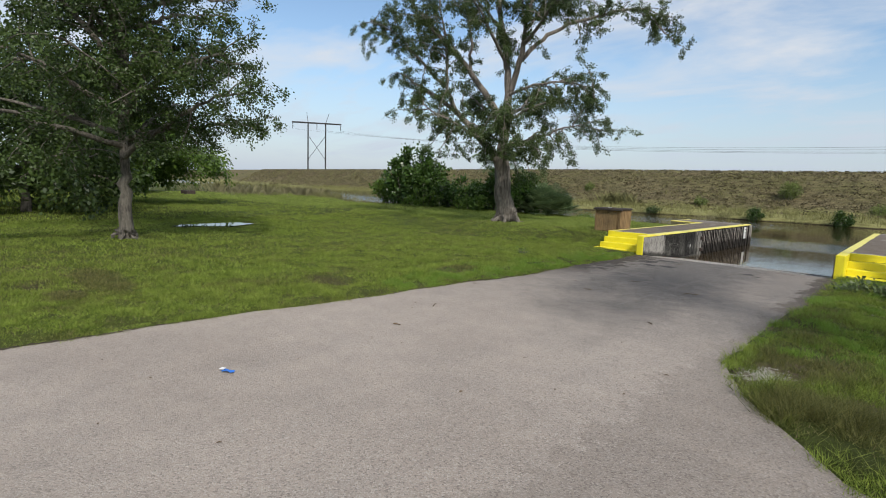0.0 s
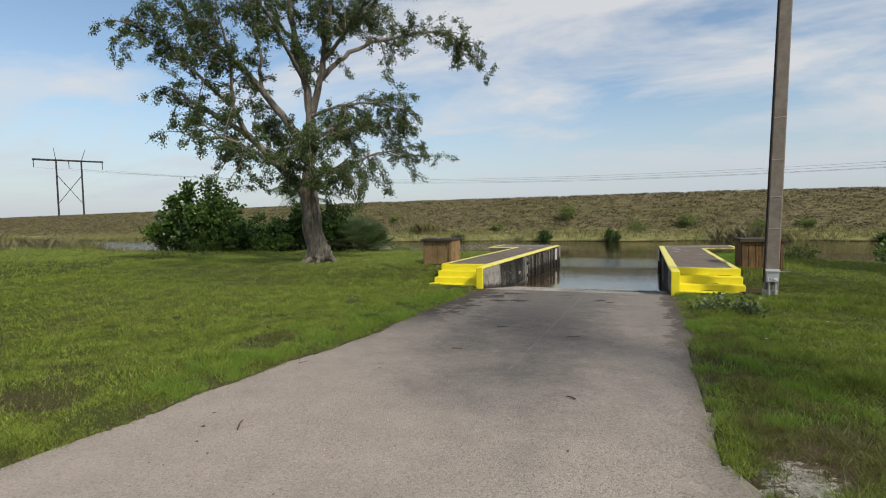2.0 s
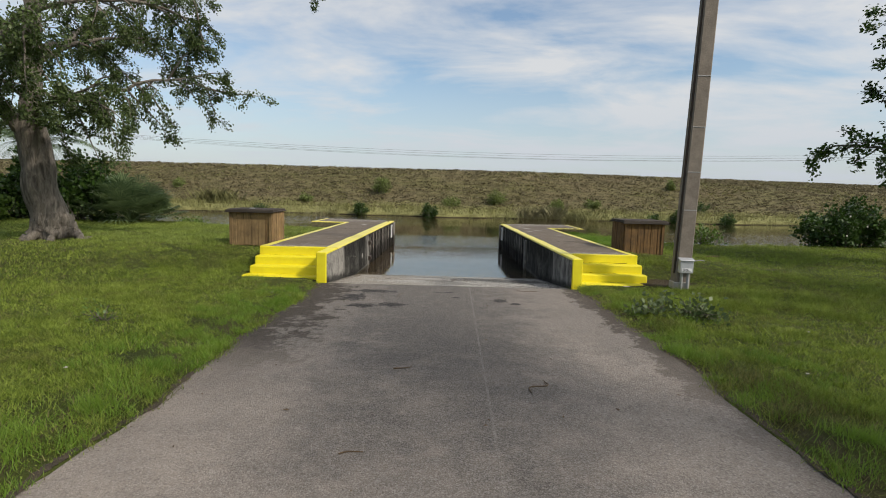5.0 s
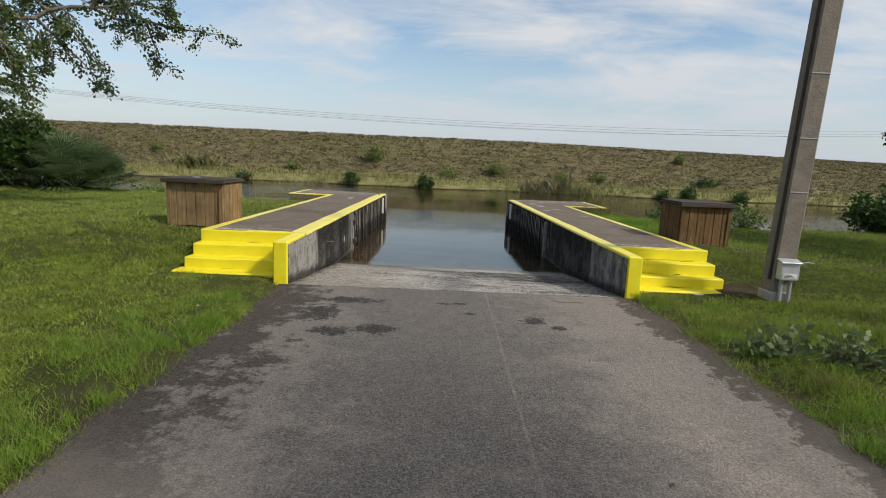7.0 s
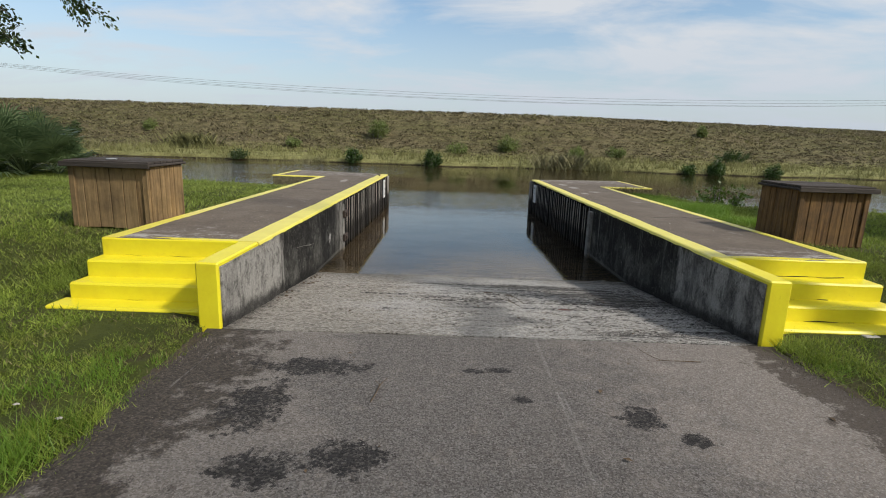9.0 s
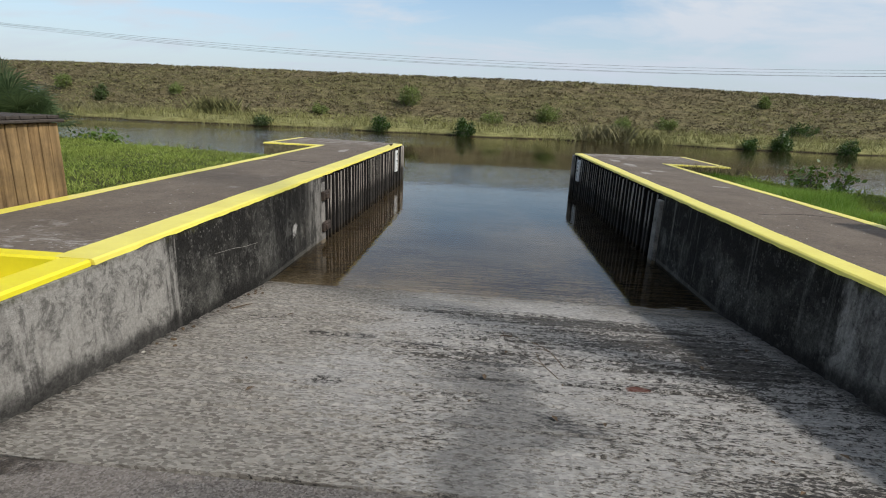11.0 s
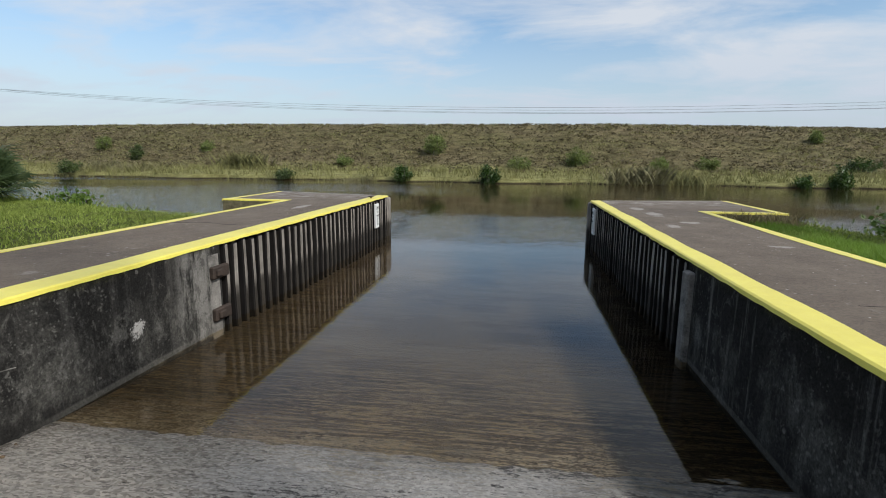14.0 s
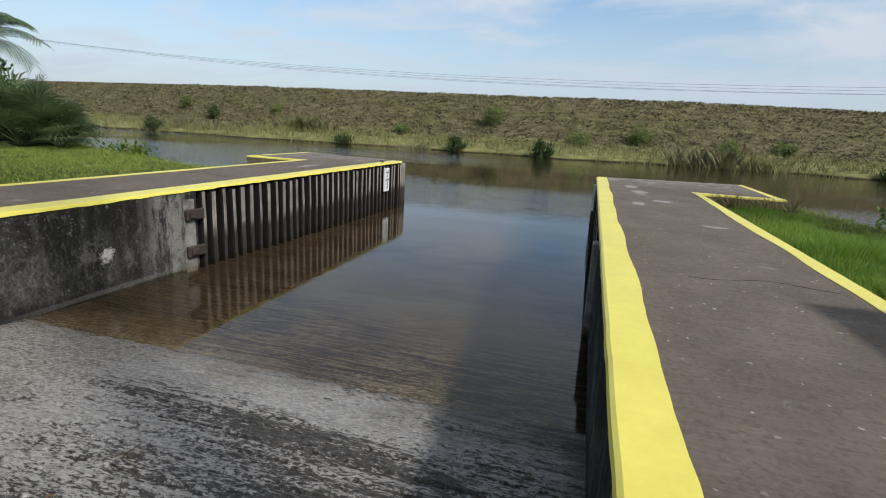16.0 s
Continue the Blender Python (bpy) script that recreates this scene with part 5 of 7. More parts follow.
    for ob in dock.children:
        base = ob.matrix_basis.translation
        if base.length > 1:
            base.x -= side * 0.009 * max(0.0, base.y - JOINT_Y)
            ob.matrix_basis.translation = base
        elif ob.data.name not in moved:
            moved.add(ob.data.name)
            for v in ob.data.vertices:
                near = min(max(1.0 - abs(v.co.x) / 1.2, 0.0), 1.0)
                v.co.x -= side * 0.009 * max(0.0, v.co.y - JOINT_Y) * near
        for sub in ob.children:
            sub.matrix_basis.translation.x -= side * 0.009 * max(0.0, sub.matrix_basis.translation.y - JOINT_Y)
    return dock


build_dock(-1, LEFT_X, "concrete boat dock with yellow steps and edges, lichen-blackened wall")
build_dock(1, RIGHT_X, "concrete boat dock with yellow steps beside the pole, shaded wall")


# ---- the wooden boxes ----
def build_box(at, w, d, h, label, hinge_front, wood):
    box = thing("wooden_box", at, label, "box", "wooden boxes beside the docks")
    rng = random.Random(int(w * 1000))
    for name, length, turn in (("front", w, 0), ("back", w, 180), ("side", d, 90), ("side", d, -90)):
        other = d if turn in (0, 180) else w
        n = 6 if name != "side" else 7
        pitch = length / n
        for k in range(n):
            u = -length / 2 + pitch * (k + 0.5)
            gap = 0.0035
            bm = block(-pitch / 2 + gap, -0.012, 0.01 + rng.uniform(-0.008, 0.008), pitch / 2 - gap, 0.012, h - 0.05, 0.004)
            part("board", bm, wood, box, at=pose(0, 0, 0, 0, 0, turn) @ pose(u, -other / 2 + rng.uniform(-0.003, 0.003), 0, 0, rng.uniform(-0.25, 0.25), 0))
    for sx in (-1, 1):
        for sy in (-1, 1):
            part("corner_post", block(-0.035, -0.035, 0.0, 0.035, 0.035, h - 0.05, 0.006), wood, box, at=pose(sx * (w / 2 - 0.035), sy * (d / 2 - 0.035), 0))
            part("corner_trim", block(-0.03, -0.010, 0.02, 0.03, 0.010, h - 0.06, 0.004), wood, box, at=pose(sx * (w / 2 - 0.03), sy * (d / 2 + 0.022), 0)) if sy < 0 else None
    part("lining", block(-w / 2 + 0.02, -d / 2 + 0.02, 0.03, w / 2 - 0.02, d / 2 - 0.02, h - 0.06, 0.004), RUST, box)
    lid = part("lid", block(-w / 2 - 0.05, -d / 2 - 0.06, h - 0.045, w / 2 + 0.05, d / 2 + 0.04, h - 0.02, 0.006), LID_WOOD, box, "dark weathered plank lid", at=pose(0, 0, 0, 0.8, 0, 0))
    n = 6
    pitch = (d + 0.06) / n
    for k in range(n):
        y = -d / 2 - 0.04 + pitch * (k + 0.5)
        part("lid_board", block(-w / 2 - 0.03, y - pitch / 2 + 0.004, h - 0.018, w / 2 + 0.03, y + pitch / 2 - 0.004, h + 0.008 + rng.uniform(-0.003, 0.003), 0.004), LID_WOOD, lid)
    part("lid_trim", block(-w / 2 - 0.055, -d / 2 - 0.075, h - 0.062, w / 2 + 0.055, -d / 2 - 0.05, h - 0.008, 0.005), LID_WOOD, lid)
    if hinge_front:
        ring = Shape()
        a = np.linspace(0, 2 * np.pi, 13)
        ring.tube(np.stack([0.05 * np.cos(a), 0.035 * np.sin(a) - d / 2 + 0.07, np.full(13, h + 0.022)], 1), [0.008] * 13, 6)
        part("handle", ring.mesh("handle", PIPE), None, lid, "steel ring handle")
    return box


build_box(pose(-7.51, 15.74, 0.385, 0, 0, -3), 0.87, 0.62, 0.73, "weathered brown plank storage box with dark lid on grass", True, BOX_WOOD)
build_box(pose(0.43, 16.08, 0.365, 0, 0, 4), 0.84, 0.62, 0.71, "shaded brown plank storage box with dark lid beside the dock", False, SHADED_BOX_WOOD)


# ---- utility pole ----
def build_pole():
    """A square, tapered concrete pole with a steel box on its road side."""
    base = Vector((0.20, 13.52, float(height(0.20, 13.52)) - 0.05))
    pole = thing("utility_pole", Matrix.Translation(base) @ pose(0, 0, 0, 0, 0, -4), "tall square weathered concrete pole with steel box", "pole")
    lean = np.array((0.030, 0.004))
    bm = bmesh.new()
    rings = []
    for z in np.linspace(-0.2, 11.5, 24):
        h = (0.235 - 0.005 * max(z, 0)) / 2
        c = h * 0.16
        out = [(-h + c, -h), (h - c, -h), (h, -h + c), (h, h - c), (h - c, h), (-h + c, h), (-h, h - c), (-h, -h + c)]
        rings.append([bm.verts.new((x + z * lean[0], y + z * lean[1], z)) for x, y in out])
    for p, q in zip(rings, rings[1:]):
        for k in range(8):
            bm.faces.new((p[k], p[(k + 1) % 8], q[(k + 1) % 8], q[k]))
    bm.faces.new(rings[0][::-1])
    bm.faces.new(rings[-1])
    bmesh.ops.recalc_face_normals(bm, faces=bm.faces)
    part("shaft", bm, POLE_MAT, pole)

    def at_z(z):
        return z * lean[0], z * lean[1] - (0.235 - 0.005 * z) / 2

    for z in (1.32, 1.92, 2.62, 3.4):
        x, y = at_z(z)
        part("strap", block(x - 0.097, y - 0.006, z - 0.006, x + 0.100, y + 0.01, z + 0.006, 0.002), PIPE, pole)
    # a dark strip near the corner of the west face
    channel = Shape()
    zs = np.linspace(0.30, 9.5, 12)
    channel.tube([(z * lean[0] - (0.235 - 0.005 * z) / 2 - 0.008, z * lean[1] - 0.066, z) for z in zs], [0.020] * 12, 6)
    part("cable_channel", channel.mesh("cable_channel", RUST), None, pole, "dark strip up the pole")
    x, y = at_z(0.42)
    box = part("enclosure", block(x - 0.100, y - 0.105, 0.32, x + 0.105, y - 0.004, 0.53, 0.008), STEEL, pole, "grey galvanised steel box")
    lid = block(x - 0.112, y - 0.125, 0.528, x + 0.118, y - 0.002, 0.545, 0.005)
    for v in lid.verts:
        v.co.z += 0.25 * (v.co.y - y + 0.07)
    part("lid", lid, STEEL, box)
    part("label_plate", block(x - 0.07, y - 0.108, 0.345, x + 0.08, y - 0.104, 0.40, 0.0), WHITE, box, "white blank label plate")
    for k in range(3):
        part("label_bar", block(x - 0.06, y - 0.1095, 0.352 + 0.015 * k, x + 0.06 - 0.02 * k, y - 0.1075, 0.359 + 0.015 * k, 0.0), BLACK, box)
    stub = Shape()
    stub.tube([(x - 0.05, y - 0.05, 0.02), (x - 0.05, y - 0.05, 0.33)], [0.022] * 2, 8)
    stub.tube([(x + 0.05, y - 0.05, 0.02), (x + 0.05, y - 0.05, 0.33)], [0.022] * 2, 8)
    part("conduit", stub.mesh("conduit", PIPE, True), None, pole, "grey metal conduit")
    arm = Shape()
    arm.tube([(x + 0.10, y - 0.02, 0.50), (x + 0.22, y - 0.03, 0.53), (x + 0.30, y - 0.03, 0.52)], [0.006, 0.006, 0.005], 5)
    part("wire_end", arm.mesh("wire_end", PIPE), None, pole)
    part("footing", block(-0.128, -0.135, -0.15, 0.11, 0.122, 0.16, 0.012, 0.006), CONCRETE, pole, "pale worn foot of the pole")


build_pole()


# ---- trees ----
def smooth_line(pts, n):
    """A soft curve through a few points."""
    pts = np.asarray(pts, float)
    t = np.linspace(0, len(pts) - 1, n)
    out = []
    for s in t:
        i = min(int(s), len(pts) - 2)
        f = s - i
        p0, p1, p2, p3 = pts[max(i - 1, 0)], pts[i], pts[i + 1], pts[min(i + 2, len(pts) - 1)]
        out.append(0.5 * (2 * p1 + (p2 - p0) * f + (2 * p0 - 5 * p1 + 4 * p2 - p3) * f * f + (3 * p1 - p0 - 3 * p2 + p3) * f ** 3))
    return np.array(out)


def unit(v):
    return v / (np.linalg.norm(v) + 1e-9)


def grow_tree(name, at, limbs, rng, bark, leaf, label, category="tree", sub=(0.7, 1.9), step=0.34, start=0.35, twig=(0.35, 0.75), leaf_size=0.08,
              per_twig=32, droop=0.25, slim=0.32, centre=(0, 0, 4), spread=0.13):
    """limbs: (points, first radius, last radius, leafy from this share of the length or None)."""
    tree = thing(name, at, label, category)
    wood, crown = Shape(), Shape()
    where, along = [], []
    centre = np.array(centre, float)
    for pts, r0, r1, leafy in limbs:
        n = max(6, 4 * len(pts))
        line = smooth_line(pts, n)
        line[1:-1] += rng.normal(0, 0.025, (n - 2, 3))
        f = np.linspace(0, 1, n)
        wood.tube(line, r0 + (r1 - r0) * f ** 0.8, 12 if r0 > 0.25 else 8)
        if leafy is None:
            continue
        seg = np.linalg.norm(np.diff(line, axis=0), axis=1)
        run = np.concatenate([[0], np.cumsum(seg)])
        for s in np.arange(run[-1] * leafy, run[-1], step):
            i = min(np.searchsorted(run, s), n - 1)
            p, d = line[i], unit(line[i] - line[i - 1])
            out = unit(p - centre)
            way = unit(d * 0.5 + out * 0.5 + rng.normal(0, 0.75, 3))
            length = rng.uniform(*sub)
            k = 6
            pos, path = p.copy(), [p.copy()]
            for _ in range(k):
                way = unit(way + rng.normal(0, 0.18, 3) + np.array((0, 0, -droop * 0.35)))
                pos = pos + way * length / k
                path.append(pos.copy())
            path = np.array(path)
            thick = 0.012 + 0.012 * length
            wood.tube(path, np.linspace(thick, 0.005, k + 1), 4)
            m = max(3, int(length / 0.2))
            for j in range(m):
                q = path[min(k, 1 + int(k * (j + rng.random()) / m))]
                tw = unit(way * 0.5 + rng.normal(0, 0.8, 3) + np.array((0, 0, -droop)))
                tl = rng.uniform(*twig)
                end = q + tw * tl
                wood.tube([q, (q + end) / 2 + rng.normal(0, 0.03, 3), end], [0.006, 0.004, 0.003], 3)
                cnt = int(per_twig * rng.uniform(0.5, 1.4))
                g = rng.random(cnt) ** 0.7
                where.append(q + np.outer(g, end - q) + rng.normal(0, spread, (cnt, 3)))
                along.append(np.repeat([tw + np.array((0, 0, -0.4 * droop))], cnt, 0))
    crown.leaves(np.concatenate(where), np.concatenate(along), leaf_size, rng, slim)
    part("trunk", wood.mesh("trunk", bark, True), None, tree)
    part("crown", crown.mesh("crown", leaf), None, tree)
    return tree


def root_flare(r, h=0.5, n=7, seed=1):
    rng = np.random.default_rng(seed)
    out = []
    for k in range(n):
        a = 2 * math.pi * k / n + rng.uniform(-0.3, 0.3)
        reach = r * rng.uniform(1.5, 2.3)
        c, s = math.cos(a), math.sin(a)
        out.append(([(c * r * 0.55, s * r * 0.55, h), (c * r * 0.95, s * r * 0.95, 0.14), (c * reach, s * reach, -0.08)], r * 0.42, r * 0.12, None))
    return out


# the large tree by the west dock; local x to the camera's right as it comes in
BIG_TREE = [
    ([(0, 0, -0.1), (-0.06, 0, 0.5), (-0.22, 0, 1.5), (-0.36, 0, 2.9)], 0.47, 0.33, None),
    ([(-0.36, 0, 2.7), (-0.28, 0.05, 4.1), (-0.2, 0.1, 5.7), (-0.4, 0.2, 7.1), (-0.67, 0.3, 8.7), (-1.0, 0.4, 11.2)], 0.27, 0.07, 0.45),
    ([(-0.36, 0, 2.5), (-1.2, -0.2, 3.5), (-2.2, -0.3, 4.5), (-3.5, -0.2, 5.5), (-4.9, 0.2, 6.4)], 0.22, 0.05, 0.38),
    ([(-2.2, -0.3, 4.5), (-2.8, -0.6, 5.7), (-2.9, -0.8, 7.6), (-3.3, -0.9, 9.0)], 0.10, 0.03, 0.30),
    ([(-0.28, 0, 4.0), (-1.06, 0.5, 5.4), (-2.0, 0.9, 6.7), (-3.2, 1.3, 8.1), (-4.5, 1.8, 9.6)], 0.20, 0.06, 0.50),
    ([(-2.0, 0.9, 6.7), (-2.0, 0.6, 8.2), (-2.3, 0.4, 9.8)], 0.09, 0.03, 0.4),
    ([(-0.2, 0.1, 5.6), (0.27, -0.2, 7.1), (0.42, -0.4, 8.4), (1.0, -0.6, 10.8)], 0.17, 0.05, 0.40),
    ([(0.2, -0.1, 6.9), (0.9, 0.2, 7.7), (2.0, 0.4, 8.5), (3.6, 0.5, 9.0), (5.2, 0.4, 9.2), (6.2, 0.3, 8.2)], 0.12, 0.03, 0.33),
    ([(-0.2, 0.1, 5.5), (0.6, -0.6, 5.8), (1.7, -1.1, 5.9), (2.7, -1.3, 5.8), (3.3, -1.4, 5.2)], 0.075, 0.02, 0.12),
    ([(-0.3, 0, 3.3), (0.5, -0.6, 3.5), (1.3, -0.9, 3.7), (2.3, -1.1, 4.1), (3.3, -1.2, 4.1)], 0.08, 0.02, 0.18),
    ([(-0.3, 0, 3.6), (-0.6, -1.2, 4.1), (-0.5, -2.4, 4.4), (-0.2, -3.4, 4.6)], 0.09, 0.03, 0.22),
    ([(-0.3, 0.1, 4.6), (0.4, 1.4, 5.2), (0.8, 2.8, 6.0), (1.2, 4.2, 6.6)], 0.11, 0.03, 0.35),
    ([(-0.3, 0.1, 4.4), (-1.0, 1.6, 4.9), (-1.8, 3.0, 5.7), (-2.3, 4.4, 6.2)], 0.11, 0.03, 0.35),
    ([(-0.4, 0.2, 7.0), (-1.2, -1.4, 8.2), (-2.0, -2.7, 9.2)], 0.10, 0.03, 0.3),
    ([(0.3, -0.2, 7.4), (1.4, -1.8, 8.6), (2.4, -3.0, 9.4)], 0.10, 0.03, 0.3),
    ([(-1.2, -0.2, 3.5), (-1.9, -1.3, 3.9), (-2.9, -2.0, 4.4), (-3.8, -2.3, 4.9)], 0.09, 0.02, 0.3),
    ([(-0.36, 0, 3.0), (0.1, -1.0, 3.3), (0.5, -1.9, 3.4), (1.0, -2.6, 3.6)], 0.07, 0.02, 0.2),
    ([(-0.36, 0, 3.4), (-1.0, -0.9, 3.9), (-1.5, -1.6, 4.1)], 0.06, 0.02, 0.2),
    ([(-0.3, 0, 4.2), (0.5, 0.3, 4.9), (1.4, 0.5, 5.3), (2.4, 0.6, 5.4)], 0.08, 0.02, 0.3),
    ([(0.42, -0.4, 8.2), (1.4, 0.4, 9.4), (2.6, 1.0, 10.3)], 0.08, 0.02, 0.2),
    ([(-0.67, 0.3, 8.5), (-1.8, 0.8, 9.8), (-2.8, 1.2, 11.0)], 0.08, 0.02, 0.2),
    ([(-2.8, -0.6, 5.7), (-4.2, -0.4, 7.0), (-5.4, -0.2, 8.2), (-6.5, 0.0, 8.7)], 0.08, 0.02, 0.3),
    ([(-2.9, -0.8, 7.4), (-4.0, -1.0, 8.6), (-5.0, -1.0, 9.8)], 0.07, 0.02, 0.2),
    ([(0.42, -0.4, 8.4), (0.2, 0.4, 9.6), (0.4, 0.9, 11.0)], 0.07, 0.02, 0.2),
] + root_flare(0.47, 0.55, 8, 3)
BIG_TREE = [([(x * 0.88, y * 0.88, z * 0.88) for x, y, z in pts], a * 0.88, b * 0.88, leafy) for pts, a, b, leafy in BIG_TREE]
grow_tree("shade_tree", pose(-12.38, 16.62, float(height(-12.38, 16.62)) - 0.02, 0, 0, 35.9), BIG_TREE, np.random.default_rng(11), BARK, TREE_LEAF,
          "large leaning grey-barked tree with sparse grey-green crown on the lawn", leaf_size=0.060, per_twig=110, droop=0.35, centre=(-0.4, 0, 4.5), step=0.17, sub=(0.5, 1.5), twig=(0.22, 0.5), spread=0.055)


def round_limbs(rng, trunk_h, trunk_r, count, reach, top, low, rise=(0.15, 0.9)):
    limbs = [([(0, 0, -0.1), (0.03, 0.02, trunk_h * 0.5), (0.0, 0.05, trunk_h), (0.1, 0.1, (trunk_h + top) / 2), (0.0, 0.2, top)], trunk_r, 0.03, 0.42)]
    for k in range(count):
        a = 2.4 * k + rng.uniform(-0.4, 0.4)
        z0 = trunk_h * 0.9 + (top - trunk_h) * 0.62 * k / count
        up = rng.uniform(*rise) * reach
        r = reach * (1.0 - 0.35 * k / count) * rng.uniform(0.8, 1.12)
        c, s = math.cos(a), math.sin(a)
        limbs.append(([(0, 0, z0), (c * r * 0.35, s * r * 0.35, z0 + up * 0.42), (c * r * 0.7, s * r * 0.7, z0 + up * 0.75), (c * r, s * r, max(low, z0 + up * 0.85))], trunk_r * 0.42, 0.02, 0.22))
    return limbs


rng = np.random.default_rng(21)
oak = round_limbs(rng, 2.2, 0.19, 30, 3.2, 8.8, 2.3, (0.10, 0.85)) + root_flare(0.19, 0.25, 6, 5)
grow_tree("oak_tree", pose(-14.3, 3.85, float(height(-14.3, 3.85)) - 0.02, 0, 0, 20), oak, rng, DARK_BARK, OAK_LEAF,
          "dense dark green oak with a straight pale trunk on the lawn", leaf_size=0.064, per_twig=92, droop=0.22, centre=(0, 0, 3.6), step=0.25, sub=(0.5, 1.3), twig=(0.25, 0.55), spread=0.075)
# trees farther back on the west lawn
for k, (x, y, reach, top, n, size) in enumerate(((-24.5, 3.2, 4.0, 7.5, 13, 0.15), (-31.0, 8.2, 4.2, 6.4, 13, 0.17), (-38.0, -1.5, 5.0, 8.5, 13, 0.19), (-27.5, -3.0, 4.4, 8.0, 13, 0.16), (-48.0, 10.0, 4.6, 6.8, 12, 0.2))):
    rng = np.random.default_rng(40 + k)
    grow_tree("oak_tree", pose(x, y, float(height(x, y)) - 0.02, 0, 0, 50 * k), round_limbs(rng, 1.3, 0.2, n + 3, reach, top, 0.5, (-0.25, 0.55)), rng, DARK_BARK, BRIGHT_LEAF if k == 1 else OAK_LEAF,
              "leafy green oak farther back on the lawn", leaf_size=size * 1.1, per_twig=40, droop=0.3, centre=(0, 0, 3.2), step=0.36, sub=(0.8, 1.8), spread=0.2)
# tree at the east edge of the lawn
rng = np.random.default_rng(61)
grow_tree("broadleaf_tree", pose(8.4, 16.9, float(height(8.4, 16.9)) - 0.02), round_limbs(rng, 2.2, 0.15, 46, 2.4, 8.6, 2.3, (0.05, 0.9)), rng, DARK_BARK, BUSH_LEAF,
          "dark glossy broadleaf tree at the lawn's edge", leaf_size=0.095, per_twig=44, droop=0.15, centre=(0, 0, 3.4), step=0.25, sub=(0.35, 0.9), twig=(0.2, 0.42), slim=0.32, spread=0.07)
# two unseen trees, added on the east lawn to cast shade over it
for k, (x, y, reach, top) in enumerate(((4.8, 4.9, 3.3, 12.0), (9.0, 10.2, 2.8, 7.2))):
    rng = np.random.default_rng(70 + k)
    grow_tree("shade_tree", pose(x, y, float(height(x, y)) - 0.02, 0, 0, 40 * k), round_limbs(rng, (4.2, 2.4)[k], 0.2, (22, 15)[k], reach, top, 3.0, (0.2, 0.8)), rng, DARK_BARK, OAK_LEAF,
              "unseen open-crowned tree added to shade the east lawn", leaf_size=0.17, per_twig=(3, 12)[k], droop=0.25, centre=(0, 0, 3.6), step=(1.0, 0.55)[k], sub=(0.7, 1.5), spread=0.12)

# ---- bushes ----
def bush(name, x, y, wide, tall, leaf, label, rng, leaf_size=0.16, stems=14, per_twig=14, deep=None, category="bush", group=""):
    deep = deep or wide
    b = thing(name, pose(x, y, float(height(x, y)) - 0.03), label, category, group)
    wood, crown = Shape(), Shape()
    where, along = [], []
    for k in range(stems):
        a, r = rng.uniform(0, 2 * np.pi), math.sqrt(rng.random())
        foot = np.array((0.25 * r * math.cos(a) * wide, 0.25 * r * math.sin(a) * deep, 0))
        tip = np.array((r * math.cos(a) * wide * 0.5, r * math.sin(a) * deep * 0.5, tall * (1 - 0.5 * r * r) * rng.uniform(0.75, 1.05)))
        line = smooth_line([foot, (foot + tip) / 2 + rng.normal(0, 0.08 * tall, 3) * (1, 1, 0.3), tip], 7)
        wood.tube(line, np.linspace(0.012 + 0.012 * tall, 0.006, 7), 5)
        for j in range(max(4, int(7 * tall))):
            p = line[rng.integers(1, 7)] if tall < 1.2 else line[rng.integers(2, 7)]
            tw = unit(rng.normal(0, 1, 3) + unit(tip - foot) * 0.5 + np.array((0, 0, 0.1)))
            end = p + tw * rng.uniform(0.18, 0.42) * max(0.5, min(1.4, tall * 0.55))
            wood.tube([p, end], [0.007, 0.004], 3)
            cnt = int(per_twig * rng.uniform(0.6, 1.4))
            where.append(p + np.outer(rng.random(cnt) ** 0.6, end - p) + rng.normal(0, 0.07 + 0.02 * tall, (cnt, 3)))
            along.append(np.repeat([tw], cnt, 0))
    where = np.concatenate(where)
    where[:, 2] = np.maximum(where[:, 2], 0.03)
    crown.leaves(where, np.concatenate(along), leaf_size, rng, 0.36, 0.1)
    tagged(part("twig_stuff", wood.mesh("twig_stuff", DARK_BARK), None, b), kind="stuff")
    part("foliage", crown.mesh("foliage", leaf), None, b)
    return b


for k, (x, y, w, t, leaf, size, stems, label) in enumerate((
        (-24.2, 22.6, 4.2, 3.3, BUSH_LEAF, 0.20, 30, "tall broad-leaved dark green bush behind the lawn"),
        (-27.0, 23.6, 3.4, 2.3, BRIGHT_LEAF, 0.15, 22, "light green leafy bush at the shore"),
        (-20.6, 22.9, 3.6, 1.7, BUSH_LEAF, 0.17, 26, "dark tangled bush beside the big tree"),
        (-17.9, 22.9, 2.4, 1.9, BUSH_LEAF, 0.17, 18, "dark bush behind the tree trunk"),
        (-15.9, 22.9, 2.2, 2.1, BUSH_LEAF, 0.15, 15, "dark bush behind the tree trunk"),
        (-22.0, 21.3, 2.6, 1.0, BRIGHT_LEAF, 0.13, 14, "low bright green shrub along the lawn"),
        (-18.6, 21.6, 2.2, 0.9, BRIGHT_LEAF, 0.13, 12, "low bright green shrub along the lawn"),
        (10.3, 23.0, 3.0, 1.5, BUSH_LEAF, 0.12, 46, "dark spreading bush at the canal's edge"))):
    bush("bush", x, y, w, t, leaf, label, np.random.default_rng(100 + k), size, stems, 17, w * 0.75)
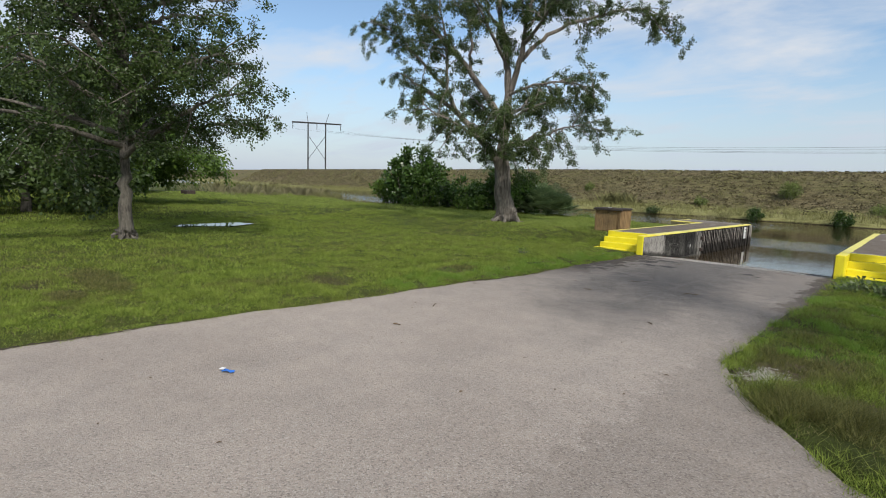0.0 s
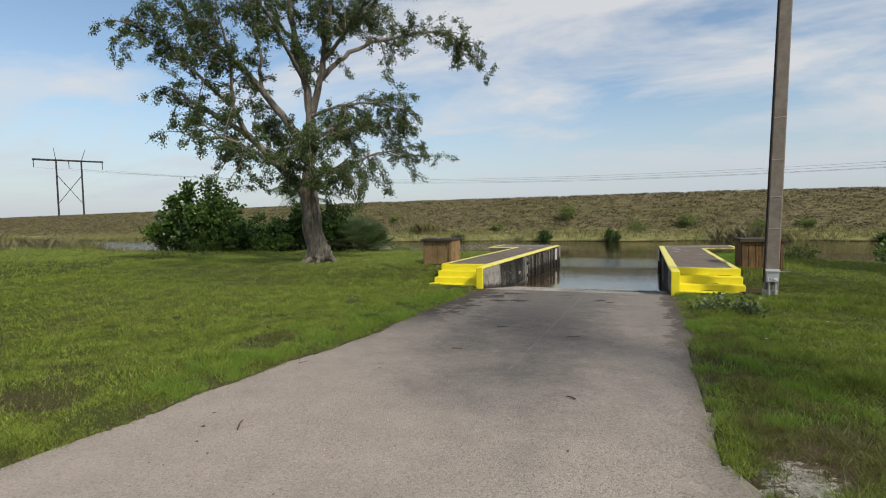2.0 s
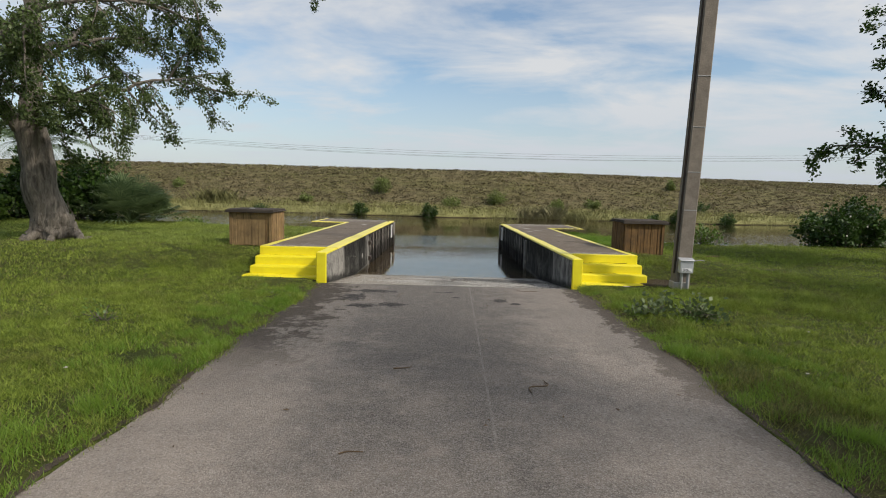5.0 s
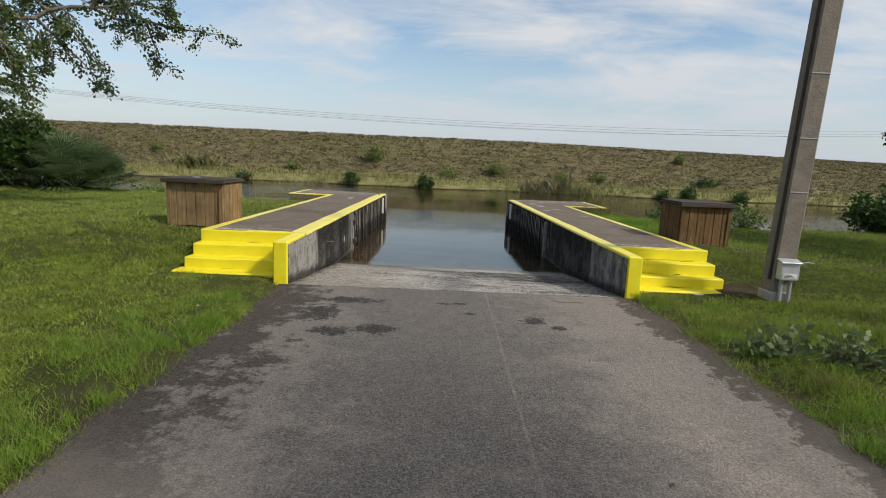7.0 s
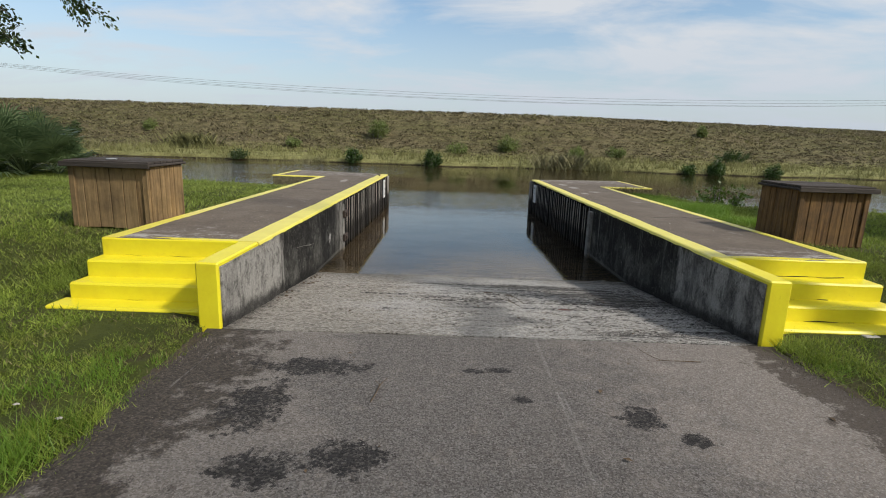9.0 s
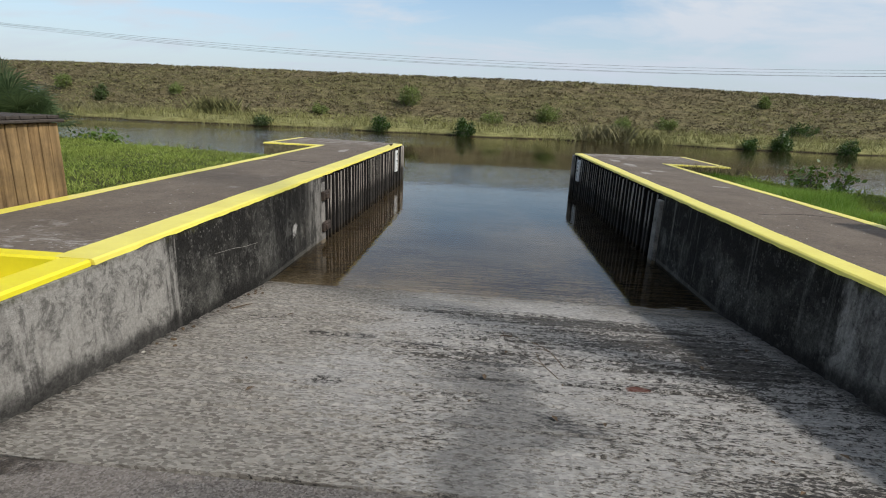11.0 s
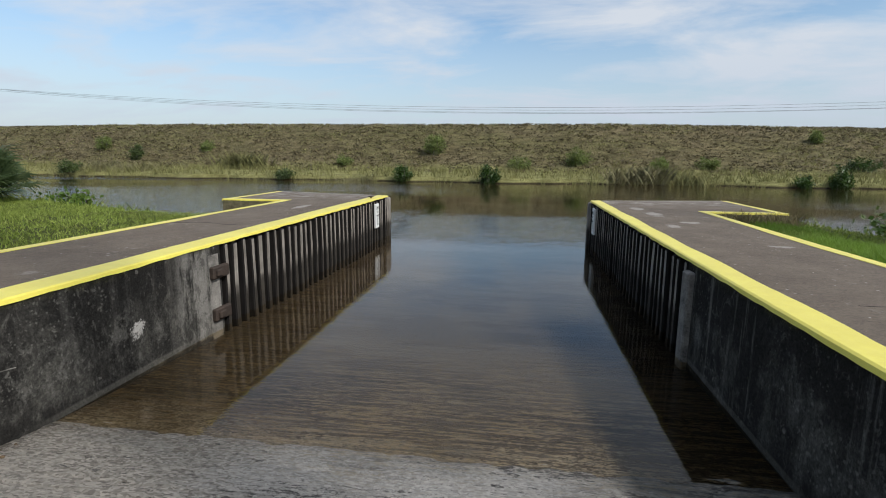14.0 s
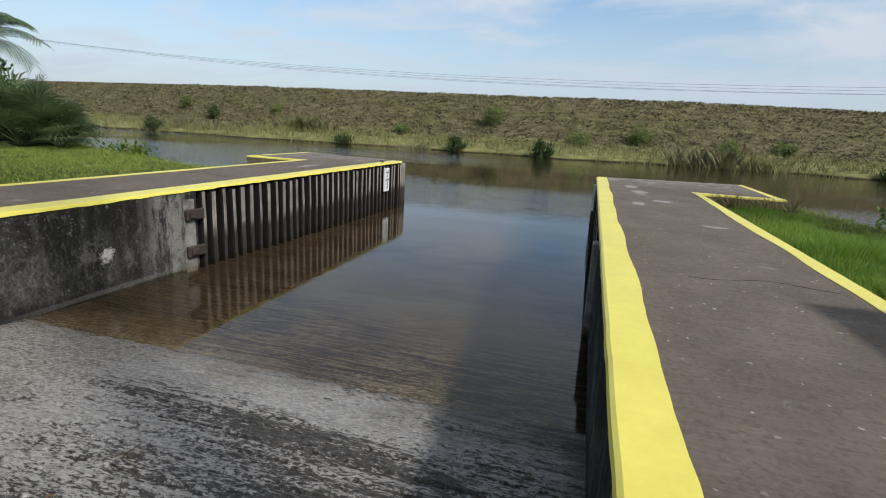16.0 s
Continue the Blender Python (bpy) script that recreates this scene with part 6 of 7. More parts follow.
for k, (x, y, w, t, leaf, label) in enumerate((
        (-10.4, 46.2, 1.5, 1.7, BUSH_LEAF, "dark green bush standing at the far waterline"), (-4.9, 45.9, 1.8, 1.9, BUSH_LEAF, "rounded green bush standing at the far waterline"),
        (13.0, 46.0, 1.2, 1.2, BUSH_LEAF, "small dark bush at the far waterline"), (14.9, 46.0, 1.4, 1.9, BUSH_LEAF, "dark green bush standing at the far waterline"),
        (18.9, 46.0, 1.6, 1.6, BUSH_LEAF, "dark green bush standing at the far waterline"), (-18.5, 46.4, 1.6, 0.9, TREE_LEAF, "low green bush at the far waterline"),
        (-9.7, 54.3, 2.3, 2.4, SLOPE_LEAF, "pale green feathery shrub on the levee slope"), (1.1, 52.6, 2.6, 1.9, SLOPE_LEAF, "green shrub on the levee slope"),
        (-3.0, 52.0, 2.6, 1.2, SLOPE_LEAF, "low green shrub at the foot of the levee"), (-16.3, 52.3, 1.8, 1.1, SLOPE_LEAF, "low green shrub at the foot of the levee"),
        (-29.1, 54.6, 1.7, 1.3, SLOPE_LEAF, "green shrub on the levee slope"), (19.3, 52.2, 3.6, 1.3, BUSH_LEAF, "low green shrub at the foot of the levee"),
        (6.4, 51.2, 2.2, 1.5, SLOPE_LEAF, "green shrub at the foot of the levee"), (19.5, 58.2, 1.2, 1.4, SLOPE_LEAF, "small green shrub high on the levee"),
        (-39.5, 55.3, 1.8, 1.8, SLOPE_LEAF, "green shrub on the levee slope"), (-34.5, 53.0, 1.7, 1.7, TREE_LEAF, "green shrub on the levee slope"),
        (-35.7, 47.6, 3.0, 1.3, TREE_LEAF, "low spreading bush at the far waterline"), (10.0, 52.6, 2.4, 1.2, SLOPE_LEAF, "green shrub at the foot of the levee"),
        (-62.0, 46.8, 2.8, 1.8, BUSH_LEAF, "dark bush at the far waterline"))):
    bush("bush", x, y, w * 0.66, t * 0.62, leaf, label, np.random.default_rng(200 + k), 0.10, 20, 18, group="bushes on the far bank")
bush("weed", 5.1, 22.2, 0.7, 0.9, BRIGHT_LEAF, "pale upright weed at the canal's edge", np.random.default_rng(300), 0.10, 9, 9, category="weed")
bush("weed", 2.7, 22.2, 0.9, 0.5, BRIGHT_LEAF, "low green weed at the canal's edge", np.random.default_rng(301), 0.09, 9, 9, category="weed")
for k, (wx, wy, ww) in enumerate(((-0.98, 11.62, 0.34), (-0.50, 11.45, 0.36))):
    bush("weed", wx, wy, ww, 0.13, WEED_LEAF, "low sprawling broad-leaved weed in the grass", np.random.default_rng(302 + 10 * k), 0.07, 14, 6, 0.25, category="weed")
bush("weed", -7.3, 10.6, 0.2, 0.07, BRIGHT_LEAF, "small weed in the lawn", np.random.default_rng(303), 0.035, 6, 6, category="weed")


def fan_palm(x, y, fronds, reach, label, rng, stem=0.2, up=0.5, name="palmetto"):
    """Fan fronds: a stalk each and a fan of narrow blades."""
    p = thing(name, pose(x, y, float(height(x, y)) - 0.02), label, "palm")
    stalks, blades = Shape(), []
    for k in range(fronds):
        a = 2.399 * k + rng.uniform(-0.3, 0.3)
        tilt = rng.uniform(0.15, 1.55)
        out = np.array((math.cos(a) * math.sin(tilt), math.sin(a) * math.sin(tilt), math.cos(tilt) * (0.6 + up)))
        hub = np.array((0, 0, stem)) + out * reach * rng.uniform(0.5, 0.75)
        stalks.tube([(0, 0, stem * 0.5), np.array((0, 0, stem)) + out * reach * 0.3 + (0, 0, 0.05), hub], [0.014, 0.011, 0.008], 4)
        d = unit(out)
        s = unit(np.cross(d, (0, 0, 1)) + 1e-6)
        n = np.cross(s, d)
        for j in range(23):
            b = (j / 22 - 0.5) * 3.9
            w = unit(d * math.cos(b) + s * math.sin(b) + n * 0.12)
            length = reach * rng.uniform(0.38, 0.52)
            side = unit(np.cross(w, n)) * 0.022
            mid, end = hub + w * length * 0.6, hub + w * length + np.array((0, 0, -0.22 * length))
            blades.append([hub, mid - side, end, mid + side])
    blades = np.array(blades)
    tagged(part("stalk_stuff", stalks.mesh("stalk_stuff", PALM_LEAF), None, p), kind="stuff")
    part("fronds", mesh_of("fronds", blades.reshape(-1, 3), np.arange(len(blades) * 4).reshape(-1, 4), PALM_LEAF), None, p)


rng = np.random.default_rng(400)
fan_palm(-14.4, 22.7, 58, 1.55, "dense dark green saw palmetto on the lawn's edge", rng, 0.1, 0.45)
fan_palm(-13.9, 23.2, 26, 1.1, "smaller saw palmetto beside the large one", rng, 0.06, 0.35)
fan_palm(-15.5, 23.2, 34, 1.5, "shaded saw palmetto behind the large one", rng, 0.08, 0.4)
bush("bush", -13.0, 24.3, 1.3, 0.75, BRIGHT_LEAF, "low fresh green bush beside the saw palmetto", np.random.default_rng(404), 0.09, 22, 16)
bush("sapling", -18.6, 24.3, 0.8, 2.6, BRIGHT_LEAF, "thin leafy sapling rising behind the palmetto", np.random.default_rng(405), 0.13, 5, 16, category="sapling")


def feather_palm(x, y, stem, reach, label, rng):
    """Arching fronds with two rows of hanging leaflets."""
    p = thing("palm_tree", pose(x, y, float(height(x, y)) - 0.02), label, "palm")
    trunk = Shape()
    trunk.tube([(0, 0, -0.1), (0.03, 0.02, stem * 0.6), (0.0, 0.05, stem)], [0.17, 0.14, 0.12], 9)
    part("trunk", trunk.mesh("trunk", DARK_BARK, True), None, p)
    ribs, blades = Shape(), []
    for k in range(17):
        a = 2.399 * k
        lift = rng.uniform(0.25, 1.25)
        c, s = math.cos(a), math.sin(a)
        f = np.linspace(0, 1, 12)
        out = reach * f * math.cos(lift) * 1.15
        up = reach * (f * math.sin(lift) * 1.1 - 0.62 * f ** 2)
        rib = np.stack([c * out, s * out, stem + up], 1)
        ribs.tube(rib, np.linspace(0.02, 0.004, 12), 4)
        side = np.array((-s, c, 0))
        for m in range(46):
            g = 0.12 + 0.88 * m / 45
            i = min(int(g * 11), 10)
            q = rib[i] + (rib[i + 1] - rib[i]) * (g * 11 - i)
            d = unit(rib[i + 1] - rib[i])
            for sg in (-1, 1):
                length = reach * 0.30 * (1 - 0.6 * abs(g - 0.45)) * rng.uniform(0.85, 1.1)
                w = unit(side * sg + d * 0.7 + np.array((0, 0, -0.25)))
                mid, end = q + w * length * 0.5, q + w * length + np.array((0, 0, -0.22 * length))
                blades.append([q, mid + d * 0.016, end, mid - d * 0.016])
    blades = np.array(blades)
    part("ribs", ribs.mesh("ribs", PALM_LEAF), None, p)
    part("fronds", mesh_of("fronds", blades.reshape(-1, 3), np.arange(len(blades) * 4).reshape(-1, 4), PALM_LEAF), None, p)


feather_palm(-19.6, 25.2, 2.7, 2.2, "young feather-leaved palm rising behind the bushes", rng)


def blades_mesh(name, pts, tall, wide, lean, rng, material, per=5, spread=0.05, plain=False):
    """Tufts of tapering, bent blades, two triangles each, one tuft at each point."""
    pts = np.repeat(np.asarray(pts, float), per, axis=0)
    tall = np.repeat(np.broadcast_to(np.asarray(tall, float), (len(pts) // per,)), per)
    wide = np.repeat(np.broadcast_to(np.asarray(wide, float), (len(pts) // per,)), per)
    m = len(pts)
    pts[:, :2] += rng.normal(0, 1, (m, 2)) * spread
    a = rng.uniform(0, 2 * np.pi, m)
    out = np.stack([np.cos(a), np.sin(a), np.zeros(m)], 1)
    h = tall * rng.uniform(0.55, 1.25, m)
    tip = pts + out * (h * rng.uniform(0.1, lean, m))[:, None]
    tip[:, 2] += h
    b = rng.uniform(0, np.pi, m)
    side = np.stack([np.cos(b), np.sin(b), np.zeros(m)], 1) * (wide * 0.5)[:, None]
    mid = pts + (tip - pts) * 0.45
    mid[:, 2] += 0.12 * h
    if plain:
        vv = np.stack([pts - side, pts + side, tip], 1).reshape(-1, 3)
        return mesh_of(name, vv, np.arange(3 * m).reshape(m, 3), material)
    vv = np.stack([pts - side, pts + side, mid, tip], 1).reshape(-1, 3)
    base = (np.arange(m) * 4)[:, None]
    tri = np.concatenate([base + np.array([[0, 1, 2]]), base + np.array([[0, 2, 3]]), base + np.array([[1, 3, 2]])], 0)
    return mesh_of(name, vv, tri, material)


def stuff(name, me, label, category):
    tagged(new(name, me), label, category, kind="stuff")


def scatter(rng, n, x0, x1, y0, y1, keep):
    x, y = rng.uniform(x0, x1, n), rng.uniform(y0, y1, n)
    ok = keep(x, y)
    x, y = x[ok], y[ok]
    return np.stack([x, y, height(x, y)], 1)


# ---- the far bank's growth ----
rng = np.random.default_rng(500)
on_strip = lambda x, y: (y > far_shore(x)) & (y < far_shore(x) + 5.2)
stuff("bank_grass", blades_mesh("bank_grass", scatter(rng, 16000, -90, 60, 43, 75, on_strip), rng.uniform(0.18, 0.5, 1)[0], 0.05, 0.9, rng, SEDGE, 5, 0.14, True), "olive grass along the far bank", "grass")
edge = scatter(rng, 30000, -110, 60, 43, 90, lambda x, y: np.abs(y - far_shore(x) - 0.2) < 0.7)
stuff("shore_grass", blades_mesh("shore_grass", edge, 0.5, 0.05, 0.8, rng, SEDGE, 4, 0.12, True), "ragged grass along the far waterline", "grass")
on_slope = lambda x, y: (y > far_shore(x) + 4.3) & (y < crest(x) + 0.6)
stuff("levee_scrub", blades_mesh("levee_scrub", scatter(rng, 62000, -150, 70, 46, 82, on_slope), 0.13, 0.15, 2.6, rng, SCRUB, 5, 0.16, True), "dry brown scrub covering the levee slope", "scrub")
stuff("levee_grass", blades_mesh("levee_grass", scatter(rng, 26000, -150, 70, 46, 82, lambda x, y: on_slope(x, y) & (np.sin(x * 0.37 + 1.2 * np.sin(y * 0.6)) + 0.9 * step_up(-x, -8, 22) > 0.1)), 0.17, 0.09, 2.0, rng, SEDGE, 4, 0.22, True), "olive grass tufts on the levee slope", "grass")


def reeds(x, y, n, wide, tall, label, seed, material=REED):
    r = np.random.default_rng(seed)
    p = np.stack([x + r.normal(0, wide, n), y + r.normal(0, wide * 0.35, n)], 1)
    z = np.maximum(height(p[:, 0], p[:, 1]), WATER_Z - 0.1) - 0.03
    base = np.array((x, y, float(height(x, y))))
    clump = thing("reed_clump", pose(*base), label, "reeds", "reed clumps on the banks")
    pts = np.concatenate([p, z[:, None]], 1) - base
    tagged(part("reed_tuft", blades_mesh("reed_tuft", pts, tall * 0.42, 0.022, 0.9, r, material, 5, 0.25), None, clump), kind="stuff")


for k, (x, y, n, w, t) in enumerate(((4.3, 47.0, 150, 1.0, 2.0), (-24.3, 51.4, 130, 0.8, 2.4), (-13.5, 46.7, 60, 1.1, 0.9), (6.8, 47.0, 90, 0.9, 1.7), (-33.0, 48.6, 120, 2.2, 1.5), (-38.0, 26.4, 150, 1.8, 1.3), (-44.0, 27.0, 220, 2.8, 1.7), (-56.0, 31.0, 220, 3.0, 1.6),
                                     (-29.6, 24.9, 90, 0.7, 0.9), (-62.0, 47.6, 200, 5.0, 1.6), (-50.0, 45.1, 150, 4.0, 1.4), (-66.0, 30.0, 200, 6.0, 2.2), (-48.0, 22.0, 160, 4.0, 1.9))):
    reeds(x, y, n, w, t, "dry straw-coloured reeds at the water's edge" if k % 2 == 0 else "tall tan grass clump on the bank", 600 + k, REED if k % 2 == 0 else SEDGE)


# ---- power line ----
def build_pylon(x, y, turn):
    g = float(height(x, y))
    p = thing("transmission_tower", pose(x, y, g, 0, 0, turn), "dark two-legged power line tower beyond the levee", "tower", "power line towers")
    top = 22.5 - g

    def bar(name, a, b, r):
        s = Shape()
        s.tube([a, b], [r, r * 0.85], 6)
        return part(name, s.mesh(name, PYLON), None, p)

    for sx in (-3.2, 3.2):
        bar("leg", (sx, 0, -0.5), (sx, 0, top + 0.2), 0.28)
    bar("shield_mast", (-3.2, 0, top), (-3.7, 0, top + 3.8), 0.09)
    bar("shield_mast", (3.2, 0, top), (4.4, 0, top + 3.8), 0.09)
    bar("crossarm", (-9.0, 0, top), (9.0, 0, top), 0.30)
    bar("brace", (-3.2, 0, top - 4.5), (3.2, 0, top - 13.5), 0.10)
    bar("brace", (3.2, 0, top - 4.5), (-3.2, 0, top - 13.5), 0.10)
    for sx in (-8.7, 0.0, 8.7):
        bar("insulator", (sx, 0, top), (sx, 0, top - 2.4), 0.12)
    return top - 2.4 + g


TOWERS = [(-170.6, 107.6), (190.0, 112.0)]
WIRE_Z = [build_pylon(x, y, t) for (x, y), t in zip(TOWERS, (57, 120))][0]
for k, (dx, dy) in enumerate(((-4.7, -7.3), (0.0, 0.0), (4.7, 7.3), (1.0, 3.0))):
    s = Shape()
    n = 60
    f = np.linspace(0, 1, n)
    sag = 4 * f * (1 - f) * (10.2 + 0.25 * k)
    xs = TOWERS[0][0] + (TOWERS[1][0] - TOWERS[0][0]) * f + dx
    ys = TOWERS[0][1] + (TOWERS[1][1] - TOWERS[0][1]) * f + dy * (1 - f) ** 1.6
    s.tube(np.stack([xs, ys, WIRE_Z - sag], 1), [0.017] * n, 4)
    tagged(new("power_line", s.mesh("power_line", PYLON)), "thin dark sagging power line wire beyond the levee", "wire", "power line wires")


# ---- small things ----
def flat_patch(name, x, y, rx, ry, material, label, category, lift=0.006, seed=0, kind="", bulge=0.0):
    r = np.random.default_rng(seed)
    n = 26
    a = np.linspace(0, 2 * np.pi, n, endpoint=False)
    k = 1 + 0.12 * np.sin(a * 3 + r.uniform(0, 6)) + 0.12 * np.sin(a * 5 + r.uniform(0, 6)) + r.normal(0, 0.05, n)
    rings = [(0.0, bulge), (0.55, bulge * 0.7), (1.0, 0.0)]
    verts, faces = [(x, y, float(height(x, y)) + lift + bulge)], []
    for f, up in rings[1:]:
        px, py = x + rx * k * f * np.cos(a), y + ry * k * f * np.sin(a)
        for u, v in zip(px, py):
            verts.append((u, v, float(height(x, y)) + lift + up))
    for i in range(n):
        j = (i + 1) % n
        faces += [(0, 1 + i, 1 + j), (1 + i, 1 + n + i, 1 + n + j, 1 + j)]
    return tagged(new(name, mesh_of(name, verts, faces, material, True)), label, category, kind=kind)


PUDDLE = plain_material("rain_puddle", (0.030, 0.026, 0.020), (0.045, 0.040, 0.030), 0.04, 0, 3, 0.0)
flat_patch("puddle", -16.9, 7.1, 0.55, 1.25, PUDDLE, "shallow rain puddle shining in the lawn", "puddle", 0.045, 3)
for k in range(40):
    r = random.Random(900 + k)
    x, y = -1.10 + r.gauss(0, 0.17), 5.55 + r.gauss(0, 0.22)
    s = r.uniform(0.004, 0.013)
    bm = bmesh.new()
    bmesh.ops.create_icosphere(bm, subdivisions=1, radius=s)
    for v in bm.verts:
        v.co *= r.uniform(0.7, 1.25)
        v.co.z *= 0.55
    ob = part("limestone_chip", bm, LIME, None, at=pose(x, y, float(height(x, y)) + s * 0.2, 0, 0, r.uniform(0, 360)))
    tagged(ob, "small white limestone chip at the lane's edge", "stone", "limestone chips beside the lane")

wrap = thing("foil_wrapper", pose(-4.33, 2.05, 0.008, 0, 0, 30), "crumpled blue foil wrapper on the road", "litter")
bm = bmesh.new()
bmesh.ops.create_grid(bm, x_segments=8, y_segments=5, size=0.5)
for v in bm.verts:
    v.co = Vector((v.co.x * 0.11, v.co.y * 0.05, 0.014 + 0.014 * noise.noise(v.co * 9)))
bmesh.ops.solidify(bm, geom=bm.faces, thickness=0.002)
part("sheet", bm, BLUE, wrap)
part("label_panel", block(-0.075, -0.02, 0.026, -0.035, 0.02, 0.030, 0.001), WHITE, wrap)


def stick(x, y, z, length, turn, r, label, seed):
    g = np.random.default_rng(seed)
    s = Shape()
    line = smooth_line([(-length / 2, 0, r), (-length / 6, g.normal(0, length * 0.08), r * 1.5), (length / 5, g.normal(0, length * 0.08), r * 1.3), (length / 2, g.normal(0, length * 0.1), r)], 9)
    s.tube(line, np.linspace(r, r * 0.5, 9), 5)
    if length > 0.2:
        q = line[5]
        s.tube([q, q + (length * 0.16, length * 0.14, 0.004)], [r * 0.6, r * 0.3], 4)
    ob = new("stick", s.mesh("stick", LITTER))
    ob.matrix_basis = pose(x, y, z, 0, 0, turn)
    tagged(ob, label, "stick", "fallen sticks")


stick(-4.97, 5.2, 0.006, 0.2, 120, 0.008, "short dark stick lying on the road", 1)
stick(-4.55, 4.15, 0.006, 0.10, 20, 0.009, "dark bit of bark on the road", 2)
stick(-2.9, 9.15, 0.006, 0.30, 60, 0.006, "thin forked twig on the asphalt", 3)
stick(-4.0, 9.5, 0.006, 0.16, 10, 0.006, "short dark twig on the asphalt", 4)
stick(-3.2, 15.0, -0.142, 0.45, 115, 0.004, "thin bent twig on the concrete ramp", 5)
stick(-2.35, 13.3, 0.004, 0.4, 165, 0.003, "thin twig near the ramp joint", 6)
stick(-4.3, 12.7, 0.006, 0.3, 80, 0.004, "thin grass stalk on the asphalt", 7)
rng = random.Random(55)
leaf_meshes = []
for k in range(4):
    bm = bmesh.new()
    w = 0.011 + 0.004 * k
    v = [bm.verts.new(c) for c in ((-w, 0, 0.002), (0, -w * 0.5, 0.008), (w, 0, 0.003), (0, w * 0.5, 0.007), (0, 0, 0.003))]
    for a, b in ((0, 1), (1, 2), (2, 3), (3, 0)):
        bm.faces.new((v[a], v[b], v[4]))
    me = bpy.data.meshes.new("dead_leaf")
    bm.to_mesh(me)
    bm.free()
    me.materials.append(LITTER)
    leaf_meshes.append(me)
for k in range(110):
    x, y = rng.uniform(-5.6, -1.7), rng.uniform(0.5, 13.4)
    if k > 80:
        x, y = rng.uniform(-5.4, -1.6), rng.uniform(13.7, 16.0)
    z = 0.008 if y < JOINT_Y else 0.004 - RAMP_FALL * (y - JOINT_Y)
    ob = new("dead_leaf", leaf_meshes[rng.randrange(4)])
    ob.matrix_basis = pose(x, y, z, 0, 0, rng.uniform(0, 360)) @ Matrix.Diagonal((*(rng.uniform(0.5, 1.3),) * 3, 1))
    tagged(ob, "small curled dead leaf on the pavement", "leaf", "dead leaves on the pavement")

# pebbles on the decks, petals in the grass, debris along the wall's foot
def pebble(x, y, z, size, material, label, category, group, seed):
    g = random.Random(seed)
    bm = bmesh.new()
    bmesh.ops.create_icosphere(bm, subdivisions=1, radius=size)
    for v in bm.verts:
        v.co *= g.uniform(0.75, 1.2)
        v.co.z *= 0.6
    ob = part("pebble" if category == "stone" else category, bm, material, None, at=pose(x, y, z + size * 0.35, 0, 0, g.uniform(0, 360)))
    tagged(ob, label, category, group)


for k, (x, y) in enumerate(((-0.997, 16.182), (-1.265, 15.951), (-0.696, 16.585), (-0.602, 16.289), (-0.77, 15.919), (-1.087, 16.389), (-0.9, 17.8), (-1.1, 19.4), (-6.2, 16.4), (-6.5, 18.0), (-6.0, 20.5))):
    pebble(x, y, DECK_Z, 0.004 + 0.002 * (k % 3), LIME, "small white pebble on the concrete deck", "stone", "pebbles on the docks", k)
for k, (x, y) in enumerate(((-6.05, 12.28), (-5.78, 12.2), (-6.6, 9.1), (-7.4, 8.2), (-0.6, 9.4), (0.4, 10.8))):
    flat_patch("petal", x, y, 0.016, 0.012, LIME, "small white scrap lying in the grass", "scrap", 0.05, 20 + k, bulge=0.006)
rng = random.Random(77)
for k in range(26):
    y = rng.uniform(14.6, 16.3)
    x = -5.58 + abs(rng.gauss(0, 0.07)) + 0.02
    pebble(x, y, -RAMP_FALL * (y - JOINT_Y), rng.uniform(0.006, 0.016), rng.choice((LITTER, LITTER, LIME, PALE_WALL)), "crumb of debris along the wall's foot", "debris", "debris on the ramp", 40 + k)
stick(-5.42, 15.60, -0.207, 0.16, 40, 0.006, "short pale stick at the wall's foot", 11)
stick(-3.20, 14.78, -0.12, 0.5, 100, 0.004, "thin bent twig on the concrete ramp", 12)
stick(-3.44, 15.37, -0.183, 0.10, 30, 0.004, "tangled bit of twig on the ramp", 13)
stick(-3.46, 15.40, -0.186, 0.12, 110, 0.003, "tangled bit of twig on the ramp", 14)
stick(2.68, 17.24, float(height(2.68, 17.24)) + 0.05, 0.5, 20, 0.012, "pale dry stick lying in the grass", 15)
stick(-5.66, 6.90, 0.006, 0.12, 60, 0.004, "short dark stick at the road's edge", 16)
stick(-4.18, 8.04, 0.006, 0.14, 15, 0.006, "short dark stick lying on the road", 17)
stick(-2.59, 6.69, 0.006, 0.09, 150, 0.009, "dark bit of bark on the road", 18)

table = thing("picnic_table", pose(-43.0, 5.2, float(height(-43.0, 5.2)), 0, 0, 20), "dark wooden picnic table under the far trees", "table")
part("tabletop", block(-0.9, -0.38, 0.70, 0.9, 0.38, 0.75, 0.01), LID_WOOD, table)
for sy in (-0.72, 0.72):
    part("bench", block(-0.9, sy - 0.14, 0.42, 0.9, sy + 0.14, 0.46, 0.01), LID_WOOD, table)
for sx in (-0.6, 0.6):
    part("leg_frame", joined(block(sx - 0.04, -0.34, 0.0, sx + 0.04, -0.26, 0.70, 0.006), block(sx - 0.04, 0.26, 0.0, sx + 0.04, 0.34, 0.70, 0.006), block(sx - 0.04, -0.8, 0.36, sx + 0.04, 0.8, 0.42, 0.006)), LID_WOOD, table)
# unidentified dark lump, built as a plain low box
lump = thing("fire_grate", pose(-44.5, 16.1, float(height(-44.5, 16.1))), "low dark object on the far lawn", "grate")
part("box", block(-0.7, -0.35, 0.0, 0.7, 0.35, 0.32, 0.03), RUST, lump)


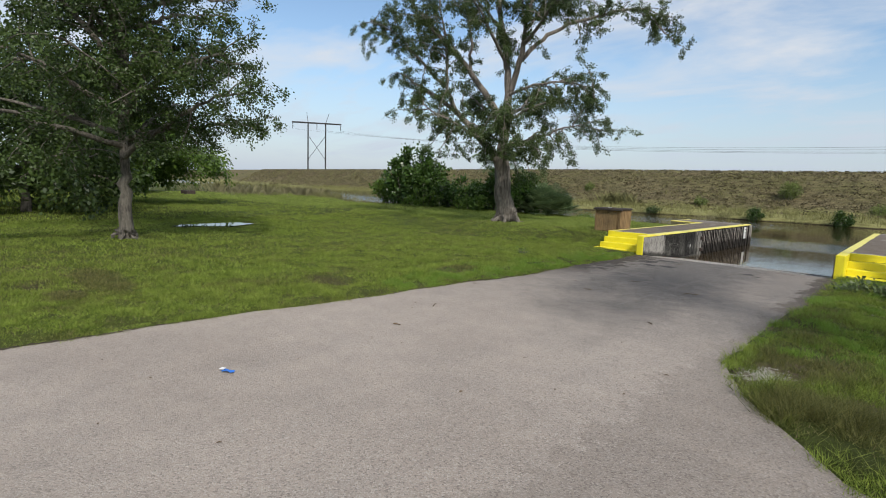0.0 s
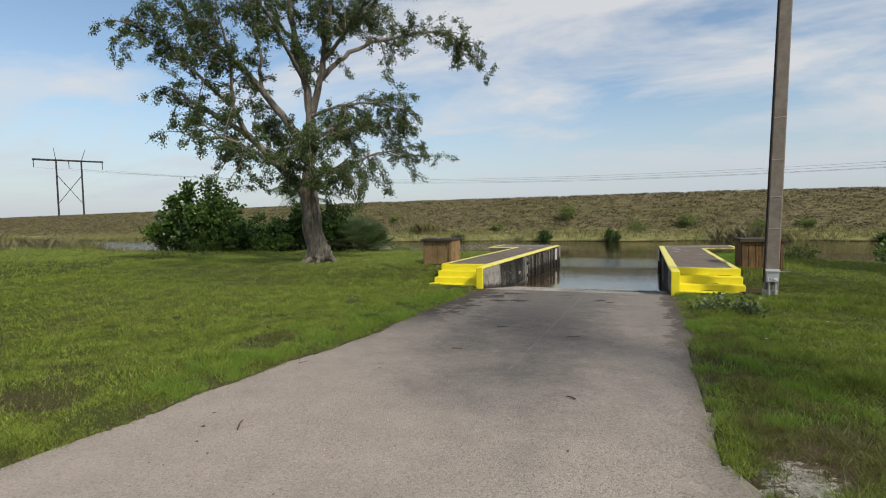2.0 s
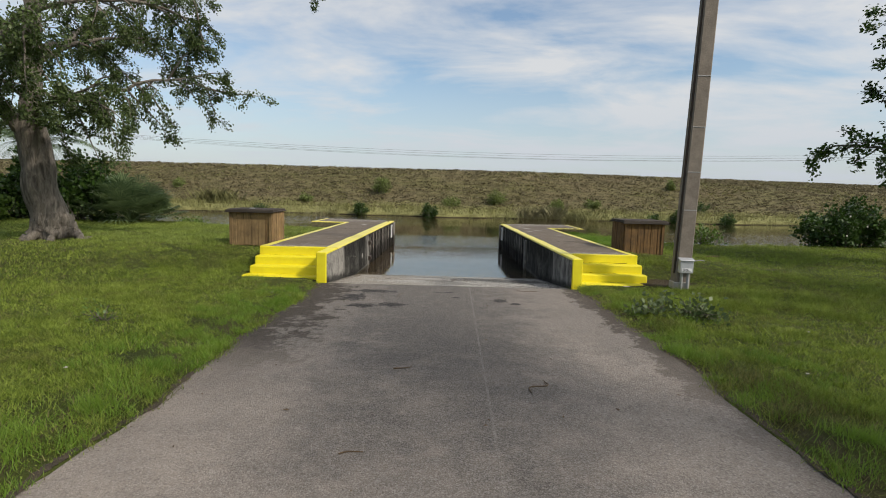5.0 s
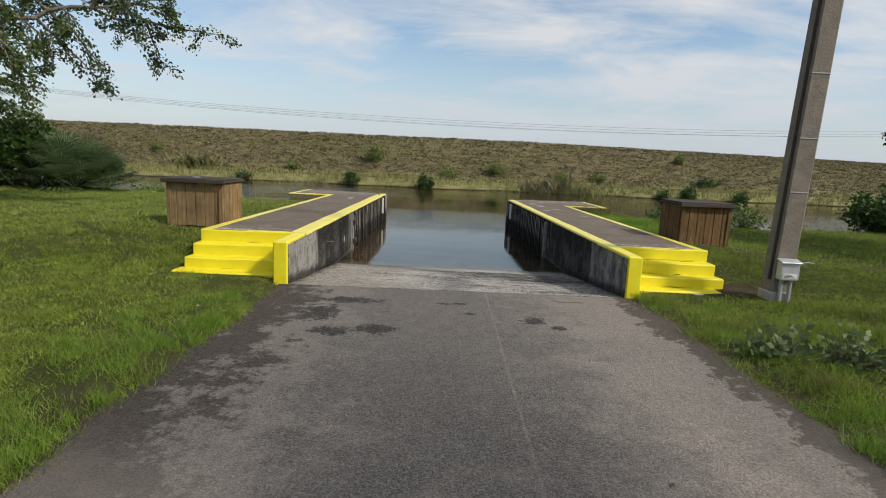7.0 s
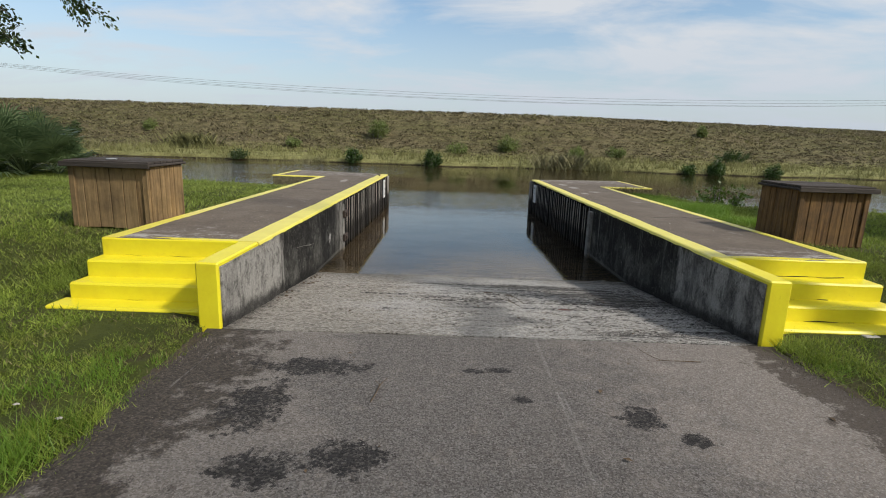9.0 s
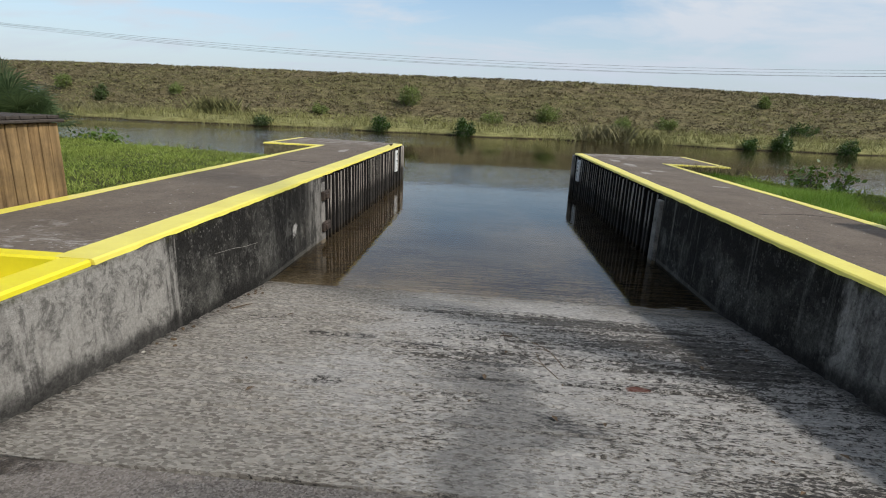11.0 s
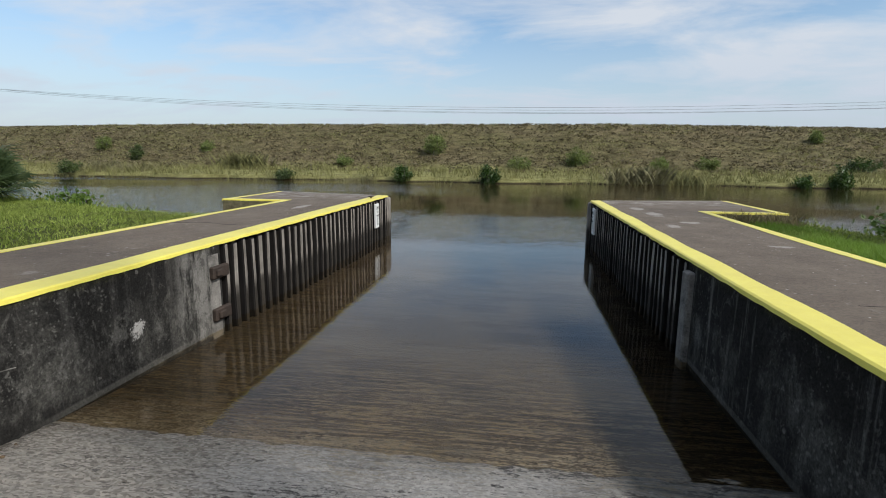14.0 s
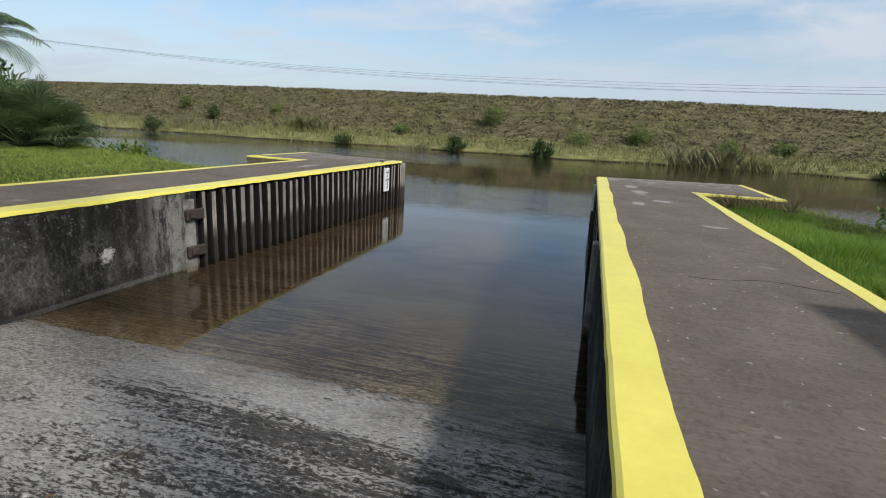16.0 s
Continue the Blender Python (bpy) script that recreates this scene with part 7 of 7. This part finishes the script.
# ---- lawn ----
def clumps(x, y, size, seed):
    """Smooth random patches of a given size, 0 to 1."""
    table = np.random.default_rng(seed).random((256, 256))
    u, v = x / size, y / size
    i, j = np.floor(u).astype(int), np.floor(v).astype(int)
    f, g = u - i, v - j
    f, g = f * f * (3 - 2 * f), g * g * (3 - 2 * g)
    a, b = table[i % 256, j % 256], table[(i + 1) % 256, j % 256]
    c, d = table[i % 256, (j + 1) % 256], table[(i + 1) % 256, (j + 1) % 256]
    return (a * (1 - f) + b * f) * (1 - g) + (c * (1 - f) + d * f) * g


def lawn_keep(x, y):
    road = (x > left_edge(y) + 0.02) & (x < right_edge(y) - 0.02) & (y < JOINT_Y + 0.05)
    west_dock = ((x > -7.1) & (x < -5.4) & (y > 13.70))
    wing = (x > -8.2) & (x < -6.9) & (y > 22.35)
    east_dock = ((x < -0.12) & (x > -1.7) & (y > 13.70)) | ((x < 0.3) & (x > -1.7) & (y > 13.64) & (y < 14.12)) | ((((x - 0.15) / 0.55) ** 2 + ((y - 13.95) / 0.28) ** 2 < 1) & (np.sin(x * 41) * np.sin(y * 37) > -0.5))
    east_wing = (x < 1.1) & (x > -0.3) & (y > 22.05)
    cut = (x > -5.9) & (x < -1.3) & (y > JOINT_Y)
    boxes = ((np.abs(x + 7.51) < 0.46) & (np.abs(y - 15.74) < 0.33)) | ((np.abs(x - 0.43) < 0.45) & (np.abs(y - 16.08) < 0.34))
    stone = ((x + 1.08) / 0.24) ** 2 + ((y - 5.60) / 0.34) ** 2 + 2.6 * (clumps(x, y, 0.12, 24) - 0.5) < 1
    bare = (np.sin(x * 3.1 + 2 * np.sin(y * 1.7)) * np.cos(y * 2.7 + np.sin(x * 2.1)) > 0.75) & (np.sin(x * 17 + y * 23) > -0.3)
    soil = ((((x + 7.2) / 0.5) ** 2 + ((y - 5.0) / 0.32) ** 2 < 1) | (((x + 6.75) / 0.35) ** 2 + ((y - 7.6) / 0.55) ** 2 < 1)) & (np.sin(x * 37) * np.sin(y * 41) > -0.4)
    verge = left_edge(y) - x
    worn = (verge > 0) & (verge < 1.5) & (y > 6.5) & (y < 13.6) & (clumps(x, y, 0.5, 21) * 0.6 + clumps(x, y, 0.15, 22) * 0.4 < 0.16 + 0.13 * (1 - verge / 1.5))
    pool = ((x + 16.9) / 0.6) ** 2 + ((y - 7.1) / 1.3) ** 2 < 1
    return ~(road | west_dock | wing | east_dock | east_wing | cut | boxes | stone | bare | soil | pool | worn) & (y < south_shore(x) + 0.2)


def tuft(p, low, high, k=1.0):
    """Taller and shorter patches over the lawn."""
    x, y = p[:, 0], p[:, 1]
    n = 0.35 * clumps(x, y, 1.1 / k, 1) + 0.40 * clumps(x, y, 0.34 / k, 2) + 0.25 * clumps(x, y, 0.13, 3)
    return low + (high - low) * np.clip((n - 0.22) / 0.56, 0, 1) ** 1.8


def thinned(p, seed, least=0.15):
    """Drops blades in the gaps between clumps."""
    x, y = p[:, 0], p[:, 1]
    n = 0.5 * clumps(x, y, 0.45, seed) + 0.5 * clumps(x, y, 0.16, seed + 1)
    return p[np.random.default_rng(seed).random(len(p)) < least + (1 - least) * step_up(n, 0.28, 0.62)]


rng = np.random.default_rng(700)
near_west = scatter(rng, 150000, -11.5, -5.4, 0.2, 15.5, lawn_keep)
near_east = scatter(rng, 105000, -1.9, 4.5, 3.0, 15.5, lawn_keep)
mid_west = scatter(rng, 90000, -20, -6.5, -1, 24, lawn_keep)
far_west = scatter(rng, 36000, -50, -18, -4, 30, lawn_keep)
mid_east = scatter(rng, 60000, -0.6, 14, 6, 25, lawn_keep)
near_west = near_west[rng.random(len(near_west)) < np.clip((near_west[:, 0] + 11.5) / 4.0, 0, 1) * np.clip((near_west[:, 1] - 0.2) / 1.5 + 0.3, 0, 1)]
near_east = near_east[rng.random(len(near_east)) < np.clip((4.5 - near_east[:, 0]) / 3.5, 0, 1)]
near_west, near_east = thinned(near_west, 5), thinned(near_east, 8, 0.05)
mid_west, mid_east = thinned(mid_west, 11, 0.8), thinned(mid_east, 14, 0.4)
near = np.concatenate([near_west, near_east])
close_tall = np.concatenate([tuft(near_west, 0.014, 0.075), tuft(near_east, 0.008, 0.150, 0.7)])
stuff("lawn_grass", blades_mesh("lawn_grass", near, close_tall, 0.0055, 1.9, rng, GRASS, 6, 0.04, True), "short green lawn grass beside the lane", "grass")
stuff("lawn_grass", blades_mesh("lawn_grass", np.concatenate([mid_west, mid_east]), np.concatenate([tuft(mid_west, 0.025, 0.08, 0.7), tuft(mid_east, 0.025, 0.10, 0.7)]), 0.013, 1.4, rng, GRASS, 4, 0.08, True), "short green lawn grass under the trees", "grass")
dry = scatter(rng, 16000, -13, 3.5, 0.2, 16, lawn_keep)
stuff("dry_grass", blades_mesh("dry_grass", dry, 0.045, 0.006, 1.8, rng, DRY_GRASS, 3, 0.05, True), "straw-coloured dead blades in the lawn", "grass")
stuff("lawn_grass", blades_mesh("lawn_grass", far_west, 0.07, 0.03, 1.2, rng, GRASS, 4, 0.12, True), "short green grass on the far lawn", "grass")
tall = scatter(rng, 14000, -0.25, 1.3, 17.2, 22.1, lambda x, y: lawn_keep(x, y) & (x < 0.9 + 0.2 * np.sin(y * 3)))
tall = thinned(tall, 31, 0.1)
stuff("rank_grass", blades_mesh("rank_grass", tall, tuft(tall, 0.05, 0.20) * (1 - 0.5 * step_up(tall[:, 1], 19.5, 21.4)), 0.008, 1.3, rng, BRIGHT_GRASS, 4, 0.06, True), "long rank grass leaning on the dock's edge", "grass")
shore = scatter(rng, 26000, -45, 16, 21, 36, lambda x, y: (np.abs(y - south_shore(x) + 0.35) < 0.55) & ~((x > -8.5) & (x < 1.5)))
stuff("shore_grass", blades_mesh("shore_grass", shore, 0.15, 0.014, 0.9, rng, GRASS, 4, 0.08), "taller grass along the near waterline", "grass")
wisps = np.concatenate([scatter(rng, 90, -8.0, -7.05, 22.05, 22.36, lambda x, y: x < 0), scatter(rng, 160, -0.1, 0.95, 21.6, 21.95, lambda x, y: x < 9)])
stuff("dry_wisps", blades_mesh("dry_wisps", wisps, 0.19, 0.006, 0.7, rng, DRY_GRASS, 3, 0.05), "thin dry grass standing against the docks' wings", "grass")
# rank tufts the mower missed along the road's edges
tufts = []
rng = np.random.default_rng(777)
for k in range(230):
    if k < 140:
        y = rng.uniform(5.5, 13.0)
        x = float(left_edge(y)) - abs(rng.normal(0.05, 0.45))
    else:
        y = rng.uniform(6.5, 13.3)
        x = float(right_edge(y)) + abs(rng.normal(0.1, 0.6))
    n = rng.integers(18, 60)
    q = np.stack([x + rng.normal(0, 0.07, n), y + rng.normal(0, 0.07, n)], 1)
    tufts.append(np.concatenate([q, height(q[:, 0], q[:, 1])[:, None]], 1))
tufts = np.concatenate(tufts)
tufts = tufts[lawn_keep(tufts[:, 0], tufts[:, 1])]
stuff("grass_tufts", blades_mesh("grass_tufts", tufts, tuft(tufts, 0.04, 0.13), 0.005, 1.2, rng, BRIGHT_GRASS, 4, 0.03, True), "brighter rank grass tufts along the road's edges", "grass")
